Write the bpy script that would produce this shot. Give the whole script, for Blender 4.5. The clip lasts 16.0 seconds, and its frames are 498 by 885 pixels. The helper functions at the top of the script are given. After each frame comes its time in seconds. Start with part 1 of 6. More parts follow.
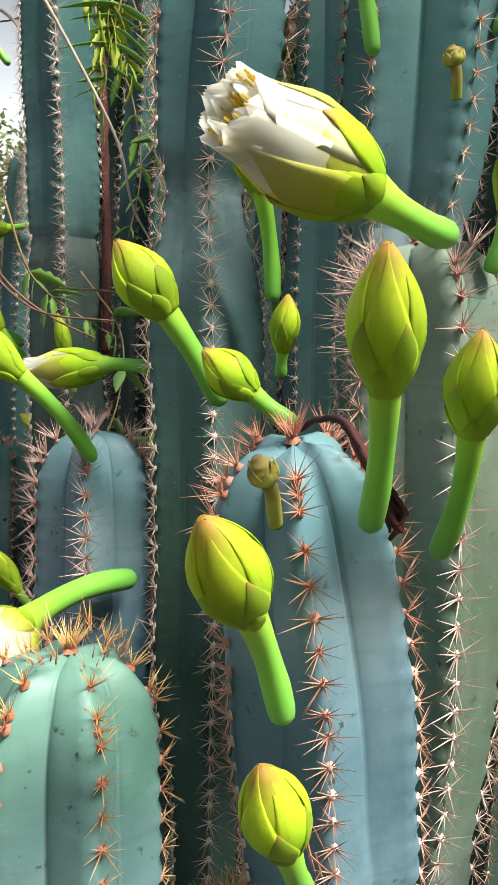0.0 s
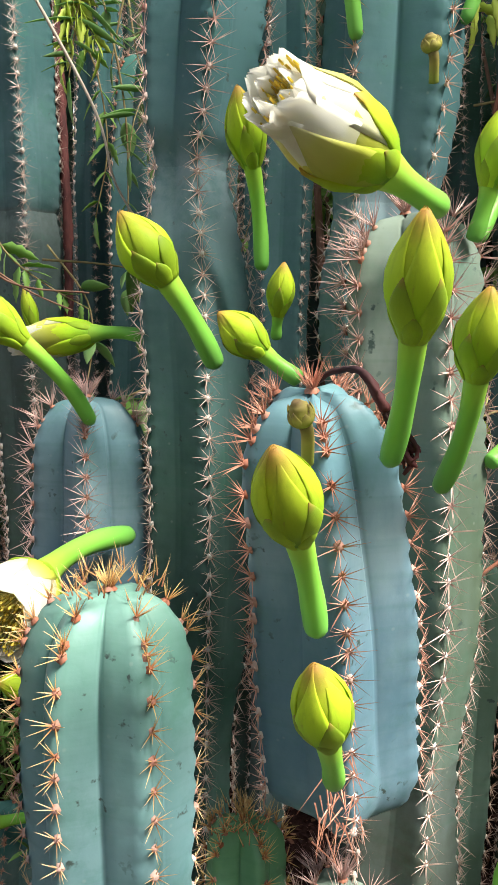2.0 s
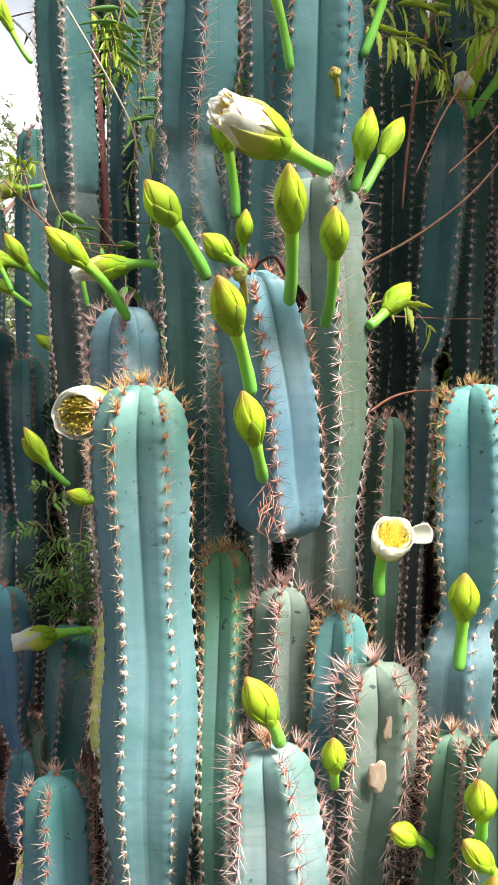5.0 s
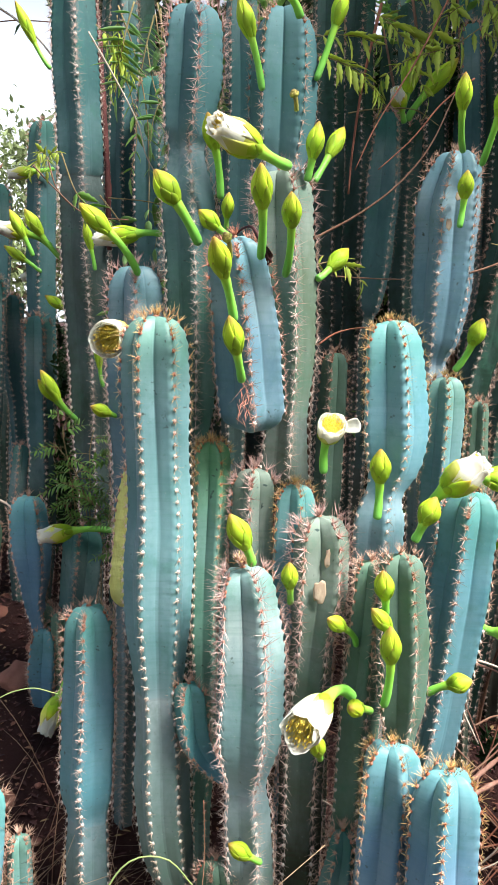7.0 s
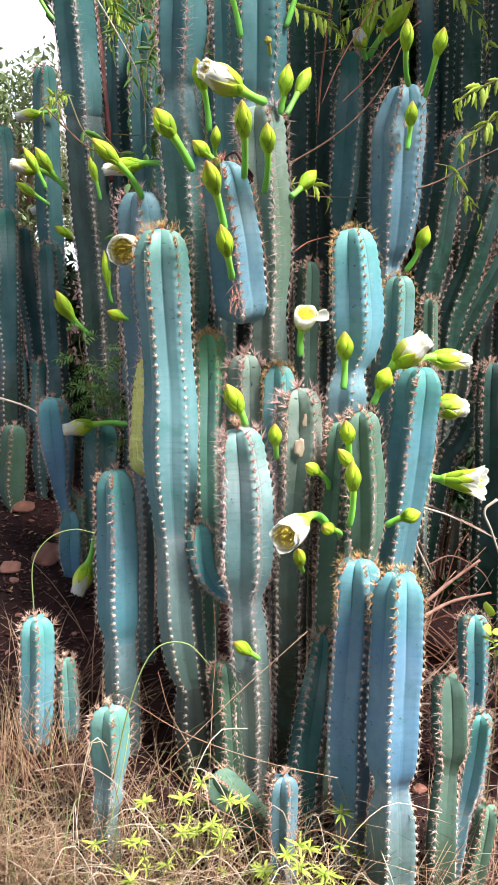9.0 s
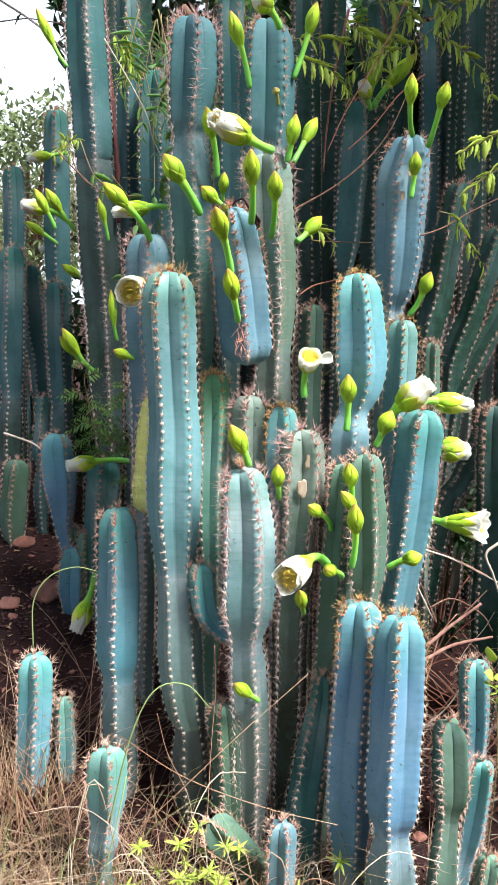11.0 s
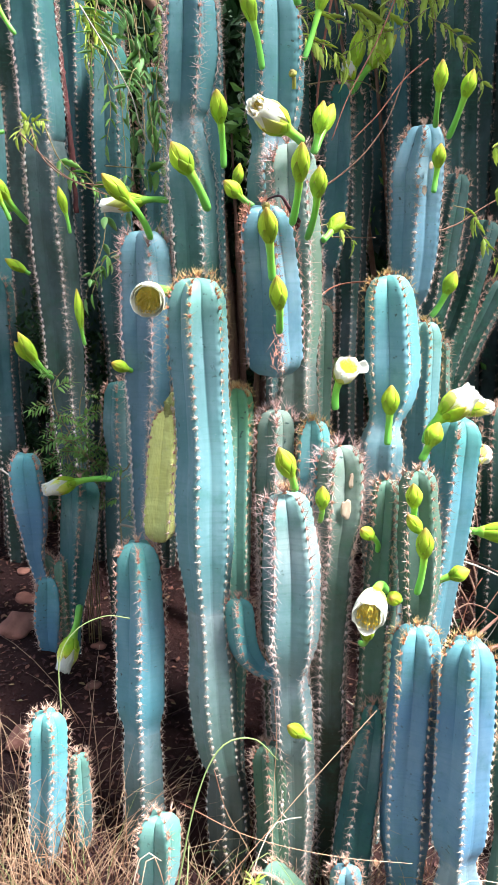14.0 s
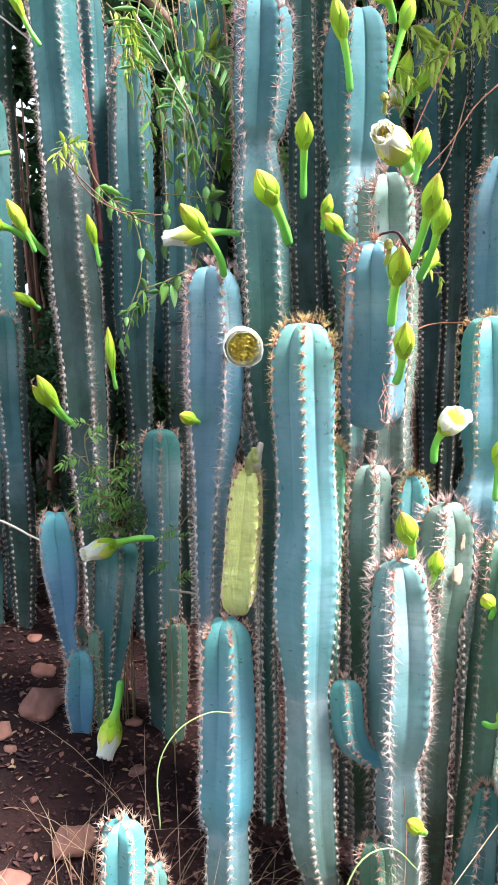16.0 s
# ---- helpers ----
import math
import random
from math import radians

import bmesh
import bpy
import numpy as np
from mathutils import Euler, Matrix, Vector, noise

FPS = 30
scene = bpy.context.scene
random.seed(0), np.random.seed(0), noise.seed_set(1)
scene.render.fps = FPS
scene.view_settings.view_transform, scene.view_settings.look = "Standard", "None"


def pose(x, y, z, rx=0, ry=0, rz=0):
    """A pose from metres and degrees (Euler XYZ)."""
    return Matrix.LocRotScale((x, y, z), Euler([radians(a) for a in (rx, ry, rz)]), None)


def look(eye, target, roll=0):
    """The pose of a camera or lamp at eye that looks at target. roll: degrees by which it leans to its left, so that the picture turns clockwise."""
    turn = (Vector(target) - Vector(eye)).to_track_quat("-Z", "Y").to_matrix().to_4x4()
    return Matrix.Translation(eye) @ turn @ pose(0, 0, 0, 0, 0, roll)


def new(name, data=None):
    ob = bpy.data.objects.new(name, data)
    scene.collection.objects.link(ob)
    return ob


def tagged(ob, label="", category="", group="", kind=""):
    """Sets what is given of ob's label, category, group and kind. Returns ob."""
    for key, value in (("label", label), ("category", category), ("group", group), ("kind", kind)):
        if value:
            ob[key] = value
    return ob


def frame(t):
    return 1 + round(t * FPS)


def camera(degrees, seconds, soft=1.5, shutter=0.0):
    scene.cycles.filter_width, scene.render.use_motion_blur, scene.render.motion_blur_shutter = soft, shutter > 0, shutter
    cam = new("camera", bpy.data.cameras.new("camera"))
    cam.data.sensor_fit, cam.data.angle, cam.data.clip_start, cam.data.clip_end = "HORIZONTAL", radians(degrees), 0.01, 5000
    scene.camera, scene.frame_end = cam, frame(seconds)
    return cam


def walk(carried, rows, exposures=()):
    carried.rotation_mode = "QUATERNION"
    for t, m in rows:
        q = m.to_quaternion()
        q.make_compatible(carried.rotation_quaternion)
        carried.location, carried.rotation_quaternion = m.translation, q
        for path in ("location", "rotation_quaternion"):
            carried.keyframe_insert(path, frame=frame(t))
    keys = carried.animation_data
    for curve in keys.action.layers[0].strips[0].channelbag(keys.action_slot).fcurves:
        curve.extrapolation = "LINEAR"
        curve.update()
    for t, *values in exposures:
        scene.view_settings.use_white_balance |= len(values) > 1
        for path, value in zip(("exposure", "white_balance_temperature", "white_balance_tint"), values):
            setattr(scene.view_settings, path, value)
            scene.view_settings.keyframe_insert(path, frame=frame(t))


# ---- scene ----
cam = camera(35.4, 16.0)
METRES, EYE, TILT, LEAN, TURN = 2.1, 1.62, -6.0, -2.0, 0.0
ROWS = [
    (0.0, 0.0, 0.0, 0.0, 0.0, 0.0, -0.0),
    (0.5, -0.01, -0.0036, -0.0007, -1.23, -0.26, -0.53),
    (1.0, -0.0173, -0.0075, -0.0024, -3.17, -0.57, 0.02),
    (1.5, -0.0254, -0.0124, -0.0048, -4.98, -0.94, 0.29),
    (2.0, -0.028, -0.0213, -0.0081, -5.27, -1.53, 1.18),
    (2.5, -0.0216, -0.038, -0.0125, -5.87, -0.47, 1.5),
    (3.0, -0.0133, -0.0541, -0.0172, -4.92, -0.52, 1.33),
    (3.5, -0.0024, -0.0798, -0.0229, -2.82, -0.4, 1.37),
    (4.0, 0.0012, -0.1199, -0.0445, -1.96, -1.1, 0.94),
    (4.5, -0.0048, -0.1716, -0.066, -2.57, -1.73, 1.23),
    (5.0, -0.0176, -0.2106, -0.0779, -3.48, -1.67, 1.66),
    (7.5, -0.0449, -0.4479, -0.1365, -6.17, -3.48, 1.37),
    (8.0, -0.0506, -0.5055, -0.1472, -5.96, -4.29, 2.06),
    (8.5, -0.0583, -0.5424, -0.162, -6.22, -5.68, 1.95),
    (9.0, -0.0608, -0.5503, -0.1736, -6.65, -6.93, 3.05),
    (11.5, -0.0653, -0.5541, -0.1655, -6.62, -3.7, 2.11),
    (12.0, -0.0612, -0.553, -0.1637, -6.38, -3.45, 2.89),
    (12.5, -0.0682, -0.537, -0.1602, -7.45, -3.59, 2.11),
    (13.0, -0.0986, -0.5082, -0.1527, -9.89, -4.09, 2.63),
    (13.5, -0.1556, -0.4731, -0.1368, -13.0, -4.22, 3.54),
    (14.0, -0.2092, -0.4499, -0.1212, -16.89, -6.83, 4.07),
    (14.5, -0.2431, -0.4199, -0.1126, -18.47, -6.11, 3.71),
    (15.0, -0.2789, -0.3694, -0.1063, -21.95, -6.59, 5.34),
    (15.5, -0.2993, -0.3404, -0.0904, -22.3, -6.64, 5.19),
    (16.0, -0.3253, -0.32, -0.0828, -23.1, -5.96, 4.72),
]
EXPOSURES = [(0.0, 1.28, 6350, 8), (1.5, 1.42, 6280, 9), (3.0, 1.50, 6200, 10), (5.0, 1.66, 6120, 11), (9.0, 1.71, 5800, 11), (12.5, 1.77, 5640, 10), (14.5, 2.38, 5540, 10), (16.0, 2.62, 5480, 9)]
walk(cam, [(t, pose(0, 0, EYE, TILT, LEAN, TURN) @ pose(METRES * x, METRES * y, METRES * z, 90 + pitch, roll, yaw)) for t, x, y, z, yaw, pitch, roll in ROWS], EXPOSURES)

# ---- world and sun ----
SUN_FROM = Vector((0.68, -0.52, 1.26)).normalized()
world = bpy.data.worlds.new("sky")
scene.world = world
world.use_nodes = True
wn = world.node_tree
sky = wn.nodes.new("ShaderNodeTexSky")
sky.sky_type = 'NISHITA'
sky.sun_disc = False
sky.sun_elevation = math.asin(SUN_FROM.z)
sky.sun_rotation = math.atan2(SUN_FROM.x, SUN_FROM.y)
sky.air_density, sky.dust_density, sky.ozone_density = 1.0, 8.0, 0.6
# a thin bright overcast veil over the whole sky
veil = wn.nodes.new("ShaderNodeMix")
veil.data_type = "RGBA"
veil.inputs[0].default_value = 0.62
haze = wn.nodes.new("ShaderNodeValToRGB")
haze.color_ramp.elements[0].position, haze.color_ramp.elements[0].color = 0.50, (44.0, 44.5, 45.0, 1)
haze.color_ramp.elements[1].position, haze.color_ramp.elements[1].color = 0.86, (9.0, 10.6, 12.6, 1)
middle = haze.color_ramp.elements.new(0.70)
middle.color = (12.0, 12.8, 13.6, 1)
low = haze.color_ramp.elements.new(0.62)
low.color = (40.0, 40.6, 41.0, 1)
way = wn.nodes.new("ShaderNodeTexCoord")
level = wn.nodes.new("ShaderNodeSeparateXYZ")
height = wn.nodes.new("ShaderNodeMapRange")
height.inputs["From Min"].default_value = -1.0
wn.links.new(way.outputs["Generated"], level.inputs[0])
wn.links.new(level.outputs["Z"], height.inputs["Value"])
wn.links.new(height.outputs["Result"], haze.inputs["Fac"])
wn.links.new(haze.outputs["Color"], veil.inputs[7])
wn.links.new(sky.outputs["Color"], veil.inputs[6])
wn.links.new(veil.outputs[2], wn.nodes["Background"].inputs["Color"])
wn.nodes["Background"].inputs["Strength"].default_value = 0.020
sun = new("sun", bpy.data.lights.new("sun", "SUN"))
sun.data.energy, sun.data.angle, sun.data.color = 4.6, radians(20), (1.0, 0.93, 0.79)
sun.matrix_world = look(SUN_FROM * 10, (0, 0, 0))


# ---- materials ----
class Mat:
    """A small builder for node materials."""

    def __init__(self, name, rough=0.6, spec=0.4):
        self.m = bpy.data.materials.new(name)
        self.m.use_nodes = True
        self.t = self.m.node_tree
        self.b = self.t.nodes["Principled BSDF"]
        self.b.inputs["Roughness"].default_value = rough
        self.b.inputs["Specular IOR Level"].default_value = spec
        self.co = self.t.nodes.new("ShaderNodeTexCoord").outputs["Object"]

    def node(self, kind, **values):
        n = self.t.nodes.new(kind)
        for k, v in values.items():
            n.inputs[k.replace("_", " ")].default_value = v
        return n

    def link(self, a, b):
        self.t.links.new(a, b)

    def noise(self, scale, detail=4.0, rough=0.6, stretch=None):
        n = self.node("ShaderNodeTexNoise", Scale=scale, Detail=detail, Roughness=rough)
        src = self.co
        if stretch:
            mp = self.t.nodes.new("ShaderNodeMapping")
            mp.inputs["Scale"].default_value = stretch
            self.link(self.co, mp.inputs["Vector"])
            src = mp.outputs["Vector"]
        self.link(src, n.inputs["Vector"])
        return n.outputs["Fac"]

    def cells(self, scale):
        n = self.node("ShaderNodeTexVoronoi", Scale=scale)
        self.link(self.co, n.inputs["Vector"])
        return n.outputs["Distance"]

    def attr(self, name):
        n = self.t.nodes.new("ShaderNodeAttribute")
        n.attribute_name = name
        return n.outputs["Fac"]

    def rnd(self):
        return self.t.nodes.new("ShaderNodeObjectInfo").outputs["Random"]

    def island(self):
        return self.t.nodes.new("ShaderNodeNewGeometry").outputs["Random Per Island"]

    def ramp(self, fac, stops, smooth=False):
        r = self.t.nodes.new("ShaderNodeValToRGB")
        e = r.color_ramp.elements
        if smooth:
            r.color_ramp.interpolation = "EASE"
        while len(e) < len(stops):
            e.new(0.5)
        for el, (p, c) in zip(e, stops):
            el.position = p
            el.color = (*c, 1) if len(c) == 3 else c
        self.link(fac, r.inputs["Fac"])
        return r.outputs["Color"]

    def mask(self, fac, lo, hi):
        n = self.t.nodes.new("ShaderNodeMapRange")
        n.inputs["From Min"].default_value, n.inputs["From Max"].default_value = lo, hi
        self.link(fac, n.inputs["Value"])
        return n.outputs["Result"]

    def scaled(self, fac, k):
        n = self.t.nodes.new("ShaderNodeMath")
        n.operation = "MULTIPLY"
        self.link(fac, n.inputs[0])
        n.inputs[1].default_value = k
        return n.outputs[0]

    def mix(self, fac, a, b, how="MIX"):
        n = self.t.nodes.new("ShaderNodeMix")
        n.data_type, n.blend_type = "RGBA", how
        if hasattr(fac, "is_linked"):
            self.link(fac, n.inputs[0])
        else:
            n.inputs[0].default_value = fac
        for v, i in ((a, 6), (b, 7)):
            if hasattr(v, "is_linked"):
                self.link(v, n.inputs[i])
            else:
                n.inputs[i].default_value = (*v, 1)
        return n.outputs[2]

    def colour(self, c):
        self.link(c, self.b.inputs["Base Color"])
        return self

    def rough(self, fac, lo, hi):
        n = self.t.nodes.new("ShaderNodeMapRange")
        n.inputs["To Min"].default_value, n.inputs["To Max"].default_value = lo, hi
        self.link(fac, n.inputs["Value"])
        self.link(n.outputs["Result"], self.b.inputs["Roughness"])

    def bump(self, fac, strength, dist):
        n = self.node("ShaderNodeBump", Strength=strength, Distance=dist)
        self.link(fac, n.inputs["Height"])
        old = self.b.inputs["Normal"].links
        if old:
            self.link(old[0].from_socket, n.inputs["Normal"])
        self.link(n.outputs["Normal"], self.b.inputs["Normal"])

    def soft(self, weight, radius=(0.3, 0.6, 0.2), scale=0.01):
        self.b.inputs["Subsurface Weight"].default_value = weight
        self.b.inputs["Subsurface Radius"].default_value = radius
        self.b.inputs["Subsurface Scale"].default_value = scale

    def thin(self, colour, share):
        """Lets light through a thin leaf or petal."""
        tr = self.t.nodes.new("ShaderNodeBsdfTranslucent")
        self.link(colour, tr.inputs["Color"])
        mx = self.t.nodes.new("ShaderNodeMixShader")
        mx.inputs["Fac"].default_value = share
        out = self.t.nodes["Material Output"]
        self.link(self.b.outputs[0], mx.inputs[1])
        self.link(tr.outputs[0], mx.inputs[2])
        self.link(mx.outputs[0], out.inputs["Surface"])


LOOKS = {
    # new growth, body, old body; old tones also carry shade painted in low down
    "young": ((0.135, 0.275, 0.215), (0.115, 0.235, 0.25), (0.11, 0.165, 0.15)),
    "fresh": ((0.12, 0.31, 0.10), (0.12, 0.26, 0.19), (0.11, 0.165, 0.15)),
    "blue": ((0.11, 0.30, 0.27), (0.105, 0.245, 0.30), (0.10, 0.15, 0.14)),
    "bluer": ((0.11, 0.28, 0.30), (0.11, 0.215, 0.33), (0.10, 0.15, 0.145)),
    "bluegrey": ((0.13, 0.235, 0.275), (0.095, 0.185, 0.25), (0.13, 0.18, 0.18)),
    "grey": ((0.15, 0.245, 0.215), (0.115, 0.20, 0.205), (0.12, 0.155, 0.14)),
    # teal skin toned down, so the shade among the stems sits in the colour
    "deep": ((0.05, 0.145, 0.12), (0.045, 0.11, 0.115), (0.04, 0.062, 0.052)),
    "mixed": ((0.098, 0.195, 0.218), (0.076, 0.162, 0.176), (0.038, 0.086, 0.066)),
    "dusty": ((0.17, 0.21, 0.17), (0.075, 0.105, 0.065), (0.045, 0.048, 0.033)),
    # darkest skin, for the back columns: their shade is put into the colour
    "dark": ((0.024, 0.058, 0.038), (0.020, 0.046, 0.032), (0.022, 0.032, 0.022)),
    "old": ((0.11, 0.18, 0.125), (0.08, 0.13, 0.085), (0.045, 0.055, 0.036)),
}


def stem_material(name, tip, body, old):
    waxy = name in ("young", "fresh", "blue", "bluer", "bluegrey", "grey")
    m = Mat("stem_" + name, 0.5, 0.40 if waxy else 0.15)
    base = m.ramp(m.attr("age"), [(0.0, tip), (0.11, body), (0.42, body), (0.64, old)])
    # waxy bloom in soft cloudy patches, rubbed off in others
    bloom_c = m.mix(0.36 if waxy else 0.2, base, (0.42, 0.56, 0.64))
    c = m.mix(m.scaled(m.mask(m.noise(7.0, 6.0, 0.65, (1, 1, 0.6)), 0.42, 0.68), 0.8), base, bloom_c)
    rub = m.mix(0.55, base, (0.06, 0.17, 0.12))
    c = m.mix(m.scaled(m.mask(m.noise(22.0, 6.0, 0.65), 0.54, 0.72), 0.75), c, rub)
    # white frost under the green growing tip, ending in streaks
    if name in ("grey", "bluegrey", "dusty", "deep"):
        band = m.ramp(m.attr("age"), [(0.0, (0, 0, 0)), (0.035, (0, 0, 0)), (0.07, (1, 1, 1)), (0.16, (0, 0, 0))])
        broken = m.t.nodes.new("ShaderNodeMath")
        broken.operation = "MULTIPLY"
        m.link(band, broken.inputs[0])
        m.link(m.mask(m.noise(20.0, 5.0, 0.65, (1, 1, 0.35)), 0.30, 0.62), broken.inputs[1])
        c = m.mix(m.scaled(broken.outputs[0], 0.55 if name == "grey" else 0.35), c, m.mix(0.6, base, (0.62, 0.66, 0.66)))
    # settled dust
    c = m.mix(m.scaled(m.mask(m.noise(3.5, 7.0, 0.7), 0.48, 0.72), 0.32), c, m.mix(0.22, base, (0.36, 0.40, 0.37)))
    # faint level growth lines
    c = m.mix(m.scaled(m.mask(m.noise(8.0, 3.0, 0.5, (1, 1, 22)), 0.5, 0.75), 0.28), c, rub)
    # corky specks and pale scabs
    spot = m.t.nodes.new("ShaderNodeMath")
    spot.operation = "MULTIPLY"
    m.link(m.mask(m.noise(95.0, 3.0, 0.55), 0.635, 0.69), spot.inputs[0])
    m.link(m.mask(m.noise(13.0, 5.0, 0.7), 0.48, 0.58), spot.inputs[1])
    c = m.mix(spot.outputs[0], c, (0.05, 0.075, 0.07))
    c = m.mix(m.scaled(m.mask(m.cells(61.0), 0.10, 0.04), 0.35), c, m.mix(0.5, base, (0.45, 0.48, 0.44)))
    # pale old wax just under each joint, broken up by scuffs
    ragged = m.t.nodes.new("ShaderNodeMath")
    ragged.operation = "MULTIPLY"
    m.link(m.attr("wax"), ragged.inputs[0])
    m.link(m.mask(m.noise(26.0, 6.0, 0.7), 0.30, 0.55), ragged.inputs[1])
    c = m.mix(m.scaled(ragged.outputs[0], 0.66 if waxy or name == "mixed" else 0.25), c, m.mix(0.62, base, (0.46, 0.52, 0.58)))
    # old bases turn corky; the dark tone also paints in shade down there
    cork_shade = m.mask(m.attr("age"), 0.8, 1.15)
    c = m.mix(m.scaled(cork_shade, 0.75), c, (0.062, 0.052, 0.044))
    hue = m.t.nodes.new("ShaderNodeHueSaturation")
    hue.inputs["Saturation"].default_value = 1.06
    m.link(c, hue.inputs["Color"])
    vary = m.t.nodes.new("ShaderNodeMapRange")
    vary.inputs["To Min"].default_value, vary.inputs["To Max"].default_value = 0.84, 1.10
    m.link(m.rnd(), vary.inputs["Value"])
    m.link(vary.outputs["Result"], hue.inputs["Value"])
    m.colour(hue.outputs["Color"])
    m.rough(m.noise(14.0), 0.36 if waxy else 0.55, 0.62 if waxy else 0.8)
    m.bump(m.noise(70.0, 5.0, 0.6), 0.12, 0.002)
    m.bump(m.noise(10.0, 3.0, 0.5, (1, 1, 14)), 0.045, 0.003)
    return m.m


def dead_material():
    m = Mat("dead_yellow_stem", 0.7, 0.25)
    n = m.noise(9.0, 5.0, 0.6, (1, 1, 0.5))
    c = m.ramp(n, [(0.3, (0.58, 0.56, 0.14)), (0.5, (0.70, 0.70, 0.24)), (0.7, (0.56, 0.57, 0.19))])
    c = m.mix(m.scaled(m.mask(m.noise(24.0, 5.0, 0.65, (1, 1, 0.18)), 0.55, 0.68), 0.7), c, (0.24, 0.21, 0.06))
    c = m.mix(m.scaled(m.mask(m.noise(16.0, 6.0, 0.7), 0.58, 0.68), 0.5), c, (0.62, 0.58, 0.34))
    m.colour(c)
    m.bump(m.noise(26.0, 4.0, 0.6, (1, 1, 0.3)), 0.9, 0.012)
    m.bump(m.noise(9.0, 3.0, 0.5, (1, 1, 3.0)), 0.8, 0.014)
    return m.m


STEM = {k: stem_material(k, *v) for k, v in LOOKS.items()}
STEM["dead"] = dead_material()


def spine_material(name, stops, fade=0.4):
    m = Mat("spine_" + name, 0.45, 0.4)
    c = m.ramp(m.attr("along"), stops)
    aged = m.ramp(m.attr("along"), [(0.0, (0.50, 0.36, 0.31)), (0.5, (0.70, 0.59, 0.53)), (1.0, (0.48, 0.33, 0.28))])
    c = m.mix(m.scaled(m.mask(m.attr("age"), 0.12, 0.7), fade), c, aged)
    c = m.mix(m.scaled(m.island(), 0.4), c, (0.50, 0.27, 0.18))
    m.colour(c)
    return m.m


SPINE = {
    "amber": spine_material("amber", [(0.0, (0.22, 0.045, 0.02)), (0.25, (0.52, 0.24, 0.07)), (0.6, (0.78, 0.55, 0.20)), (1.0, (0.72, 0.52, 0.26))], 0.7),
    "red": spine_material("red", [(0.0, (0.42, 0.17, 0.12)), (0.5, (0.60, 0.27, 0.18)), (1.0, (0.34, 0.09, 0.06))]),
    "pink": spine_material("pink", [(0.0, (0.42, 0.22, 0.20)), (0.5, (0.64, 0.46, 0.44)), (1.0, (0.34, 0.15, 0.15))], 0.7),
    "pale": spine_material("pale", [(0.0, (0.40, 0.20, 0.14)), (0.5, (0.60, 0.42, 0.33)), (1.0, (0.36, 0.18, 0.13))]),
}


def wool_material():
    m = Mat("areole_wool", 0.95, 0.1)
    c = m.ramp(m.attr("age"), [(0.0, (0.30, 0.09, 0.04)), (0.25, (0.40, 0.18, 0.13)), (0.6, (0.76, 0.68, 0.64)), (1.0, (0.62, 0.58, 0.54))])
    m.colour(m.mix(m.scaled(m.island(), 0.18), c, (0.88, 0.84, 0.80)))
    return m.m


def leafy(name, stops, share=0.35, rough=0.5, spots=None, veins=0.0, range_of=0.2):
    m = Mat(name, rough, 0.28)
    c = m.ramp(m.attr("along"), stops)
    c = m.mix(m.scaled(m.noise(90.0, 3.0), 0.35), c, m.mix(0.5, c, spots or stops[0][1]))
    if veins:
        # fine lengthwise streaks and a few blemishes
        c = m.mix(m.scaled(m.mask(m.noise(11.0, 4.0, 0.6, (1, 1, 0.10)), 0.42, 0.66), veins), c, m.mix(0.6, c, (0.20, 0.34, 0.03)))
        c = m.mix(m.scaled(m.mask(m.noise(7.0, 5.0, 0.7), 0.64, 0.72), veins), c, (0.30, 0.22, 0.06))
    hue = m.t.nodes.new("ShaderNodeHueSaturation")
    vary = m.t.nodes.new("ShaderNodeMapRange")
    vary.inputs["To Min"].default_value, vary.inputs["To Max"].default_value = 1 - range_of, 1 + range_of
    m.link(m.rnd(), vary.inputs["Value"])
    m.link(vary.outputs["Result"], hue.inputs["Value"])
    m.link(c, hue.inputs["Color"])
    c = hue.outputs["Color"]
    m.colour(c)
    m.bump(m.noise(140.0, 3.0, 0.5, (1, 1, 0.15)), 0.15, 0.001)
    if share:
        m.thin(c, share)
    return m.m


WOOL = wool_material()
SEPAL = leafy("sepal", [(0.0, (0.26, 0.54, 0.03)), (0.35, (0.46, 0.70, 0.025)), (0.78, (0.64, 0.74, 0.04)), (1.0, (0.58, 0.28, 0.08))], 0.34, 0.58, None, 0.40)
SEPAL_GREEN = leafy("sepal_green", [(0.0, (0.44, 0.64, 0.03)), (0.5, (0.40, 0.60, 0.03)), (0.85, (0.28, 0.42, 0.03)), (1.0, (0.38, 0.22, 0.06))], 0.30, 0.58, None, 0.40)
TUBE = leafy("flower_tube", [(0.0, (0.14, 0.38, 0.07)), (0.3, (0.20, 0.52, 0.07)), (0.7, (0.24, 0.56, 0.06)), (1.0, (0.38, 0.62, 0.05))], 0.0, 0.45)
PETAL_OUT = leafy("outer_petal", [(0.0, (0.40, 0.60, 0.04)), (0.5, (0.70, 0.74, 0.10)), (0.8, (0.86, 0.84, 0.30)), (1.0, (0.92, 0.88, 0.62))], 0.42, 0.45, (0.7, 0.7, 0.1), 0.10)
PETAL = leafy("petal", [(0.0, (0.84, 0.82, 0.36)), (0.3, (0.95, 0.93, 0.76)), (0.6, (0.97, 0.97, 0.93)), (1.0, (0.97, 0.96, 0.92))], 0.62, 0.5, (0.92, 0.90, 0.75), 0.0, 0.03)
HEART = leafy("flower_heart", [(0.0, (0.74, 0.70, 0.12)), (1.0, (0.88, 0.80, 0.18))], 0.6, 0.6)
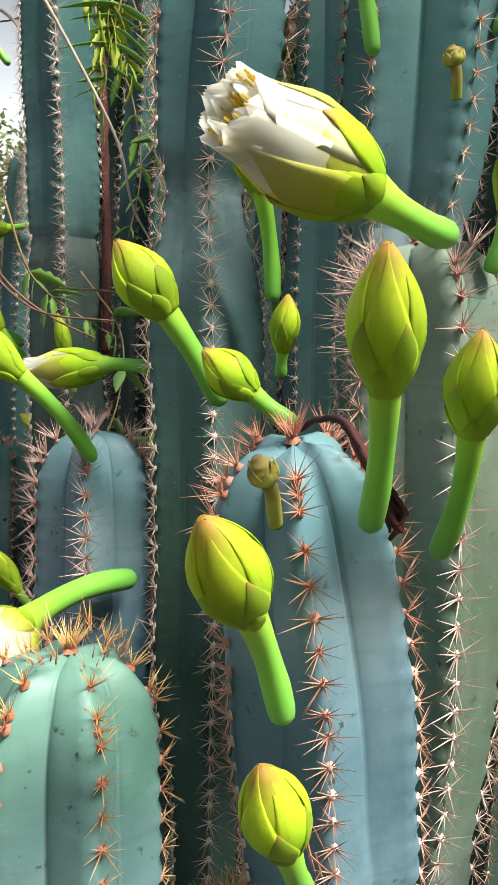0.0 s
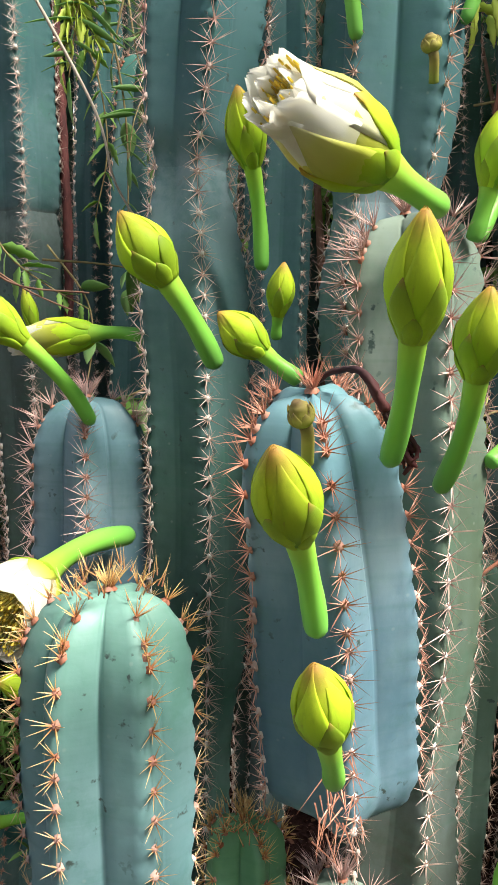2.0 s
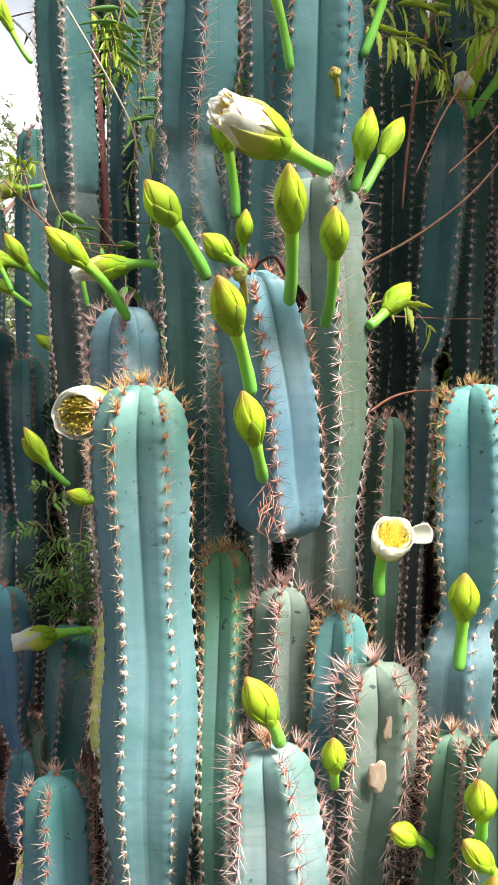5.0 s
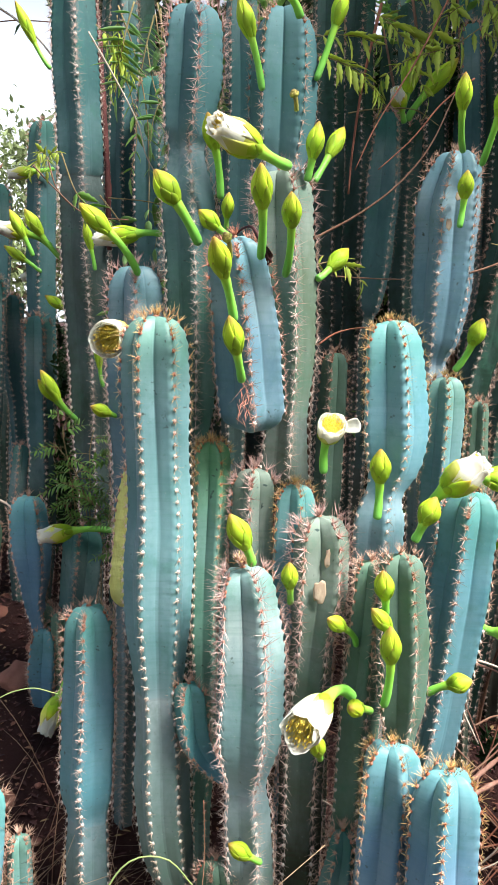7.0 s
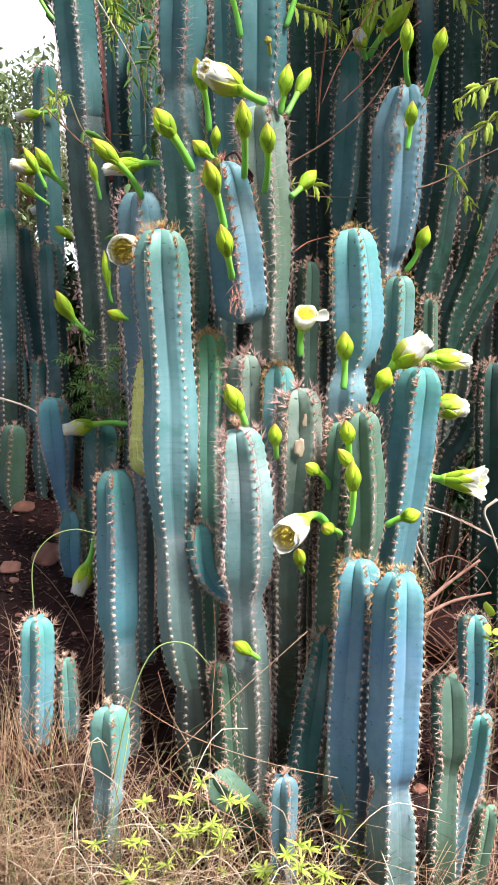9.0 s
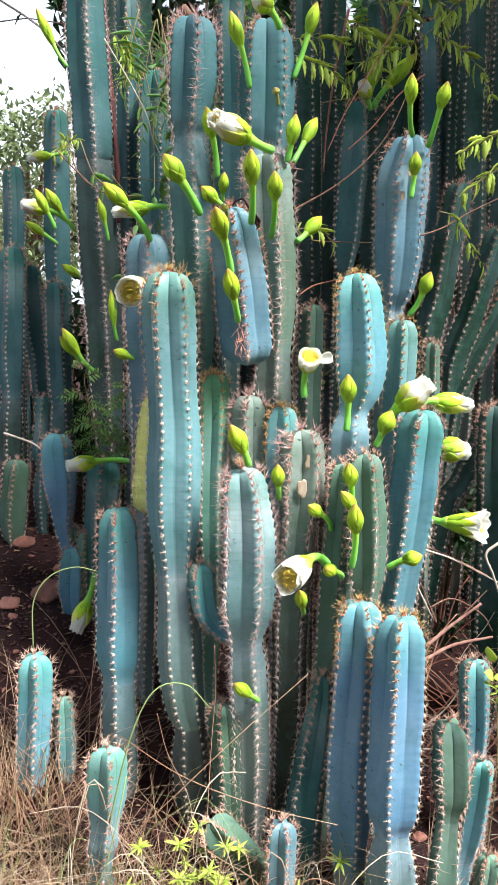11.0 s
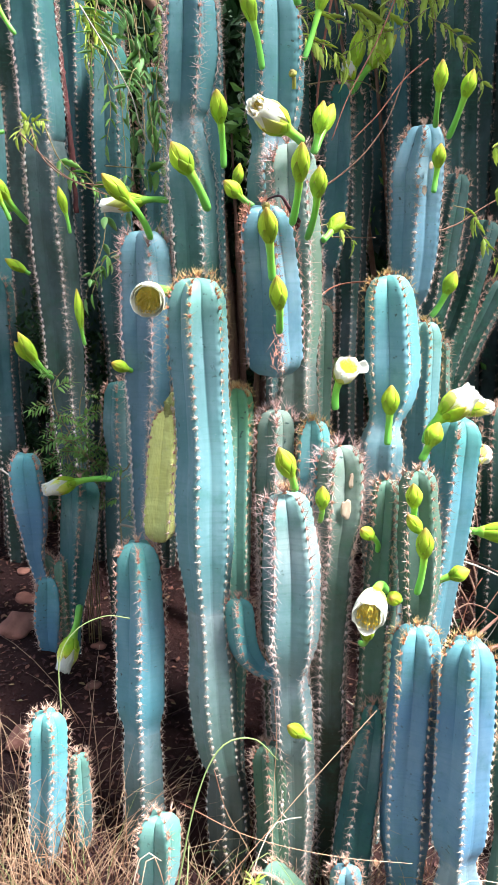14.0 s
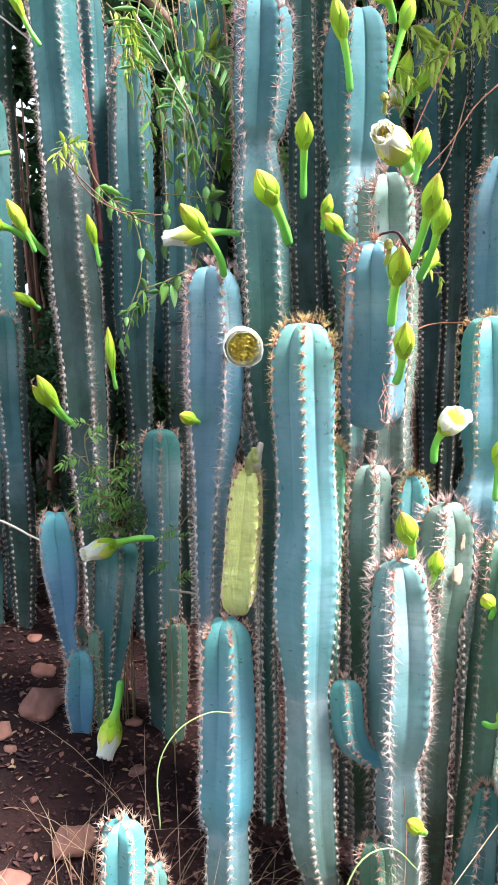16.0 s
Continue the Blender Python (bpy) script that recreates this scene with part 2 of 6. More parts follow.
STAMEN = leafy("stamen", [(0.0, (0.82, 0.78, 0.30)), (0.8, (0.90, 0.78, 0.22)), (1.0, (0.90, 0.72, 0.12))], 0.55, 0.6)
DRYFLOWER = leafy("dried_flower", [(0.0, (0.06, 0.022, 0.02)), (0.5, (0.022, 0.011, 0.016)), (1.0, (0.08, 0.02, 0.02))], 0.0, 0.75)
DRYBUD = leafy("dried_bud", [(0.0, (0.30, 0.36, 0.06)), (0.6, (0.40, 0.34, 0.08)), (1.0, (0.12, 0.07, 0.04))], 0.0, 0.7)
LEAF = leafy("leaf", [(0.0, (0.15, 0.30, 0.06)), (1.0, (0.23, 0.39, 0.09))], 0.35, 0.45)
LEAF_MID = leafy("leaf_mid", [(0.0, (0.17, 0.33, 0.10)), (1.0, (0.27, 0.43, 0.16))], 0.4, 0.45)
LEAF_BRIGHT = leafy("leaf_bright", [(0.0, (0.38, 0.50, 0.06)), (1.0, (0.60, 0.66, 0.14))], 0.4, 0.45)
# near-black leaves: the shade of the gaps is put into their colour
LEAF_SHADE = leafy("leaf_shade", [(0.0, (0.018, 0.045, 0.014)), (1.0, (0.03, 0.075, 0.022))], 0.1, 0.6)
LEAF_HAZE = leafy("leaf_far", [(0.0, (0.16, 0.20, 0.09)), (1.0, (0.22, 0.27, 0.12))], 0.4, 0.6)
STRAW = leafy("straw", [(0.0, (0.20, 0.085, 0.055)), (0.35, (0.40, 0.23, 0.14)), (1.0, (0.60, 0.43, 0.28))], 0.15, 0.6)
STRAW_PALE = leafy("pale_straw", [(0.0, (0.38, 0.24, 0.17)), (0.4, (0.62, 0.48, 0.36)), (1.0, (0.74, 0.63, 0.50))], 0.15, 0.6)
GRASS = leafy("green_grass", [(0.0, (0.30, 0.36, 0.14)), (1.0, (0.34, 0.44, 0.16))], 0.25, 0.5)
LITTER = leafy("leaf_litter", [(0.0, (0.03, 0.012, 0.014)), (0.6, (0.10, 0.038, 0.032)), (0.9, (0.26, 0.12, 0.08)), (1.0, (0.42, 0.30, 0.14))], 0.0, 0.8)


def bark_material(name, a, b):
    m = Mat(name, 0.8, 0.2)
    n = m.noise(60.0, 6.0, 0.65, (1, 1, 0.25))
    m.colour(m.mix(m.mask(n, 0.3, 0.7), a, b))
    m.bump(n, 0.6, 0.003)
    return m.m


TWIG = bark_material("twig_bark", (0.12, 0.06, 0.04), (0.30, 0.17, 0.12))
TWIG_RED = bark_material("red_twig", (0.16, 0.055, 0.040), (0.36, 0.15, 0.095))
TWIG_DRY = bark_material("dry_twig", (0.24, 0.11, 0.085), (0.46, 0.26, 0.20))
TWIG_PALE = bark_material("pale_twig", (0.34, 0.27, 0.22), (0.52, 0.45, 0.38))
VINE = bark_material("vine_stem", (0.16, 0.10, 0.05), (0.30, 0.26, 0.12))


def soil_material():
    m = Mat("soil", 0.95, 0.15)
    big = m.noise(3.0, 6.0, 0.6)
    fine = m.noise(60.0, 8.0, 0.7)
    c = m.ramp(big, [(0.3, (0.017, 0.008, 0.009)), (0.5, (0.034, 0.015, 0.015)), (0.7, (0.080, 0.034, 0.029))])
    c = m.mix(m.scaled(m.mask(fine, 0.4, 0.7), 0.6), c, (0.035, 0.017, 0.014))
    c = m.mix(m.mask(m.cells(80.0), 0.14, 0.07), c, (0.20, 0.12, 0.09))
    m.colour(c)
    m.bump(m.noise(25.0, 8.0, 0.7), 0.9, 0.03)
    m.bump(fine, 0.7, 0.008)
    return m.m


def stone_material():
    m = Mat("stone", 0.85, 0.25)
    n = m.noise(14.0, 7.0, 0.6)
    c = m.ramp(n, [(0.3, (0.19, 0.075, 0.055)), (0.55, (0.33, 0.14, 0.10)), (0.75, (0.42, 0.21, 0.16))])
    c = m.mix(m.scaled(m.rnd(), 0.5), c, (0.16, 0.09, 0.075))
    m.colour(c)
    m.bump(m.noise(45.0, 7.0, 0.65), 0.6, 0.006)
    return m.m


SOIL, STONE = soil_material(), stone_material()


# ---- mesh helpers ----
def mesh_of(name, verts, faces, material, along=None, age=None, smooth=True, wax=None):
    """A mesh from arrays; along and age are stored on its points."""
    me = bpy.data.meshes.new(name)
    me.from_pydata(np.asarray(verts, float).tolist(), [], faces if isinstance(faces, list) else faces.tolist())
    for key, values in (("along", along), ("age", age), ("wax", wax)):
        if values is not None:
            a = me.attributes.new(key, "FLOAT", "POINT")
            a.data.foreach_set("value", np.asarray(values, np.float32))
    me.materials.append(material)
    if smooth:
        me.shade_smooth()
    return me


def part(name, me, parent, label="", matrix=None, kind=""):
    ob = new(name, me)
    ob.parent = parent
    if matrix is not None:
        ob.matrix_basis = matrix
    return tagged(ob, label=label, kind=kind)


def glide(points, n):
    """n points on a smooth line through the given ones (any number of values each), evenly by length."""
    p = np.asarray(points, float)
    if len(p) == 2:
        return p[0] + (p[1] - p[0]) * np.linspace(0, 1, n)[:, None]
    q = np.vstack([2 * p[0] - p[1], p, 2 * p[-1] - p[-2]])
    out = []
    for i in range(1, len(q) - 2):
        for u in np.linspace(0, 1, 12, endpoint=False):
            a, b, c, d = q[i - 1:i + 3]
            out.append(0.5 * (2 * b + (c - a) * u + (2 * a - 5 * b + 4 * c - d) * u * u + (3 * b - a - 3 * c + d) * u ** 3))
    out.append(p[-1])
    out = np.array(out)
    s = np.r_[0, np.cumsum(np.linalg.norm(np.diff(out[:, :3], axis=0), axis=1))]
    return np.column_stack([np.interp(np.linspace(0, s[-1], n), s, out[:, k]) for k in range(out.shape[1])])


def frames_along(line):
    """Tangent, side and front directions along a line."""
    t = np.gradient(line, axis=0)
    t /= np.linalg.norm(t, axis=1)[:, None] + 1e-12
    side = np.cross(t, np.tile([0.0, 1.0, 0.0], (len(t), 1)))
    weak = np.linalg.norm(side, axis=1) < 0.2
    side[weak] = np.cross(t[weak], np.tile([1.0, 0.0, 0.3], (weak.sum(), 1)))
    side /= np.linalg.norm(side, axis=1)[:, None]
    front = np.cross(side, t)
    return t, side, front


def rings_faces(rings, sides, cap_start=False, cap_end=False):
    f = []
    for i in range(rings - 1):
        a, b = i * sides, (i + 1) * sides
        for j in range(sides):
            k = (j + 1) % sides
            f.append((a + j, a + k, b + k, b + j))
    if cap_start:
        f.append(tuple(range(sides))[::-1])
    if cap_end:
        f.append(tuple(range((rings - 1) * sides, rings * sides)))
    return f


def tube_mesh(name, points, radii, material, sides=8, steps=20, rough=0.0, rng=None):
    pr = np.column_stack([np.asarray(points, float), np.asarray(radii, float)])
    line = glide(pr, steps)
    _, side, front = frames_along(line[:, :3])
    ang = np.linspace(0, 2 * math.pi, sides, endpoint=False)
    v = []
    for i in range(steps):
        for a in ang:
            r = line[i, 3] * (1 + (rough * rng.uniform(-1, 1) if rng else 0))
            v.append(line[i, :3] + r * (math.cos(a) * side[i] + math.sin(a) * front[i]))
    along = np.repeat(np.linspace(0, 1, steps), sides)
    return mesh_of(name, v, rings_faces(steps, sides, True, True), material, along)


# ---- the ground ----
def ground_z(x, y):
    """The bank rises away from the path, then levels out."""
    rise = float(np.interp(y, (0.0, 0.25, 0.90, 1.40, 2.0), (0.0, 0.09, 0.40, 0.53, 0.60)))
    near = max(0.0, 1.0 - (abs(x) + abs(y - 0.7)) / 8.0)
    n = noise.fractal(Vector((x * 2.2, y * 2.2, 0.3)), 1.0, 2.0, 4) * 0.022 * (0.3 + near)
    return 0.015 + rise - 0.10 * max(min(x, 1.0), -1.0) * near + n


def build_ground():
    def axis(c, reach):
        fine = np.linspace(c - 1.6, c + 1.6, 91)
        far = np.geomspace(0.1, reach, 26)
        return np.r_[(c - 1.6) - far[::-1], fine, (c + 1.6) + far]
    xs, ys = axis(0.1, 400), axis(0.7, 400)
    v = [(x, y, ground_z(x, y) if abs(x) < 60 and abs(y) < 60 else 0.43) for y in ys for x in xs]
    nx = len(xs)
    f = [(j * nx + i, j * nx + i + 1, (j + 1) * nx + i + 1, (j + 1) * nx + i) for j in range(len(ys) - 1) for i in range(nx - 1)]
    ob = new("ground", mesh_of("ground", v, f, SOIL))
    tagged(ob, "reddish brown bare soil bank with leaf litter", "ground", kind="structure")


build_ground()


# ---- cactus columns ----
def rib_section(ribs, fine):
    """One turn of the section: (angle, radius share, crest weight) rows. Keeled ribs with nearly flat sides and sharp valleys."""
    half = math.pi / ribs
    valley = {4: 0.56, 5: 0.655, 6: 0.73}[ribs]
    crest, low = np.array([1.0, 0.0]), valley * np.array([math.cos(half), math.sin(half)])
    shares = (0.09, 0.34, 0.66, 0.90) if fine else (0.12, 0.6)
    one = [(0.0, 1.0, 1.0)]
    for w in shares:
        p = crest + (low - crest) * w
        out = np.array([math.cos(half * 0.5), math.sin(half * 0.5)])
        p = p + out * 0.055 * math.sin(math.pi * min(w * 0.9 + 0.1, 1)) + (np.array([0.0, 0.035]) if w < 0.2 else 0)
        one.append((math.atan2(p[1], p[0]), float(np.hypot(*p)), max(0.0, 1 - w * 0.95) ** 1.3))
    rows = []
    for k in range(ribs):
        c = k * 2 * half
        rows += [(c - a, r, w) for a, r, w in one[:0:-1]] + [(c + a, r, w) for a, r, w in one]
        # a narrow crease runs down each furrow
        rows += [(c + half - 0.045, valley * 1.01, 0.0), (c + half, valley * 0.925, -1.0), (c + half + 0.045, valley * 1.01, 0.0)] if fine else [(c + half, valley, 0.0)]
    return rows


rng_c = random.Random(11)
COLUMN_LABELS = {
    "young": "upright ribbed cactus column, pale fresh blue-green, with amber spines",
    "fresh": "short ribbed cactus column with bright green new growth and golden spines",
    "blue": "upright ribbed cactus column with waxy blue-green skin",
    "bluer": "tall ribbed cactus column with powdery blue skin",
    "bluegrey": "ribbed cactus column with scarred grey-blue skin",
    "grey": "ribbed cactus column with dusty grey-green skin and long spines",
    "deep": "dark teal ribbed cactus column with the shade among the stems put into its colour",
    "dark": "ribbed cactus column at the back of the clump, shade put into its dark green",
    "mixed": "tall cactus column, bluish above and dark green below",
    "dusty": "old cactus column with dusty grey-green crown and long spines",
    "old": "old olive-green ribbed cactus column with worn skin",
}


def cactus(nodes, ribs=5, look="blue", spin="pale", twist=None, hang=0, to=None, blunt=False, gap=0.0185, label="", far=False, bare=False):
    """A column from its tip down: rows of x, y, z, radius. Rooted in the ground unless it hangs from a neighbour."""
    rng = rng_c
    n = [list(p) for p in nodes]
    n[0][3] = n[1][3]
    if to:
        n.append(list(to))
    if not hang:
        x, y, z, r = n[-1]
        g = ground_z(x, y) - 0.03
        if z > g + 0.05:
            dx = 0.25 * (n[-1][0] - n[-2][0]) / max(0.02, n[-2][2] - n[-1][2]) * (z - g)
            dx = max(-0.06, min(0.06, dx))
            k = max(1, int((z - g) / 0.22))
            for i in range(1, k + 1):
                u = i / k
                waist = 0.84 if (i % 2 == 1 and i < k) else 0.97
                n.append([x + dx * u, y, z + (g - z) * u, r * (0.86 - 0.25 * u) * waist])
        else:
            n.append([x, y, min(g, z - 0.03), r * 0.96])
    base = Vector(n[-1][:3])
    rough_len = sum((Vector(a[:3]) - Vector(b[:3])).length for a, b in zip(n, n[1:]))
    fine = not far
    steps = max(24, int(rough_len / (0.0062 if fine else 0.016)))
    line = glide(n, steps)
    line[:, 3] = np.maximum(line[:, 3], 0.004)
    # gentle unevenness of growth
    ph = rng.uniform(0, 9)
    s = np.r_[0, np.cumsum(np.linalg.norm(np.diff(line[:, :3], axis=0), axis=1))]
    line[:, 3] *= 1 + 0.022 * np.sin(s * 21 + ph) + 0.014 * np.sin(s * 47 + 2 * ph)
    line[:, 0] += 0.0022 * np.sin(s * 13 + ph)
    radius = line[:, 3] * 1.04
    top = radius[0] * 1.12
    u = np.clip(s / top, 0, 1)
    dome = np.sqrt(np.clip(1 - (1 - u) ** 2.25, 0, 1)) * 0.97 + 0.03
    if blunt:
        left = np.clip((s[-1] - s) / (0.9 * radius[-1]), 0, 1)
        dome *= np.sqrt(np.clip(1 - (1 - left) ** 2.4, 0, 1)) * 0.9 + 0.1
    tangent, side, front = frames_along(line[:, :3])
    section = rib_section(ribs, fine)
    turn = radians(twist if twist is not None else rng.uniform(0, 360 / ribs)) - math.pi / 2
    creep = rng.uniform(-0.25, 0.25)
    ang = np.array([a for a, _, _ in section])
    share = np.array([r for _, r, _ in section])
    crest = np.array([w for _, _, w in section])
    crease = crest < 0
    crest = np.maximum(crest, 0)
    offset = np.array([rng.uniform(0, gap) for _ in range(ribs)])
    per = len(section) // ribs
    notch = np.empty((steps, len(section)))
    for j in range(len(section)):
        k = j // per
        notch[:, j] = 1 + (0.034 if spin == "pink" else 0.026) * crest[j] ** 3 * np.cos((s + offset[k]) / gap * 2 * math.pi)
    flat = (1 - u)[:, None] ** 5
    sh = share[None, :] * (1 - flat) + (0.55 + 0.45 * share[None, :]) * flat
    # the furrows grow shallower as the stem swells with age
    sh = sh + (1 - sh) * (0.30 * np.clip((s - 0.05) / 0.30, 0, 1))[:, None] * (1 - crest[None, :])
    sh[:, crease] *= (1 + 0.075 * (1 - np.exp(-s / 0.22)))[:, None]
    rr = (radius * dome)[:, None] * sh * notch
    aa = ang[None, :] + turn + creep * s[:, None]
    origin = np.array(base)
    pts = line[:, None, :3] + rr[..., None] * (np.cos(aa)[..., None] * side[:, None, :] + np.sin(aa)[..., None] * front[:, None, :]) - origin
    # ribs stand a little proud of the sunken apex
    pts += (-tangent[:, None, :]) * (0.17 * radius * (1 - u) ** 2)[:, None, None] * (share[None, :, None] - 0.8)
    # the apex itself is sunken
    pts += tangent[:, None, :] * (0.09 * radius * (1 - np.clip(s / (0.22 * top), 0, 1)) ** 2)[:, None, None]
    # joints where last year's growth ended
    rad = line[:, 3]
    cuts = [0]
    w = max(4, int(0.035 / (s[-1] / steps)))
    for i in range(2 * w, steps - w):
        if rad[i] == rad[i - w:i + w].min() and rad[i] < 0.90 * rad[max(0, i - 3 * w):i].max() and i - cuts[-1] > 2 * w:
            cuts.append(i)
    cuts.append(steps - 1)
    thing = new("cactus")
    thing.location = base
    tagged(thing, label or COLUMN_LABELS[look], "cactus", group="clump of cactus columns")
    seg_of = np.zeros(steps)
    for k in range(1, len(cuts)):
        seg_of[cuts[k]:] = k
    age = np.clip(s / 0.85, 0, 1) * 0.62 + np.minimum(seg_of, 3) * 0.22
    wax = np.zeros(steps)
    for q, k in enumerate(cuts[1:-1]):
        below = s - s[k]
        wax = np.maximum(wax, (1.0, 0.45, 0.2)[min(q, 2)] * np.where(below >= 0, np.exp(-below / 0.07), np.exp(below / 0.02)))
    m = len(section)
    for a, b in zip(cuts, cuts[1:]):
        k = b - a + 1
        me = mesh_of("stem", pts[a:b + 1].reshape(-1, 3), rings_faces(k, m, a == 0, b == steps - 1), STEM[look], None, np.repeat(age[a:b + 1], m), True, np.repeat(wax[a:b + 1], m))
        part("stem_segment", me, thing)
    if bare:
        return thing
    # areoles with wool and spines on every crest
    loc, out, up, ages = [], [], [], []
    crest_at = [per * k + (per - 1) // 2 for k in range(ribs)]
    for k, j in enumerate(crest_at):
        s0 = gap * (1 - (offset[k] / gap) % 1.0) % gap
        marks = np.arange(s0 + 0.25 * gap, s[-1] - 0.02, gap)
        marks = np.r_[np.linspace(top * 0.10, top * 0.60, 4), marks[marks > top * 0.6]]
        for q in marks:
            i = int(np.interp(q, s, np.arange(steps)))
            loc.append(pts[i, j])
            o = math.cos(aa[i, j]) * side[i] + math.sin(aa[i, j]) * front[i]
            o = o * dome[i] + -tangent[i] * (1 - u[i]) * 1.3
            out.append(o / np.linalg.norm(o))
            up.append(-tangent[i])
            ages.append(q)
    loc, out, up, ages = np.array(loc), np.array(out), np.array(up), np.array(ages)
    spread = np.cross(up, out)
    spread /= np.linalg.norm(spread, axis=1)[:, None] + 1e-9
    rise = np.cross(out, spread)
    arr = np.random.default_rng(rng.randrange(10 ** 6))
    fresh = np.clip(1 - ages / 0.16, 0, 1)
    # wool: a small low dome
    size = (1.0 if fine else 0.5) * {"amber": 0.0029, "red": 0.0030, "pink": 0.0034, "pale": 0.0032}[spin] * (radius.mean() / 0.045) ** 0.5
    rim, total = 5, len(loc)
    h = size * arr.uniform(0.75, 1.25, (total, 1))
    c0 = loc - out * 0.0006
    rows = [c0 + h * (math.cos(q * 2 * math.pi / rim) * spread + 1.15 * math.sin(q * 2 * math.pi / rim) * rise) for q in range(rim)]
    rows += [c0 + 0.6 * h * (math.cos((q + 0.5) * 2 * math.pi / rim) * spread + math.sin((q + 0.5) * 2 * math.pi / rim) * rise) + 0.75 * h * out for q in range(rim)]
    rows.append(c0 + out * h)
    wv = np.stack(rows, axis=1).reshape(-1, 3)
    one = []
    for q in range(rim):
        r2 = (q + 1) % rim
        one += [(q, r2, rim + q), (r2, rim + r2, rim + q), (rim + q, rim + r2, 2 * rim)]
    wf = (np.arange(total)[:, None, None] * (2 * rim + 1) + np.array(one)[None]).reshape(-1, 3)
    wa = np.repeat(ages / 0.5, 2 * rim + 1)
    part("areole_wool", mesh_of("areole_wool", wv, wf, WOOL, None, np.clip(wa, 0, 1)), thing, "tufts of pale wool", kind="stuff")
    # spines: radial star and a few that stand out
    count = {"pink": 13, "red": 13, "amber": 9}.get(spin, 9) if fine else 5
    length0 = {"amber": 0.0140, "red": 0.0185, "pink": 0.0280, "pale": 0.0185}[spin] * (0.75 + 0.25 * radius.mean() / 0.045)
    N = len(loc)
    a = np.arange(count) * 2 * math.pi / count + arr.uniform(-0.3, 0.3, (N, count)) + arr.uniform(0, 6, (N, 1))
    lift = arr.uniform(0.15, 0.75, (N, count))
    lift[:, 0] = arr.uniform(0.9, 2.2, N)
    d = np.cos(a)[..., None] * spread[:, None] + np.sin(a)[..., None] * rise[:, None] + lift[..., None] * out[:, None]
    d += (fresh[:, None] * 0.9)[..., None] * (out[:, None] * 0.6 + up[:, None] * 0.6)
    d /= np.linalg.norm(d, axis=2)[..., None]
    ln = length0 * arr.uniform(0.5, 1.25, (N, count)) * (1 + (0.40 if spin == "amber" else 0.12) * fresh[:, None]) * (1 - 0.30 * np.clip(ages / 0.45, 0, 1)[:, None])
    wd = {"amber": 0.00060, "red": 0.00058, "pink": 0.00062, "pale": 0.00068}[spin] if fine else 0.0006
    p1 = np.cross(d, np.array([0.31, 0.72, 0.62]))
    p1 /= np.linalg.norm(p1, axis=2)[..., None]
    p2 = np.cross(d, p1)
    root = loc[:, None] + out[:, None] * 0.0006
    tri = [root + wd * (math.cos(q) * p1 + math.sin(q) * p2) for q in (0, 2.094, 4.189)]
    tipp = root + d * ln[..., None]
    sv = np.stack([*tri, tipp], axis=2).reshape(-1, 3)
    b0 = np.arange(N * count)[:, None] * 4
    sf = np.concatenate([b0 + [0, 1, 3], b0 + [1, 2, 3], b0 + [2, 0, 3]])
    part("spine_coat", mesh_of("spine_coat", sv, sf, SPINE[spin], np.tile([0, 0, 0, 1.0], N * count), np.repeat(np.clip(ages / 0.5, 0, 1), 4 * count), smooth=False), thing, {"amber": "amber spines", "red": "reddish spines", "pink": "long pinkish spines", "pale": "short pale spines"}[spin], kind="stuff")
    return thing


def spine_tuft(column, place, way, count, length, seed, spin="red", spread=1.0, label="long reddish hanging spines"):
    """A brush of spines: hanging at the blunt end of a stem, or crowning its tip."""
    r = random.Random(seed)
    o = Vector(column.location)
    v, f, al = [], [], []
    way = Vector(way).normalized()
    for k in range(count):
        d = (way + spread * Vector((r.gauss(0, 0.45), r.gauss(0, 0.4), r.gauss(0, 0.4)))).normalized()
        p = Vector(place) - o + Vector((r.gauss(0, 0.007 * spread), r.gauss(0, 0.006 * spread), r.gauss(0, 0.016 if spin == "red" else 0.003)))
        side = d.cross(Vector((0.3, 0.7, 0.6))).normalized() * 0.00065
        b = len(v)
        v += [p + side, p - side * 0.5 + d.cross(side), p - side * 0.5 - d.cross(side), p + d * length * r.uniform(0.5, 1.2)]
        al += [0, 0, 0, 1]
        f += [(b, b + 1, b + 3), (b + 1, b + 2, b + 3), (b + 2, b, b + 3)]
    part("spine_tuft", mesh_of("spine_tuft", v, f, SPINE[spin], al, [0.0] * len(v), smooth=False), column, label, kind="stuff")


# ---- flowers and buds ----
def head_profile(x):
    return float(np.interp(x, (0, 0.08, 0.2, 0.36, 0.50, 0.66, 0.82, 0.93, 1.0), (0.46, 0.55, 0.76, 0.96, 0.99, 0.84, 0.52, 0.25, 0.04)))


def cup_profile(x, mouth):
    return float(np.interp(x, (0, 0.1, 0.3, 0.55, 0.8, 1.0), (0.34, 0.62, 0.92, 1.0, 0.96 * mouth + 0.04, mouth)))


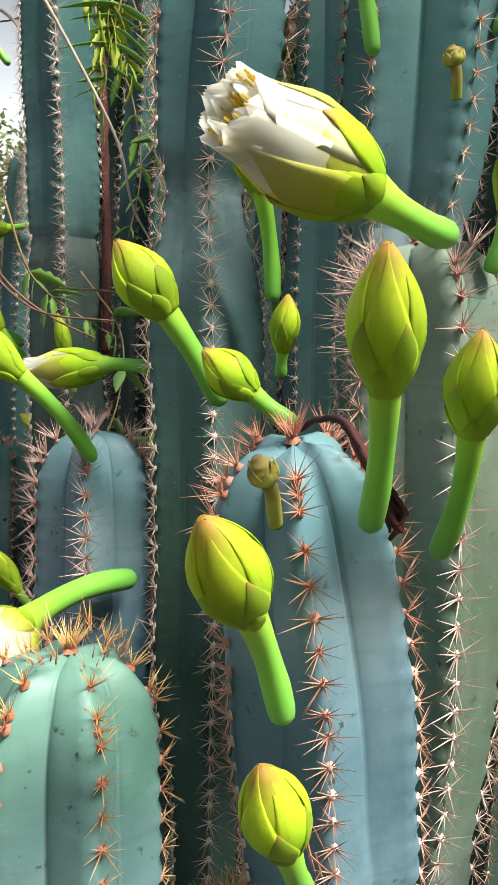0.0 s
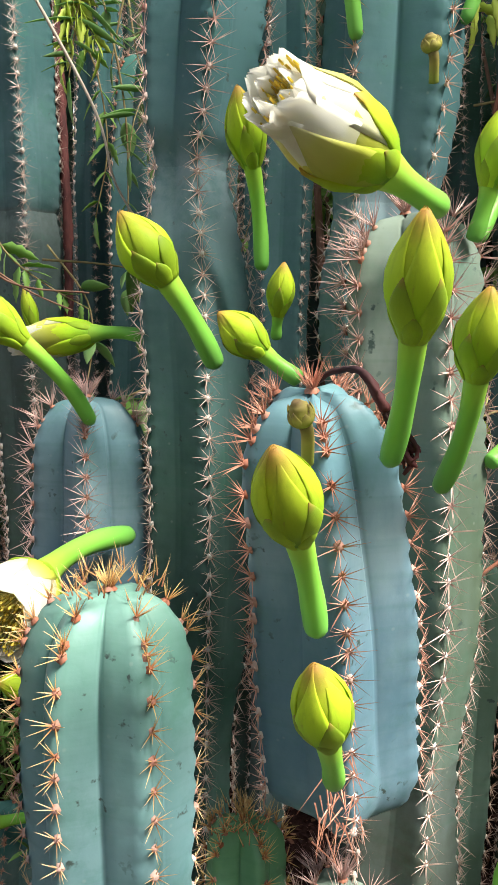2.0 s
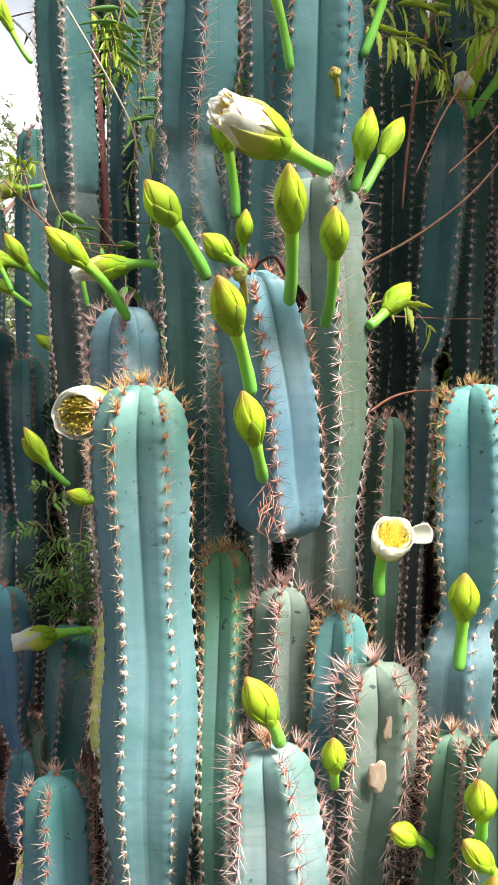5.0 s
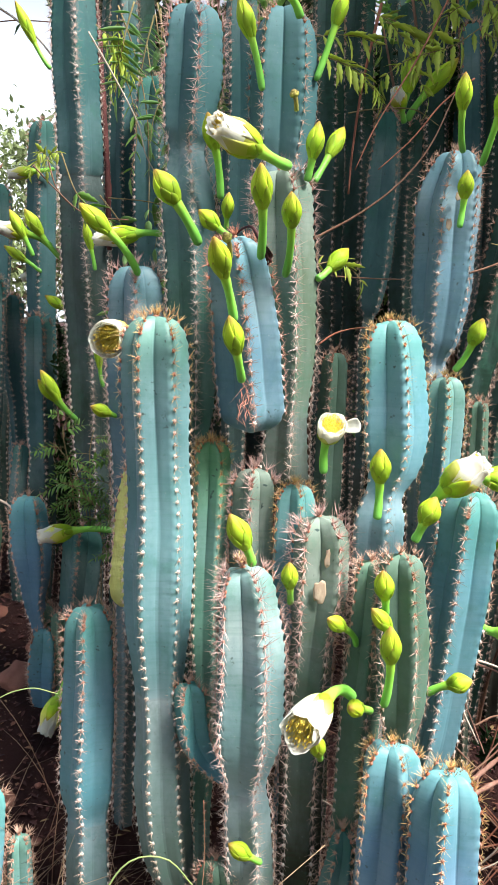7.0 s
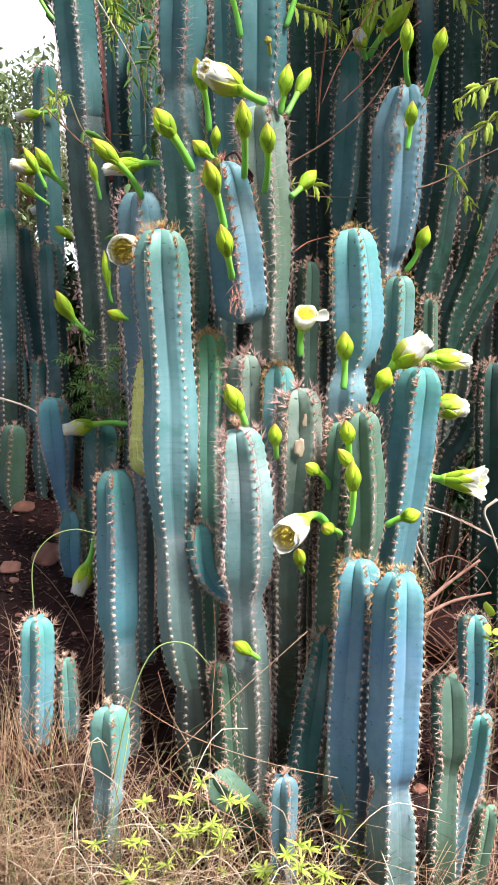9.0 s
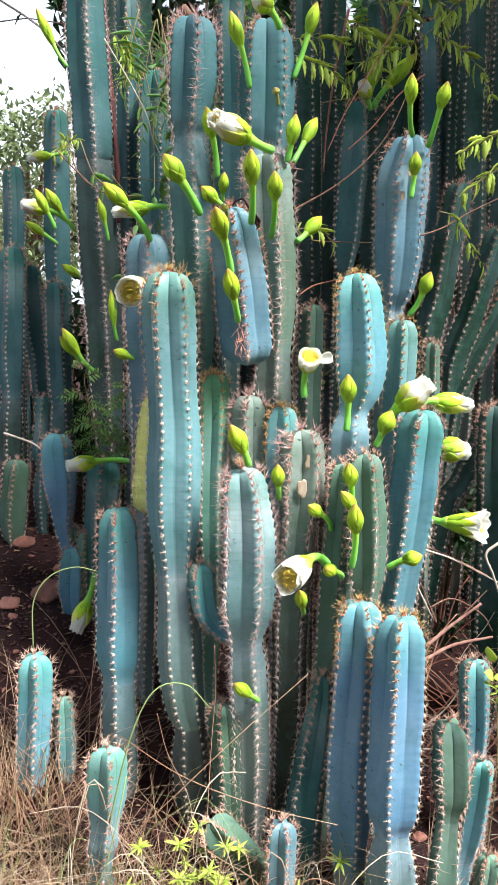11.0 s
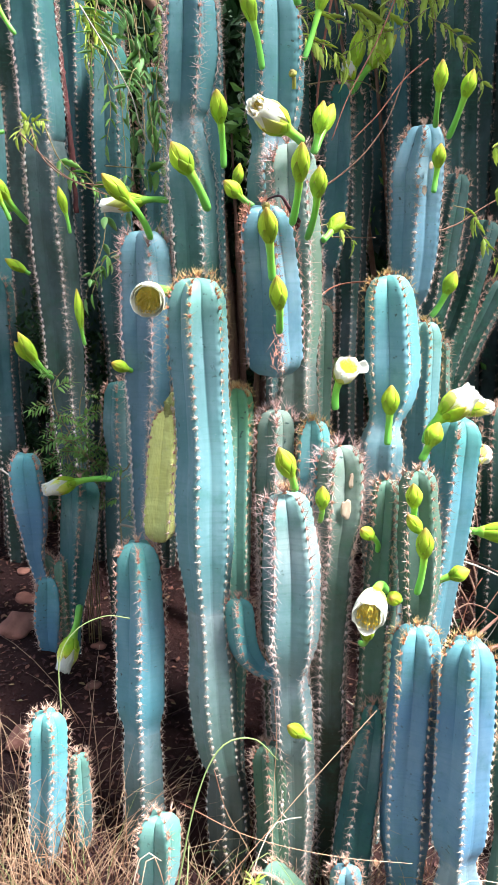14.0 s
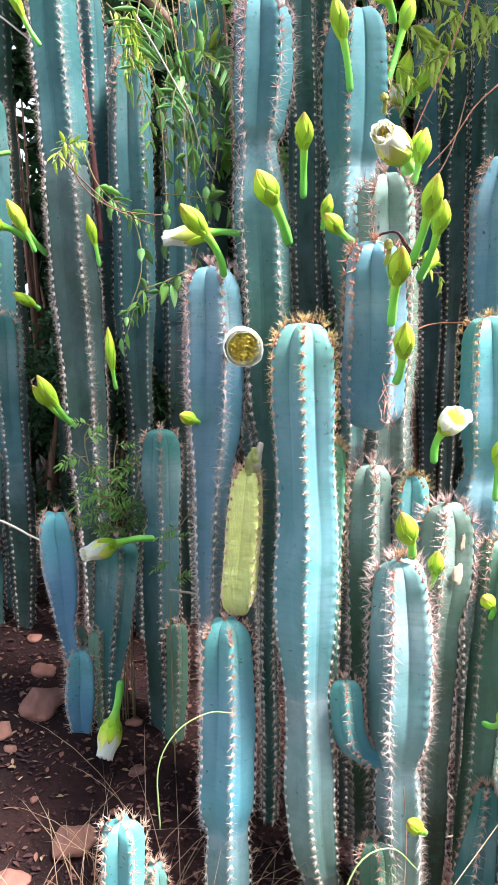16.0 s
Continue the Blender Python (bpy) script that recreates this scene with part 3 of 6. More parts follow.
def scale_mesh(name, start, end, half, prof, lift, material, round_tip=False, curl=0.0):
    """One scale or petal lying on a unit head (width 1, length 1, along z): its own curve, thickness and midrib."""
    nu, nv = 9, 11
    v, al = [], []
    for back in (0, 1):
        for i in range(nv):
            t = i / (nv - 1)
            z = start + (end - start) * t
            if round_tip:
                wd = half * (0.55 + 0.45 * math.sin(min(1, t * 1.4) * math.pi / 2)) * math.sqrt(max(0.02, 1 - max(0, (t - 0.72) / 0.28) ** 2.6))
            else:
                wd = half * (0.80 + 0.3 * math.sin(min(1, t * 2.2) * math.pi / 2)) * (1 - max(0, (t - 0.28) / 0.72) ** 1.7) + 0.015
            for j in range(nu):
                q = j / (nu - 1) * 2 - 1
                r = 0.5 * prof(z) + lift * (0.3 + 0.9 * math.sin(math.pi * min(1, t * 0.9 + 0.1))) * (1 - 0.55 * q * q) + curl * max(0, t - 0.55) ** 2 - 0.008 * back
                zz = z + (0.007 * math.cos(9 * q + 3 * end) * t if round_tip else 0) - 0.35 * curl * max(0, t - 0.75)
                v.append((max(r, 0.004) * math.cos(q * wd), max(r, 0.004) * math.sin(q * wd), zz))
                al.append(t)
    f = []
    o = nu * nv
    for i in range(nv - 1):
        for j in range(nu - 1):
            a = i * nu + j
            f += [(a, a + 1, a + nu + 1, a + nu), (o + a + nu, o + a + nu + 1, o + a + 1, o + a)]
    edge = [j for j in range(nu)] + [i * nu + nu - 1 for i in range(1, nv)] + [(nv - 1) * nu + j for j in range(nu - 2, -1, -1)] + [i * nu for i in range(nv - 2, 0, -1)]
    for a, b in zip(edge, edge[1:] + edge[:1]):
        f.append((b, a, o + a, o + b))
    return mesh_of(name, v, f, material, al)


def core_mesh(name, prof, top, material):
    ns, nr = 12, 14
    v, al = [], []
    for i in range(nr):
        z = top * i / (nr - 1)
        for j in range(ns):
            a = j * 2 * math.pi / ns
            v.append((0.5 * prof(z) * 0.985 * math.cos(a), 0.5 * prof(z) * 0.985 * math.sin(a), z))
            al.append(i / (nr - 1))
    return mesh_of(name, v, rings_faces(nr, ns, True, True), material, al)


def stamen_mesh():
    r = random.Random(3)
    v, f, al = [], [], []
    for k in range(210):
        a, q = r.uniform(0, 2 * math.pi), math.sqrt(r.uniform(0.02, 1)) * 0.42
        p0 = np.array((q * 0.5 * math.cos(a), q * 0.5 * math.sin(a), 0.25))
        p1 = np.array((q * math.cos(a + 0.2), q * math.sin(a + 0.2), r.uniform(0.58, 0.88)))
        for (pa, pb, w0, w1) in ((p0, p1, 0.008, 0.007), (p1, p1 + np.array((0.012, 0.006, 0.035)), 0.021, 0.016)):
            b = len(v)
            for p, w in ((pa, w0), (pb, w1)):
                for s3 in range(4):
                    v.append(p + w * np.array((math.cos(s3 * 1.571), math.sin(s3 * 1.571), 0)))
                    al.append(1.0 if w1 > 0.01 else 0.3)
            f += [(b + s3, b + (s3 + 1) % 4, b + 4 + (s3 + 1) % 4, b + 4 + s3) for s3 in range(4)] + [(b + 4, b + 5, b + 6, b + 7)]
    return mesh_of("stamens", v, f, STAMEN, al)


HALF = lambda x: cup_profile(x, 0.70)
BOWL = lambda x: float(np.interp(x, (0, 0.12, 0.3, 0.5, 0.72, 0.88, 1.0), (0.38, 0.60, 0.88, 1.02, 1.08, 1.03, 0.94)))
OPEN = lambda x: float(np.interp(x, (0, 0.12, 0.3, 0.55, 0.8, 1.0), (0.32, 0.50, 0.70, 0.94, 1.14, 1.25)))
SHAPES = {
    "core": core_mesh("bud_core", head_profile, 0.97, SEPAL),
    "bud_low": scale_mesh("sepal", 0.0, 0.30, 0.46, head_profile, 0.050, SEPAL_GREEN),
    "bud_mid": scale_mesh("sepal", 0.0, 0.58, 0.50, head_profile, 0.032, SEPAL_GREEN),
    "bud_top": scale_mesh("sepal", 0.05, 1.0, 0.66, head_profile, 0.010, SEPAL),
    "cup_half": core_mesh("cup", lambda x: 0.80 * HALF(x), 0.5, HEART),
    "half_low": scale_mesh("sepal", 0.0, 0.30, 0.42, HALF, 0.040, SEPAL_GREEN),
    "half_mid": scale_mesh("sepal", 0.02, 0.60, 0.50, HALF, 0.026, SEPAL),
    "half_up": scale_mesh("sepal", 0.03, 0.84, 0.64, HALF, 0.012, PETAL_OUT),
    "half_petal": scale_mesh("petal", 0.05, 0.98, 0.84, HALF, 0.0, PETAL, True, 0.05),
    "half_inner": scale_mesh("petal", 0.10, 0.95, 0.80, lambda x: 0.86 * HALF(x), 0.0, PETAL, True, -0.55),
    "cup_bowl": core_mesh("cup", lambda x: 0.80 * BOWL(x), 0.58, HEART),
    "bowl_low": scale_mesh("sepal", 0.0, 0.42, 0.44, BOWL, 0.045, SEPAL_GREEN),
    "bowl_mid": scale_mesh("sepal", 0.02, 0.62, 0.50, BOWL, 0.028, PETAL_OUT),
    "bowl_petal": scale_mesh("petal", 0.05, 1.0, 0.62, BOWL, 0.012, PETAL, True, 0.42),
    "bowl_inner": scale_mesh("petal", 0.10, 0.95, 0.60, lambda x: 0.88 * BOWL(x), 0.0, PETAL, True, 0.10),
    "cup_open": core_mesh("cup", lambda x: 0.62 * OPEN(x), 0.52, HEART),
    "open_low": scale_mesh("sepal", 0.0, 0.55, 0.42, OPEN, 0.05, SEPAL_GREEN, False, 0.30),
    "open_mid": scale_mesh("sepal", 0.02, 0.80, 0.45, OPEN, 0.03, SEPAL, False, 0.25),
    "open_petal": scale_mesh("petal", 0.05, 1.0, 0.50, OPEN, 0.0, PETAL, True, 0.55),
    "open_inner": scale_mesh("petal", 0.10, 0.90, 0.50, lambda x: 0.74 * OPEN(x), 0.0, PETAL, True, 0.25),
    "stamens": stamen_mesh(),
    "dry_scale": scale_mesh("sepal", 0.0, 0.8, 0.55, lambda x: 0.95 * math.sqrt(max(0.01, 1 - (2 * x - 0.9) ** 2)), 0.06, DRYBUD, False, 0.35),
}
rng_f = random.Random(5)


def bloom(column, kind, foot, neck, tip, width):
    """A bud or flower on its smooth tube, growing from an areole of the column."""
    o = Vector(column.location)
    foot, neck, tip = (Vector(p) - o for p in (foot, neck, tip))
    axis = tip - neck
    length = axis.length
    d = axis.normalized()
    bend = neck - d * (neck - foot).length * 0.55
    mid = [foot * (1 - u) ** 2 + bend * 2 * u * (1 - u) + neck * u * u for u in (0, 0.06, 0.3, 0.5, 0.7, 0.86, 1.0)]
    w = width * (0.93 if kind == "bud" else 1.0)
    end = neck + d * length * 0.07
    thick = {"bud": 0.235, "half": 0.195, "bowl": 0.20, "open": 0.18}[kind]
    radii = [thick * 0.50 * w, thick * 0.86 * w, thick * 0.92 * w, thick * 0.84 * w, thick * 0.84 * w, thick * 0.92 * w, 0.235 * w, 0.27 * w]
    me = tube_mesh("flower_tube", [*mid, end], radii, TUBE, 12, 26)
    text = {"bud": "yellow-green closed flower bud on a smooth green tube", "half": "half-open white flower with yellow-green sepals", "bowl": "cup-shaped white flower filled with yellow stamens", "open": "open white flower with yellow stamens"}[kind]
    name = "flower_bud" if kind == "bud" else "flower"
    tube = part(name, me, column, text)
    m = Matrix.Translation(neck) @ d.to_track_quat("Z", "Y").to_matrix().to_4x4() @ Matrix.Diagonal((w, w, length, 1))
    r = rng_f
    spin0 = r.uniform(0, 6.28)

    def ring(key, count, name, shift, tilt=0.0):
        for k in range(count):
            a = spin0 + shift + k * 2 * math.pi / count + r.uniform(-0.07, 0.07)
            fat = 1.0 + (0.035 if k % 2 else 0.0) + (0.018 if k == count - 1 and count % 2 else 0.0)
            z = r.uniform(0.96, 1.03) if name == "petal" else r.uniform(0.95, 1.03)
            if kind == "bowl" and name == "petal":
                z = r.uniform(0.86, 1.07)
            if key.endswith("top"):
                z = r.uniform(0.985, 1.0)
            part(name, SHAPES[key], tube, "", m @ Matrix.Rotation(a, 4, "Z") @ Matrix.Diagonal((fat, fat, z, 1)))

    if kind == "bud":
        part("bud_core", SHAPES["core"], tube, "", m)
        ring("bud_top", 5, "sepal", 0)
        ring("bud_mid", 5, "sepal", 0.6)
        ring("bud_low", 4, "sepal", 0.1)
    elif kind == "half":
        part("cup", SHAPES["cup_half"], tube, "pale inner cup", m)
        ring("half_inner", 6, "petal", 0.2)
        ring("half_petal", 9, "petal", 0.5)
        ring("half_up", 6, "sepal", 0.75)
        ring("half_mid", 6, "sepal", 0.0)
        ring("half_low", 5, "sepal", 0.5)
        part("stamen_tuft", SHAPES["stamens"], tube, "yellow stamens", m @ Matrix.Diagonal((0.86, 0.86, 1.06, 1)), kind="stuff")
    elif kind == "bowl":
        part("cup", SHAPES["cup_bowl"], tube, "pale inner cup", m)
        ring("bowl_inner", 8, "petal", 0.2)
        ring("bowl_petal", 10, "petal", 0.5)
        ring("bowl_mid", 7, "sepal", 0.0)
        ring("bowl_low", 6, "sepal", 0.5)
        part("stamen_tuft", SHAPES["stamens"], tube, "yellow stamens", m @ Matrix.Diagonal((1.04, 1.04, 1.10, 1)), kind="stuff")
    else:
        part("cup", SHAPES["cup_open"], tube, "pale inner cup", m)
        ring("open_inner", 8, "petal", 0.2)
        ring("open_petal", 9, "petal", 0.5)
        ring("open_mid", 8, "sepal", 0.0)
        ring("open_low", 7, "sepal", 0.5)
        part("stamen_tuft", SHAPES["stamens"], tube, "yellow stamens", m @ Matrix.Diagonal((0.92, 0.92, 0.98, 1)), kind="stuff")
    return tube


# ---- the clump, column by column ----
col_A = cactus([(-0.096, 0.435, 1.453, 0.0000), (-0.097, 0.435, 1.368, 0.0536), (-0.095, 0.435, 1.209, 0.0490), (-0.091, 0.435, 1.114, 0.0543), (-0.091, 0.435, 0.993, 0.0552), (-0.089, 0.435, 0.867, 0.0464), (-0.089, 0.435, 0.810, 0.0405), (-0.087, 0.435, 0.738, 0.0422), (-0.083, 0.435, 0.603, 0.0467), (-0.068, 0.435, 0.492, 0.0423), (-0.057, 0.435, 0.446, 0.0335), (-0.054, 0.435, 0.377, 0.0416), (-0.052, 0.435, 0.274, 0.0422)], look='young', spin='amber', ribs=6, twist=28)
col_B = cactus([(-0.213, 0.503, 0.943, 0.0000), (-0.213, 0.503, 0.878, 0.0427), (-0.216, 0.503, 0.718, 0.0499), (-0.217, 0.503, 0.594, 0.0481), (-0.215, 0.503, 0.534, 0.0370), (-0.217, 0.503, 0.437, 0.0411), (-0.221, 0.503, 0.289, 0.0418)], look='blue', ribs=5, twist=-13)
col_C = cactus([(-0.233, 0.247, 0.521, 0.0000), (-0.233, 0.247, 0.468, 0.0388), (-0.234, 0.247, 0.404, 0.0391), (-0.239, 0.247, 0.344, 0.0267), (-0.244, 0.247, 0.300, 0.0291), (-0.251, 0.247, 0.257, 0.0223), (-0.253, 0.247, 0.192, 0.0284), (-0.255, 0.247, 0.107, 0.0275)], look='young', ribs=4, twist=8)
col_lp1 = cactus([(-0.411, 0.518, 0.599, 0.0000), (-0.411, 0.518, 0.543, 0.0378), (-0.420, 0.518, 0.370, 0.0385), (-0.423, 0.518, 0.296, 0.0335), (-0.430, 0.518, 0.175, 0.0340)], look='blue', ribs=5, twist=8)
col_lp2 = cactus([(-0.347, 0.526, 0.487, 0.0000), (-0.347, 0.526, 0.448, 0.0226), (-0.350, 0.526, 0.345, 0.0242), (-0.356, 0.526, 0.240, 0.0218)], ribs=5, look='young')
col_D = cactus([(0.042, 0.361, 1.057, 0.0000), (0.049, 0.361, 1.003, 0.0467), (0.058, 0.361, 0.881, 0.0581), (0.059, 0.361, 0.754, 0.0543), (0.056, 0.361, 0.677, 0.0350), (0.058, 0.361, 0.611, 0.0418), (0.063, 0.361, 0.489, 0.0412), (0.069, 0.361, 0.349, 0.0394)], look='grey', spin='pink', ribs=5, twist=17)
col_stub = cactus([(-0.003, 0.523, 1.237, 0.0000), (-0.001, 0.523, 1.198, 0.0322), (-0.000, 0.523, 1.098, 0.0338), (-0.002, 0.523, 0.969, 0.0306), (-0.005, 0.523, 0.836, 0.0285)], ribs=5, look='fresh', spin='amber', twist=20)
col_c7 = cactus([(0.078, 0.508, 1.191, 0.0000), (0.079, 0.508, 1.149, 0.0385), (0.078, 0.508, 1.022, 0.0403), (0.079, 0.508, 0.837, 0.0387)], ribs=5, look='dusty', spin='pink')
col_c8 = cactus([(0.142, 0.475, 1.169, 0.0000), (0.144, 0.475, 1.127, 0.0343), (0.144, 0.475, 1.026, 0.0373), (0.145, 0.475, 0.845, 0.0356)], ribs=5, look='blue', spin='amber', twist=5)
col_c9 = cactus([(0.176, 0.410, 1.128, 0.0000), (0.180, 0.410, 1.075, 0.0453), (0.177, 0.410, 0.989, 0.0482), (0.171, 0.410, 0.912, 0.0377), (0.169, 0.410, 0.864, 0.0392), (0.160, 0.410, 0.667, 0.0389), (0.156, 0.410, 0.389, 0.0377)], look='dusty', spin='pink', ribs=5, twist=25)
col_c10 = cactus([(0.281, 0.286, 1.099, 0.0000), (0.285, 0.286, 1.049, 0.0369), (0.290, 0.286, 0.956, 0.0408), (0.291, 0.286, 0.849, 0.0368), (0.289, 0.286, 0.788, 0.0267), (0.286, 0.286, 0.650, 0.0295)], ribs=5, look='old', twist=10)
col_c10b = cactus([(0.254, 0.363, 1.064, 0.0000), (0.255, 0.363, 1.010, 0.0294), (0.249, 0.363, 0.812, 0.0338), (0.237, 0.363, 0.630, 0.0333), (0.227, 0.363, 0.482, 0.0314)], ribs=5, look='old')
col_G = cactus([(0.446, 0.423, 1.167, 0.0000), (0.445, 0.423, 1.102, 0.0512), (0.435, 0.423, 0.977, 0.0508), (0.420, 0.423, 0.849, 0.0453), (0.406, 0.423, 0.716, 0.0383), (0.395, 0.423, 0.648, 0.0322)], look='blue', ribs=5, twist=-32)
col_E = cactus([(0.297, 0.464, 1.455, 0.0000), (0.302, 0.464, 1.400, 0.0488), (0.309, 0.464, 1.283, 0.0568), (0.310, 0.464, 1.210, 0.0512), (0.299, 0.464, 1.155, 0.0338), (0.293, 0.464, 1.100, 0.0445), (0.295, 0.464, 0.973, 0.0427), (0.298, 0.464, 0.841, 0.0409)], look='blue', spin='amber', ribs=5, twist=5)
col_c13 = cactus([(0.424, 0.544, 1.356, 0.0000), (0.428, 0.544, 1.315, 0.0355), (0.429, 0.544, 1.214, 0.0373), (0.429, 0.544, 1.110, 0.0338), (0.426, 0.544, 1.004, 0.0330)], ribs=5, look='young', spin='amber')
col_c13b = cactus([(0.548, 0.668, 1.299, 0.0000), (0.550, 0.668, 1.255, 0.0206), (0.550, 0.668, 1.145, 0.0223), (0.553, 0.668, 0.974, 0.0213)], ribs=5, look='old')
col_c14 = cactus([(0.448, 0.617, 1.769, 0.0000), (0.449, 0.617, 1.727, 0.0490), (0.439, 0.617, 1.667, 0.0580), (0.439, 0.617, 1.582, 0.0580), (0.438, 0.617, 1.495, 0.0530), (0.433, 0.617, 1.420, 0.0420), (0.428, 0.617, 1.375, 0.0240), (0.426, 0.617, 1.320, 0.0360), (0.424, 0.617, 1.200, 0.0340)], look='bluegrey', ribs=6, twist=28)
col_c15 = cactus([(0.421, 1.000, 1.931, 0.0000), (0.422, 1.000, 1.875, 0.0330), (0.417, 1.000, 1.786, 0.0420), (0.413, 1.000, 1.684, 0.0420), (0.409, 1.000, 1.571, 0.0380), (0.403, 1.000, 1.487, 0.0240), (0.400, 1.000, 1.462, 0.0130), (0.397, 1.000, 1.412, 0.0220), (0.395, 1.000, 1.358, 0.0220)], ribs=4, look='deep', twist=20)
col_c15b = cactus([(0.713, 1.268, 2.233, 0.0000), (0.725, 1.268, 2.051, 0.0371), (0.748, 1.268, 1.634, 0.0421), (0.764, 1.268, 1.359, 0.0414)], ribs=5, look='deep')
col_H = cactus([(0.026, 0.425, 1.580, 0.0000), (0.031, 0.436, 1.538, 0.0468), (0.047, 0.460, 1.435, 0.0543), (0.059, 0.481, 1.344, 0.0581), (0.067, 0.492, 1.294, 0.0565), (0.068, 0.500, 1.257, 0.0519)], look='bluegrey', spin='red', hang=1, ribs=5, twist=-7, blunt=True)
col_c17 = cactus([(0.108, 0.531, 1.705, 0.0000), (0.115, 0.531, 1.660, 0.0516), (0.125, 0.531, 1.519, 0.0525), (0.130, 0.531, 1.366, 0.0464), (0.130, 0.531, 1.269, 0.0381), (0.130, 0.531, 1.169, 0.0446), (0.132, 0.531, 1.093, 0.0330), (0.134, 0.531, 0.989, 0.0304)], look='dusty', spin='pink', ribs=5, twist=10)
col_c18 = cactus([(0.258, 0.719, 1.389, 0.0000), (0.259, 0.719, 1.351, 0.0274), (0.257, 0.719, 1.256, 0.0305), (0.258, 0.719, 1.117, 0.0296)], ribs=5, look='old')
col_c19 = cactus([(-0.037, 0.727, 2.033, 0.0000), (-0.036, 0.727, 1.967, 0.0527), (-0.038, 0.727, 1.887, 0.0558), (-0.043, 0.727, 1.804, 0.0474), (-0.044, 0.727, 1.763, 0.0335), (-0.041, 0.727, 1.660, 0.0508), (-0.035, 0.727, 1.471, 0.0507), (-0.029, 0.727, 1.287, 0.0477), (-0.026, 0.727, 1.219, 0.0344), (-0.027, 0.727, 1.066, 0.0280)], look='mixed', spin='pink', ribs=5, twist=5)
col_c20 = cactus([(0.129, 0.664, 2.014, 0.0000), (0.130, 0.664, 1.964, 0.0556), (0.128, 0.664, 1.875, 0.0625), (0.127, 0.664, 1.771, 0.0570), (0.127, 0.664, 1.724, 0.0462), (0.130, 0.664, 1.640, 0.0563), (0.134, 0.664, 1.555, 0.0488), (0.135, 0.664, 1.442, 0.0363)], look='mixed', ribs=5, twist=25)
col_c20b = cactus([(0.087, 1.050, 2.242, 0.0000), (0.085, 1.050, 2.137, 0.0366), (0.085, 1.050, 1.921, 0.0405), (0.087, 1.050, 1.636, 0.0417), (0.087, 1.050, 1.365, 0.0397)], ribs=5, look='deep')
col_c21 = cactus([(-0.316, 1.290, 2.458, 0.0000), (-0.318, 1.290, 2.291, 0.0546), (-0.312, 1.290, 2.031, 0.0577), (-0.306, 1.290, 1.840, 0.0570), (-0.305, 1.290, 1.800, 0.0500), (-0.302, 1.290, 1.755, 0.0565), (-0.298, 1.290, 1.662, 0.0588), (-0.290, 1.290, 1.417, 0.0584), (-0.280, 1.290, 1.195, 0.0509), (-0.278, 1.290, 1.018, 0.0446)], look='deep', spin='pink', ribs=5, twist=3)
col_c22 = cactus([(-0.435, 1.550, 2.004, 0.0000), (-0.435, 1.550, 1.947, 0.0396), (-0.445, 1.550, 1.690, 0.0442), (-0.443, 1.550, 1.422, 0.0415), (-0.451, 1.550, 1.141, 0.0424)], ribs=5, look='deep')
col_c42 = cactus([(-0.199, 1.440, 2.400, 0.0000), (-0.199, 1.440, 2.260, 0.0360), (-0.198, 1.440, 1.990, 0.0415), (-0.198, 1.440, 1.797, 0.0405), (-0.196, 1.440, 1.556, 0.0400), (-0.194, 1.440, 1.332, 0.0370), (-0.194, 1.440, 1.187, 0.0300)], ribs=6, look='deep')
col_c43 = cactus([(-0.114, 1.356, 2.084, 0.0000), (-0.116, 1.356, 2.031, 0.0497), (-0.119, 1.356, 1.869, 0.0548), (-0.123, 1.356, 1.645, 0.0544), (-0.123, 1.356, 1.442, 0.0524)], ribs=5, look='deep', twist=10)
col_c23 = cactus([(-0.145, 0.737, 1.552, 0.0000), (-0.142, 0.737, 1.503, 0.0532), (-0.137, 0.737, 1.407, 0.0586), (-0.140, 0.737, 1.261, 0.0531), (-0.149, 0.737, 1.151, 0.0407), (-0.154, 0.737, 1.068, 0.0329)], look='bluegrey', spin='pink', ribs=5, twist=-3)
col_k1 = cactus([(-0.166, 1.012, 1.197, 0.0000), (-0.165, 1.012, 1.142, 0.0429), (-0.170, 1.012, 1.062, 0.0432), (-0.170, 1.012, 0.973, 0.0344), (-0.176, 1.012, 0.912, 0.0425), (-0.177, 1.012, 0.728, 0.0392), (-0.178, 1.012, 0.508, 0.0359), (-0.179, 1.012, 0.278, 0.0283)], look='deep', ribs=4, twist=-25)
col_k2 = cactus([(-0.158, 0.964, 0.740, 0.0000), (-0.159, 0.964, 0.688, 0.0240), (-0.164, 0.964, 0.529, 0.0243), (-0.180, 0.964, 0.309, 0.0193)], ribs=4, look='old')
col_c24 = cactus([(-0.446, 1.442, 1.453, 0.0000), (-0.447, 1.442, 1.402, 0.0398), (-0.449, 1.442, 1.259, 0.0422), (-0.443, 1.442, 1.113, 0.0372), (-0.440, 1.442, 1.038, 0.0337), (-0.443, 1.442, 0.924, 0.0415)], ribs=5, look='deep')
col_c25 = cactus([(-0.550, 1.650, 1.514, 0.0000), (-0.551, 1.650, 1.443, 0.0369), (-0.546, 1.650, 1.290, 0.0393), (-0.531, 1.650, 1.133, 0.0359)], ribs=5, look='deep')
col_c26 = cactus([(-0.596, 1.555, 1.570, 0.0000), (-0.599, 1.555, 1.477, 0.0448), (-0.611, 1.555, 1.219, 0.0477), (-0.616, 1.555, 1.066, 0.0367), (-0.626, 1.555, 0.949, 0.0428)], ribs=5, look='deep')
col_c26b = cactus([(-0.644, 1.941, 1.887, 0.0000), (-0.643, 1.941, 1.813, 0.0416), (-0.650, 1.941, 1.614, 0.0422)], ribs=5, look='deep')
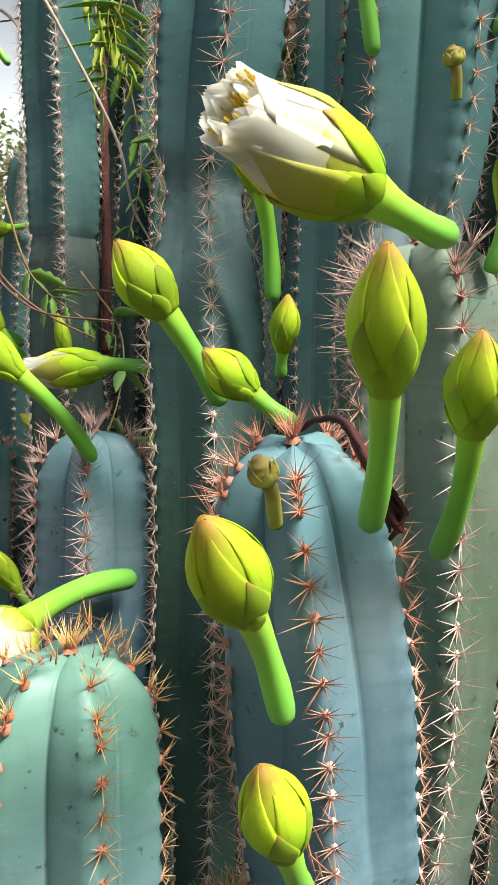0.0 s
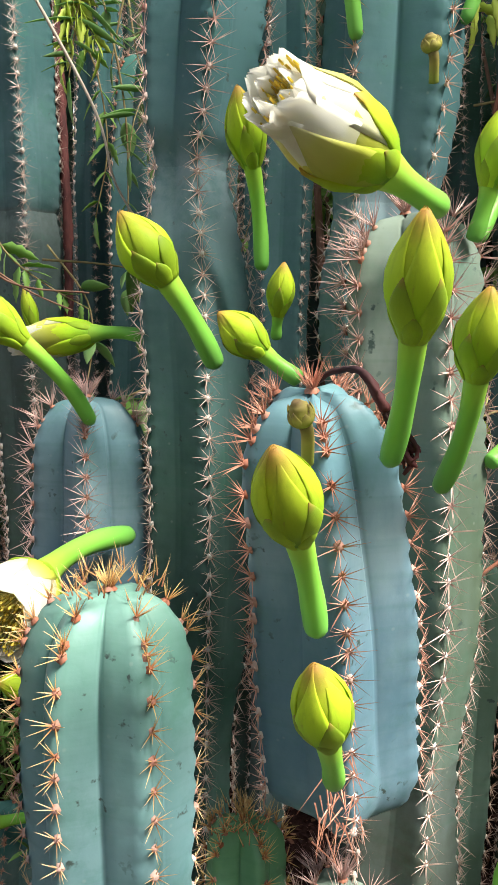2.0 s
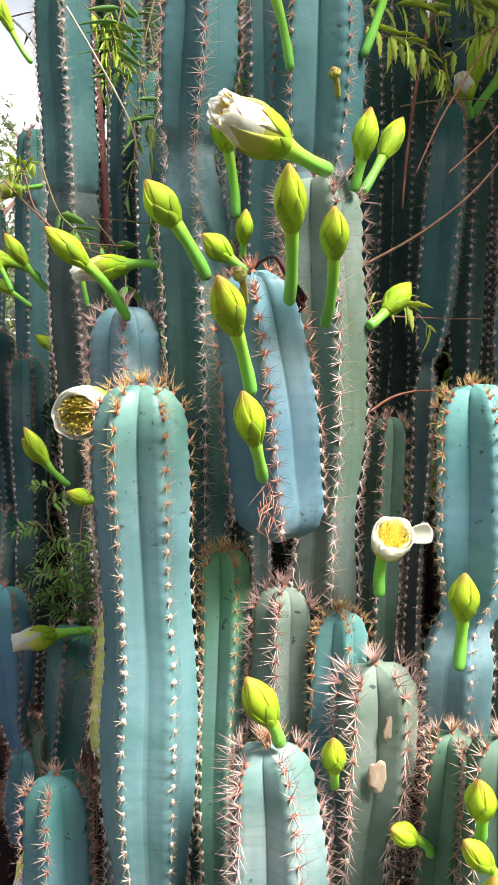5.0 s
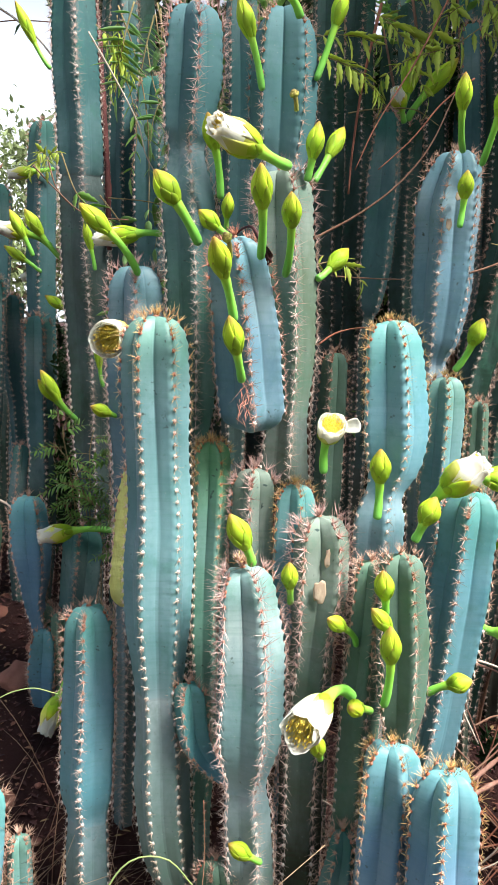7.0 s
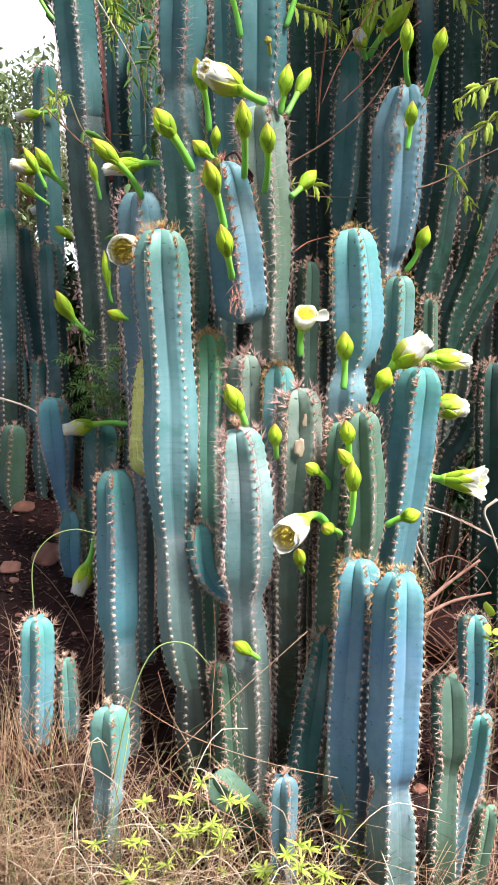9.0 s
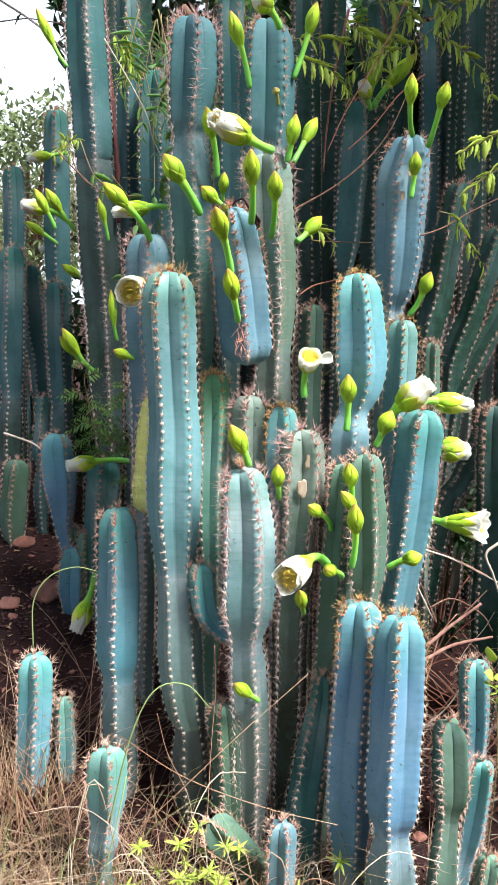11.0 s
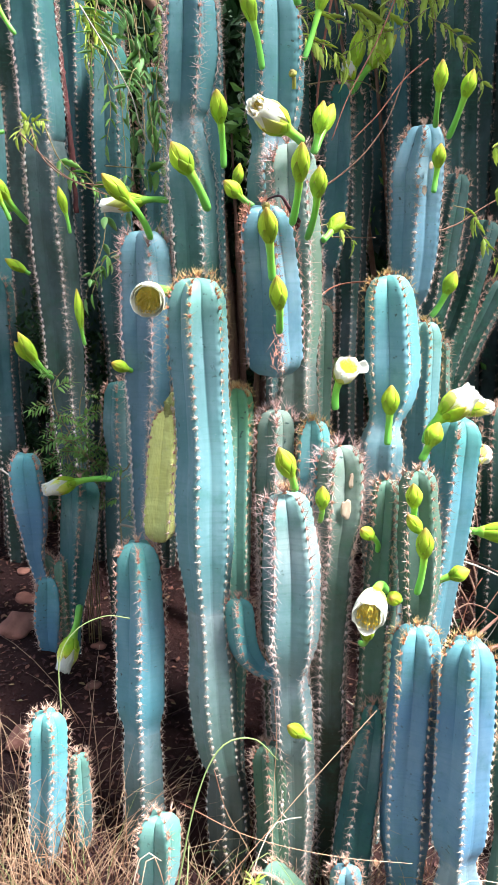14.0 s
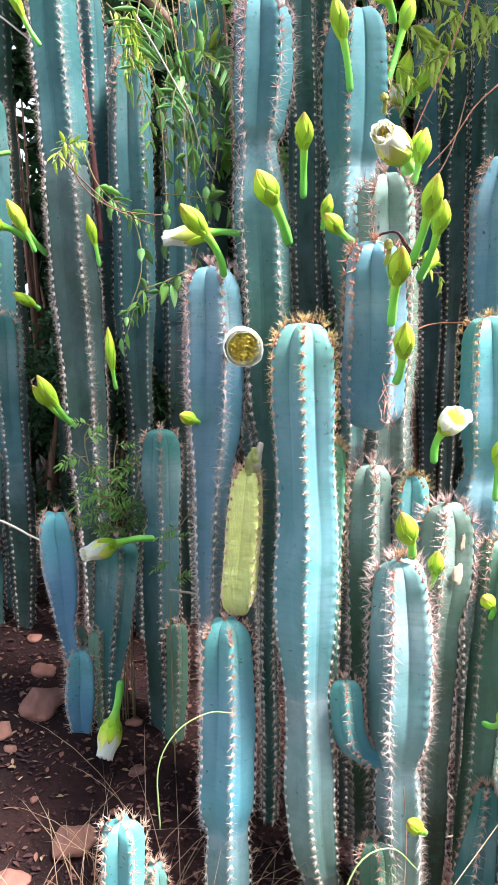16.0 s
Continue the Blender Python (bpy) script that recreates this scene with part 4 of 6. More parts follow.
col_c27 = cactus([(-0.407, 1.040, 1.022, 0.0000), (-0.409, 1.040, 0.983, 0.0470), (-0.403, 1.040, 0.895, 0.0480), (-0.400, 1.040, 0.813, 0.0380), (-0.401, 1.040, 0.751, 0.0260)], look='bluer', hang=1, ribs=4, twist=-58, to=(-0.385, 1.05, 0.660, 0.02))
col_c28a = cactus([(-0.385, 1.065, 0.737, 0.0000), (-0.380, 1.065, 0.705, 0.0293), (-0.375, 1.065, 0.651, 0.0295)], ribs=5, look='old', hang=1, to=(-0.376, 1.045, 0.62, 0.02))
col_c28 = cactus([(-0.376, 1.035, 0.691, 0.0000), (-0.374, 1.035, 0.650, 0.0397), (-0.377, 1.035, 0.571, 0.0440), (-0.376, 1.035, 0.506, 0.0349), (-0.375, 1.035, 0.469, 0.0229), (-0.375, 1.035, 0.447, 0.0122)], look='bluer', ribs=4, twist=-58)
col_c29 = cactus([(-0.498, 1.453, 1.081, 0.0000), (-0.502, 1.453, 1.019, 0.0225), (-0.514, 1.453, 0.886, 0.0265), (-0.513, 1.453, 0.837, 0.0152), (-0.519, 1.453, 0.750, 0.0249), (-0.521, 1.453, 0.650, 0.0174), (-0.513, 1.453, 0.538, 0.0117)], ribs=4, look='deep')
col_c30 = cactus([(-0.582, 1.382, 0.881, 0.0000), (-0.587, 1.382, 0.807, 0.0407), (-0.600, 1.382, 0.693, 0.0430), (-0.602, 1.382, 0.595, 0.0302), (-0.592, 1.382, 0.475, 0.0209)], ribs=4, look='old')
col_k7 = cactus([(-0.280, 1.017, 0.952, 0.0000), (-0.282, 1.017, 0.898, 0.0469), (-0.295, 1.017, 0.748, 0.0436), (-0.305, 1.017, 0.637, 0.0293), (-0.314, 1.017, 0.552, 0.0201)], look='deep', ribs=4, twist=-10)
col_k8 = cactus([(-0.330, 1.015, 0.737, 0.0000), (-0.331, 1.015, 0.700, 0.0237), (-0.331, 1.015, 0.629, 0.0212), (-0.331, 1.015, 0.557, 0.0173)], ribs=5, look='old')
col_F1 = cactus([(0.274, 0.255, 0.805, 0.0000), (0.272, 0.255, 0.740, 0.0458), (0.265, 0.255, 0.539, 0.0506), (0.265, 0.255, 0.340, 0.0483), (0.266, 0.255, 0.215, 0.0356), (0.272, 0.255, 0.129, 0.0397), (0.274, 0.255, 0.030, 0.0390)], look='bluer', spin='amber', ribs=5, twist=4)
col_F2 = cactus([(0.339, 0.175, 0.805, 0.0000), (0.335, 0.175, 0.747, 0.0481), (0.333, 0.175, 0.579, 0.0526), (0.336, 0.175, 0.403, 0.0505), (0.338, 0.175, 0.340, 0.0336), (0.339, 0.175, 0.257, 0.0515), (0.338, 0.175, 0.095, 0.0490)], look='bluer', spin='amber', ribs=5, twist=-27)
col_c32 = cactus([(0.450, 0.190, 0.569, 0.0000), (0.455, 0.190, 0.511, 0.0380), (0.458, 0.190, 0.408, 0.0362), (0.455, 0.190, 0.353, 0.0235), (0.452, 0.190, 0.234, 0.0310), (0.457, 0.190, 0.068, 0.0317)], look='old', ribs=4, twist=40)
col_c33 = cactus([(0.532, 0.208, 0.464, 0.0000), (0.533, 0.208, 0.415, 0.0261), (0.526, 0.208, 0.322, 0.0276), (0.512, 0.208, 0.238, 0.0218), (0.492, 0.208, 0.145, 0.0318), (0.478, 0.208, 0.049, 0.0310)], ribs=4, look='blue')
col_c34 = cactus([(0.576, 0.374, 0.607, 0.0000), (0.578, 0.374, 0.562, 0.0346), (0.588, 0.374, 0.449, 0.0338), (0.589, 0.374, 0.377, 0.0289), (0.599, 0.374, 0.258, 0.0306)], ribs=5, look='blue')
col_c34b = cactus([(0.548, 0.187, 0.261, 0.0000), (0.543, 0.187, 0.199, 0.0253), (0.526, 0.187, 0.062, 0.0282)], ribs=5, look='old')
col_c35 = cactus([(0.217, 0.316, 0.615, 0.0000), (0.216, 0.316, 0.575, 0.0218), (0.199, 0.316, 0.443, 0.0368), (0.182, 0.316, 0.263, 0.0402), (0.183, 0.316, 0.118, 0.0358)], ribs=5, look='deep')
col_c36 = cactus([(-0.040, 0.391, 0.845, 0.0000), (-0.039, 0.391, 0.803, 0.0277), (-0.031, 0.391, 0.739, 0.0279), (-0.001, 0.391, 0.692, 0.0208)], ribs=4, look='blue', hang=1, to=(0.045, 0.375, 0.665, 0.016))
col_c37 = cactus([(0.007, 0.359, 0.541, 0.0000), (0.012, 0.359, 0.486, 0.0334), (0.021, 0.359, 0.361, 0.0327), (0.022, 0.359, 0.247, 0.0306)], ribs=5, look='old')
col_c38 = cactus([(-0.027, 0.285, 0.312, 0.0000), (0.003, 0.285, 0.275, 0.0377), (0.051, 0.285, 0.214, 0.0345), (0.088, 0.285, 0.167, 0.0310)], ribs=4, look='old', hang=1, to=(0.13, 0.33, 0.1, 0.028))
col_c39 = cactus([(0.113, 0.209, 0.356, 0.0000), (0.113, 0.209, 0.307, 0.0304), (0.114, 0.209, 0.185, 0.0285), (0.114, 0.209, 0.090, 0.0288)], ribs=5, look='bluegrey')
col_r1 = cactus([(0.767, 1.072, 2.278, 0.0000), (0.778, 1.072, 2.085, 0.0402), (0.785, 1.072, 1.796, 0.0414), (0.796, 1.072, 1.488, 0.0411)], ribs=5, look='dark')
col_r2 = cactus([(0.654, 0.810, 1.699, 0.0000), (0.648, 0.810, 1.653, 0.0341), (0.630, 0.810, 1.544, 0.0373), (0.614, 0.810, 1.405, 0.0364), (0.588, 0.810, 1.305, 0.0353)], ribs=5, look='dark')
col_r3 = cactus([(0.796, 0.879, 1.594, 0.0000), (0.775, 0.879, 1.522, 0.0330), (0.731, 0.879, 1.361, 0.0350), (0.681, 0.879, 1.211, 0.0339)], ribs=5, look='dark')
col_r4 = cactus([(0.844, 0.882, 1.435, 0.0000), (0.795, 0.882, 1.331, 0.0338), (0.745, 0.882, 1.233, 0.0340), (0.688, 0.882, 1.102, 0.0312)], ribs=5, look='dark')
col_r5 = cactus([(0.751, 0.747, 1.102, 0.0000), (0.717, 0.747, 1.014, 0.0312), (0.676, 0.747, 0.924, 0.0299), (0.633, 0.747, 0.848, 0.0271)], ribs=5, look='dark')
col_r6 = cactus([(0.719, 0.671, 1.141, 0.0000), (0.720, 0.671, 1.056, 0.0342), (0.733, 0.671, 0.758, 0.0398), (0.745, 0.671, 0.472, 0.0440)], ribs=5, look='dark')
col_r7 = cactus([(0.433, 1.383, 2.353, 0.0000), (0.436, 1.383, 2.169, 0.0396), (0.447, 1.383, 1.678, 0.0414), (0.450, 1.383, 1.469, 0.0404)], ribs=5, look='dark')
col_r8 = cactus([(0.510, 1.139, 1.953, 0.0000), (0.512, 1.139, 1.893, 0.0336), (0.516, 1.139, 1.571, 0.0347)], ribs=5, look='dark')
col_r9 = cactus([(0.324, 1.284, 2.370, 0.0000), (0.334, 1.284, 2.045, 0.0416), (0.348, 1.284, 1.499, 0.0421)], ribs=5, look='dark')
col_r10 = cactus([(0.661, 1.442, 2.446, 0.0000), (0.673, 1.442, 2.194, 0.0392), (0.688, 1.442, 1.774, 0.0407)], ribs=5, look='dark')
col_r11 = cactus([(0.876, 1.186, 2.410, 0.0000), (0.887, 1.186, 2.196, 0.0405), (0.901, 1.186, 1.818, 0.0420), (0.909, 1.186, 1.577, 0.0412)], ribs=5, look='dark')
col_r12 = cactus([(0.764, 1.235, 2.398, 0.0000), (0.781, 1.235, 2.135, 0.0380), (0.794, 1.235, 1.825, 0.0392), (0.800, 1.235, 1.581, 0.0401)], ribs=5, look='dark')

bloom(col_H, 'bud', (0.023, 0.369, 1.444), (0.004, 0.330, 1.510), (-0.016, 0.286, 1.562), 0.0363)
bloom(col_H, 'bud', (0.037, 0.374, 1.352), (0.025, 0.338, 1.397), (0.010, 0.309, 1.453), 0.0340)
bloom(col_c19, 'bud', (-0.022, 0.645, 1.584), (-0.065, 0.617, 1.654), (-0.105, 0.603, 1.708), 0.0474)
bloom(col_c17, 'bud', (0.030, 0.498, 1.580), (0.003, 0.500, 1.599), (-0.030, 0.493, 1.626), 0.0316)
bloom(col_H, 'bud', (0.062, 0.378, 1.540), (0.058, 0.331, 1.610), (0.050, 0.296, 1.667), 0.0340)
bloom(col_c17, 'bud', (0.107, 0.421, 1.517), (0.108, 0.373, 1.589), (0.103, 0.348, 1.638), 0.0323)
bloom(col_c17, 'bud', (0.153, 0.509, 1.681), (0.160, 0.502, 1.717), (0.168, 0.493, 1.776), 0.0323)
bloom(col_c17, 'bud', (0.172, 0.549, 1.687), (0.202, 0.575, 1.737), (0.234, 0.601, 1.795), 0.0313)
bloom(col_c17, 'bud', (0.177, 0.512, 1.520), (0.202, 0.529, 1.539), (0.240, 0.553, 1.578), 0.0324)
bloom(col_c17, 'half', (0.116, 0.481, 1.700), (0.059, 0.401, 1.704), (-0.017, 0.348, 1.730), 0.0506)
bloom(col_c19, 'bud', (0.018, 0.664, 1.670), (0.005, 0.637, 1.754), (-0.012, 0.603, 1.809), 0.0353)
bloom(col_c17, 'bud', (0.025, 0.602, 1.609), (0.025, 0.594, 1.628), (0.027, 0.578, 1.670), 0.0238)
bloom(col_c19, 'half', (-0.083, 0.722, 1.607), (-0.136, 0.744, 1.611), (-0.224, 0.776, 1.600), 0.0384)
bloom(col_c23, 'bud', (-0.135, 0.685, 1.528), (-0.187, 0.642, 1.601), (-0.239, 0.622, 1.648), 0.0365)
bloom(col_c23, 'bowl', (-0.098, 0.690, 1.420), (-0.160, 0.560, 1.420), (-0.183, 0.480, 1.407), 0.0560)
torn = bloom(col_c17, 'bowl', (0.194, 0.474, 1.185), (0.192, 0.450, 1.248), (0.194, 0.409, 1.286), 0.0420)
part("petal", SHAPES["bowl_petal"], torn, "loose petal fallen open to the side", Matrix.Translation(Vector((0.204, 0.430, 1.268)) - col_c17.location) @ look((0, 0, 0), (-0.9, 0.35, -0.25)).to_3x3().to_4x4() @ Matrix.Diagonal((0.040, 0.040, 0.040, 1)))
bloom(col_c10b, 'bowl', (0.209, 0.263, 0.875), (0.150, 0.186, 0.912), (0.094, 0.103, 0.905), 0.0480)
bloom(col_c10b, 'bud', (0.239, 0.279, 0.842), (0.211, 0.223, 0.877), (0.189, 0.204, 0.889), 0.0283)
bloom(col_c9, 'bud', (0.163, 0.273, 0.776), (0.149, 0.216, 0.811), (0.136, 0.181, 0.857), 0.0257)
bloom(col_G, 'half', (0.348, 0.379, 1.124), (0.371, 0.364, 1.178), (0.426, 0.335, 1.234), 0.0558)
bloom(col_G, 'half', (0.457, 0.484, 1.166), (0.503, 0.514, 1.172), (0.602, 0.542, 1.157), 0.0489)
bloom(col_G, 'half', (0.497, 0.503, 1.068), (0.521, 0.523, 1.061), (0.600, 0.541, 1.048), 0.0591)
bloom(col_G, 'open', (0.469, 0.428, 0.921), (0.497, 0.394, 0.920), (0.574, 0.342, 0.922), 0.0520)
bloom(col_G, 'bud', (0.320, 0.346, 1.099), (0.332, 0.339, 1.130), (0.347, 0.329, 1.177), 0.0381)
bloom(col_E, 'bud', (0.269, 0.389, 1.124), (0.270, 0.386, 1.189), (0.265, 0.372, 1.247), 0.0366)
bloom(col_c10, 'bud', (0.245, 0.237, 1.016), (0.241, 0.226, 1.048), (0.232, 0.215, 1.094), 0.0316)
bloom(col_c10, 'bud', (0.258, 0.223, 0.975), (0.246, 0.211, 1.005), (0.214, 0.200, 1.043), 0.0265)
bloom(col_c10, 'bud', (0.240, 0.204, 0.889), (0.242, 0.187, 0.966), (0.235, 0.173, 1.026), 0.0327)
bloom(col_c8, 'bud', (0.129, 0.395, 0.980), (0.123, 0.368, 1.016), (0.118, 0.353, 1.064), 0.0295)
bloom(col_c9, 'bud', (0.232, 0.348, 0.922), (0.203, 0.313, 0.967), (0.171, 0.295, 0.991), 0.0270)
bloom(col_D, 'bud', (0.057, 0.343, 1.063), (0.046, 0.332, 1.095), (0.017, 0.318, 1.153), 0.0383)
bloom(col_G, 'bud', (0.358, 0.349, 0.834), (0.387, 0.331, 0.857), (0.421, 0.312, 0.873), 0.0354)
bloom(col_c14, 'bud', (0.436, 0.545, 1.749), (0.410, 0.490, 1.804), (0.405, 0.471, 1.859), 0.0292)
bloom(col_c14, 'bud', (0.478, 0.563, 1.731), (0.486, 0.520, 1.804), (0.493, 0.500, 1.854), 0.0314)
bloom(col_c14, 'bud', (0.436, 0.541, 1.619), (0.440, 0.536, 1.669), (0.438, 0.521, 1.715), 0.0292)
bloom(col_c13, 'bud', (0.444, 0.545, 1.364), (0.469, 0.530, 1.413), (0.481, 0.514, 1.461), 0.0335)
bloom(col_c15, 'half', (0.471, 1.035, 1.915), (0.457, 1.018, 1.943), (0.434, 0.991, 1.980), 0.0380)
bloom(col_c15, 'bud', (0.459, 1.037, 1.932), (0.469, 1.021, 1.978), (0.482, 1.011, 2.071), 0.0448)
bloom(col_c15, 'bud', (0.483, 1.056, 1.926), (0.521, 1.042, 1.985), (0.593, 1.030, 2.067), 0.0431)
bloom(col_k1, 'half', (-0.202, 0.976, 0.948), (-0.294, 0.957, 0.954), (-0.373, 0.936, 0.945), 0.0446)
bloom(col_c21, 'bud', (-0.317, 1.262, 1.177), (-0.362, 1.238, 1.234), (-0.406, 1.226, 1.312), 0.0368)
bloom(col_c21, 'bud', (-0.328, 1.283, 1.186), (-0.374, 1.257, 1.230), (-0.416, 1.243, 1.285), 0.0324)
bloom(col_c22, 'bud', (-0.355, 1.443, 1.462), (-0.369, 1.444, 1.472), (-0.424, 1.448, 1.507), 0.0319)
bloom(col_c22, 'half', (-0.428, 1.589, 1.605), (-0.451, 1.587, 1.583), (-0.513, 1.584, 1.558), 0.0333)
bloom(col_c22, 'half', (-0.400, 1.500, 1.862), (-0.455, 1.490, 1.850), (-0.528, 1.485, 1.838), 0.0352)
bloom(col_c22, 'half', (-0.391, 1.360, 1.633), (-0.449, 1.343, 1.663), (-0.526, 1.315, 1.678), 0.0459)
bloom(col_c22, 'bud', (-0.352, 1.306, 1.595), (-0.405, 1.282, 1.656), (-0.446, 1.269, 1.720), 0.0359)
bloom(col_c22, 'bud', (-0.441, 1.505, 1.574), (-0.486, 1.509, 1.607), (-0.548, 1.513, 1.647), 0.0296)
bloom(col_k7, 'half', (-0.302, 0.934, 0.638), (-0.324, 0.916, 0.563), (-0.358, 0.888, 0.484), 0.0525)
bloom(col_D, 'bud', (0.078, 0.311, 0.566), (0.058, 0.294, 0.590), (0.022, 0.282, 0.623), 0.0288)
bloom(col_c20, 'bud', (0.085, 0.612, 1.851), (0.063, 0.601, 1.934), (0.039, 0.593, 2.001), 0.0324)
bloom(col_c20, 'bud', (0.188, 0.651, 1.885), (0.220, 0.651, 1.981), (0.238, 0.647, 2.047), 0.0321)
bloom(col_c20, 'half', (0.143, 0.568, 1.959), (0.120, 0.551, 1.989), (0.082, 0.534, 2.020), 0.0424)
bloom(col_c21, 'bud', (-0.258, 1.161, 1.563), (-0.267, 1.157, 1.614), (-0.283, 1.154, 1.681), 0.0247)
bloom(col_c21, 'bud', (-0.237, 1.131, 1.277), (-0.245, 1.126, 1.324), (-0.253, 1.127, 1.426), 0.0252)
bloom(col_c23, 'bud', (-0.174, 0.726, 1.252), (-0.191, 0.707, 1.259), (-0.227, 0.689, 1.276), 0.0277)
bloom(col_c21, 'bud', (-0.362, 1.181, 2.034), (-0.398, 1.177, 2.090), (-0.440, 1.166, 2.178), 0.0277)
bloom(col_c21, 'bud', (-0.405, 1.145, 1.591), (-0.424, 1.140, 1.636), (-0.458, 1.136, 1.700), 0.0286)

spine_tuft(col_H, (0.046, 0.412, 1.318), (-0.05, -0.35, -1.0), 34, 0.030, 1)


for column, place, count, length in ((col_D, (0.042, 0.350, 1.066), 46, 0.020), (col_stub, (-0.003, 0.508, 1.236), 34, 0.015), (col_c8, (0.142, 0.460, 1.170), 26, 0.013), (col_G, (0.446, 0.404, 1.170), 26, 0.014)):
    spine_tuft(column, place, (0, -0.15, 1.0), count, length, 7, "amber", 1.3, "golden young spines on the crown")


# the youngest spines stand in a ring round the sunken apex
for column, x, y, z, ring_r, length in ((col_A, -0.097, 0.435, 1.452, 0.026, 0.019), (col_stub, -0.003, 0.523, 1.233, 0.015, 0.014), (col_F1, 0.274, 0.255, 0.803, 0.012, 0.013), (col_F2, 0.339, 0.175, 0.803, 0.012, 0.013), (col_E, 0.297, 0.464, 1.452, 0.013, 0.012)):
    for k in range(6):
        a = k * math.pi / 3 + 0.3
        spine_tuft(column, (x + ring_r * math.cos(a), y + ring_r * math.sin(a), z), (0.5 * math.cos(a), 0.5 * math.sin(a) - 0.1, 1.0), 9, length, 30 + k, "amber", 0.8, "golden young spines on the crown")


def scar(column, points, radius, seed):
    """A corky healed wound, a shallow lump sunk into the skin."""
    bm = bmesh.new()
    bmesh.ops.create_icosphere(bm, subdivisions=3, radius=1.0)
    for p in bm.verts:
        c = p.co
        k = 1 + 0.35 * noise.fractal(c * 1.4 + Vector((seed * 5.0, 0, 0)), 1.0, 2.0, 3)
        p.co = Vector((c.x * radius * k, c.y * radius * 0.14 * k, c.z * radius * 1.7 * k))
    me = bpy.data.meshes.new("scar")
    bm.to_mesh(me)
    bm.free()
    me.shade_smooth()
    me.materials.append(CORK)
    part("scar", me, column, "pinkish corky scar", Matrix.Translation(Vector(points[0]) - column.location))


CORK = bark_material("corky_scar", (0.30, 0.20, 0.14), (0.52, 0.42, 0.32))
scar(col_c9, [(0.190, 0.371, 1.062)], 0.010, 20)
scar(col_c9, [(0.172, 0.367, 1.008)], 0.011, 23)
scar(col_c14, [(0.436, 0.555, 1.675), (0.436, 0.554, 1.668)], 0.0049, 3)
scar(col_c14, [(0.420, 0.550, 1.625), (0.420, 0.549, 1.615)], 0.0055, 4)


# ---- the columns that stand behind ----
rng_b = random.Random(21)
for i in range(24):
    y = rng_b.uniform(1.55, 2.1)
    x = rng_b.uniform(-0.42, 0.75 + 0.75 * y)
    if x < 0.42:
        continue
    h = rng_b.uniform(1.7, 2.6)
    if x > 1.0:
        h = rng_b.uniform(1.3, 2.4)
    r = rng_b.uniform(0.034, 0.052)
    lean = rng_b.uniform(-0.08, 0.12) * h
    z = ground_z(x, y)
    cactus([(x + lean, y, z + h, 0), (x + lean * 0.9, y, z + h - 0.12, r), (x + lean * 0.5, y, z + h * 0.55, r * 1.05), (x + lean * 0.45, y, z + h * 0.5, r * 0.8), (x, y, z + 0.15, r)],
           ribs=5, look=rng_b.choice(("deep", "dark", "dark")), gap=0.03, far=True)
for i in range(3):
    y = rng_b.uniform(1.7, 2.4)
    x = rng_b.uniform(-1.15, -0.42)
    h = rng_b.uniform(0.55, 0.95)
    r = rng_b.uniform(0.026, 0.04)
    z = ground_z(x, y)
    cactus([(x, y, z + h, 0), (x, y, z + h - 0.08, r), (x, y, z + 0.1, r)], ribs=rng_b.choice((4, 5)), look=rng_b.choice(("deep", "blue")), gap=0.03, far=True)

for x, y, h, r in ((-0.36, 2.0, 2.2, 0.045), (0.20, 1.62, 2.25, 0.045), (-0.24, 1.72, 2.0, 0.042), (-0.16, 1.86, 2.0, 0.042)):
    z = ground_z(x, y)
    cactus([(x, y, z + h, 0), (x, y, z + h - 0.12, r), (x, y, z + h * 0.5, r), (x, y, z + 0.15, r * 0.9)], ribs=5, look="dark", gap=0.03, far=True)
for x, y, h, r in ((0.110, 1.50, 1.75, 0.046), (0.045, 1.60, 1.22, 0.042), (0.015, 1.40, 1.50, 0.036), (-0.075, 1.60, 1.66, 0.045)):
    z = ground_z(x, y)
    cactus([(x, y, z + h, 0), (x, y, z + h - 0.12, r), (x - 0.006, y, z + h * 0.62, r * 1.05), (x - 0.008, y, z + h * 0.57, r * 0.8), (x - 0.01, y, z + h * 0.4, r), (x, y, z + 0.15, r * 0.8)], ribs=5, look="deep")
# columns added at the side, mainly to keep the right back in shade
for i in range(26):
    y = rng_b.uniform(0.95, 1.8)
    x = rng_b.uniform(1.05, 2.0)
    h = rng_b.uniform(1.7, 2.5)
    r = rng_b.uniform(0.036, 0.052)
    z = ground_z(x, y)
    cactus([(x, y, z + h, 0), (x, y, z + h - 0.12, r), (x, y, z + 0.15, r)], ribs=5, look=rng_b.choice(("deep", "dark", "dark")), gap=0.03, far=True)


# low columns added out of view to shade the bank at the right
for x, y, h in ((0.90, 0.25, 1.15), (0.98, 0.45, 1.3), (1.10, 0.30, 1.35), (1.05, 0.62, 1.4), (1.22, 0.5, 1.5), (0.86, 0.52, 1.05)):
    z = ground_z(x, y)
    cactus([(x, y, z + h, 0), (x, y, z + h - 0.12, 0.045), (x, y, z + 0.15, 0.042)], ribs=5, look="blue", gap=0.03, far=True)


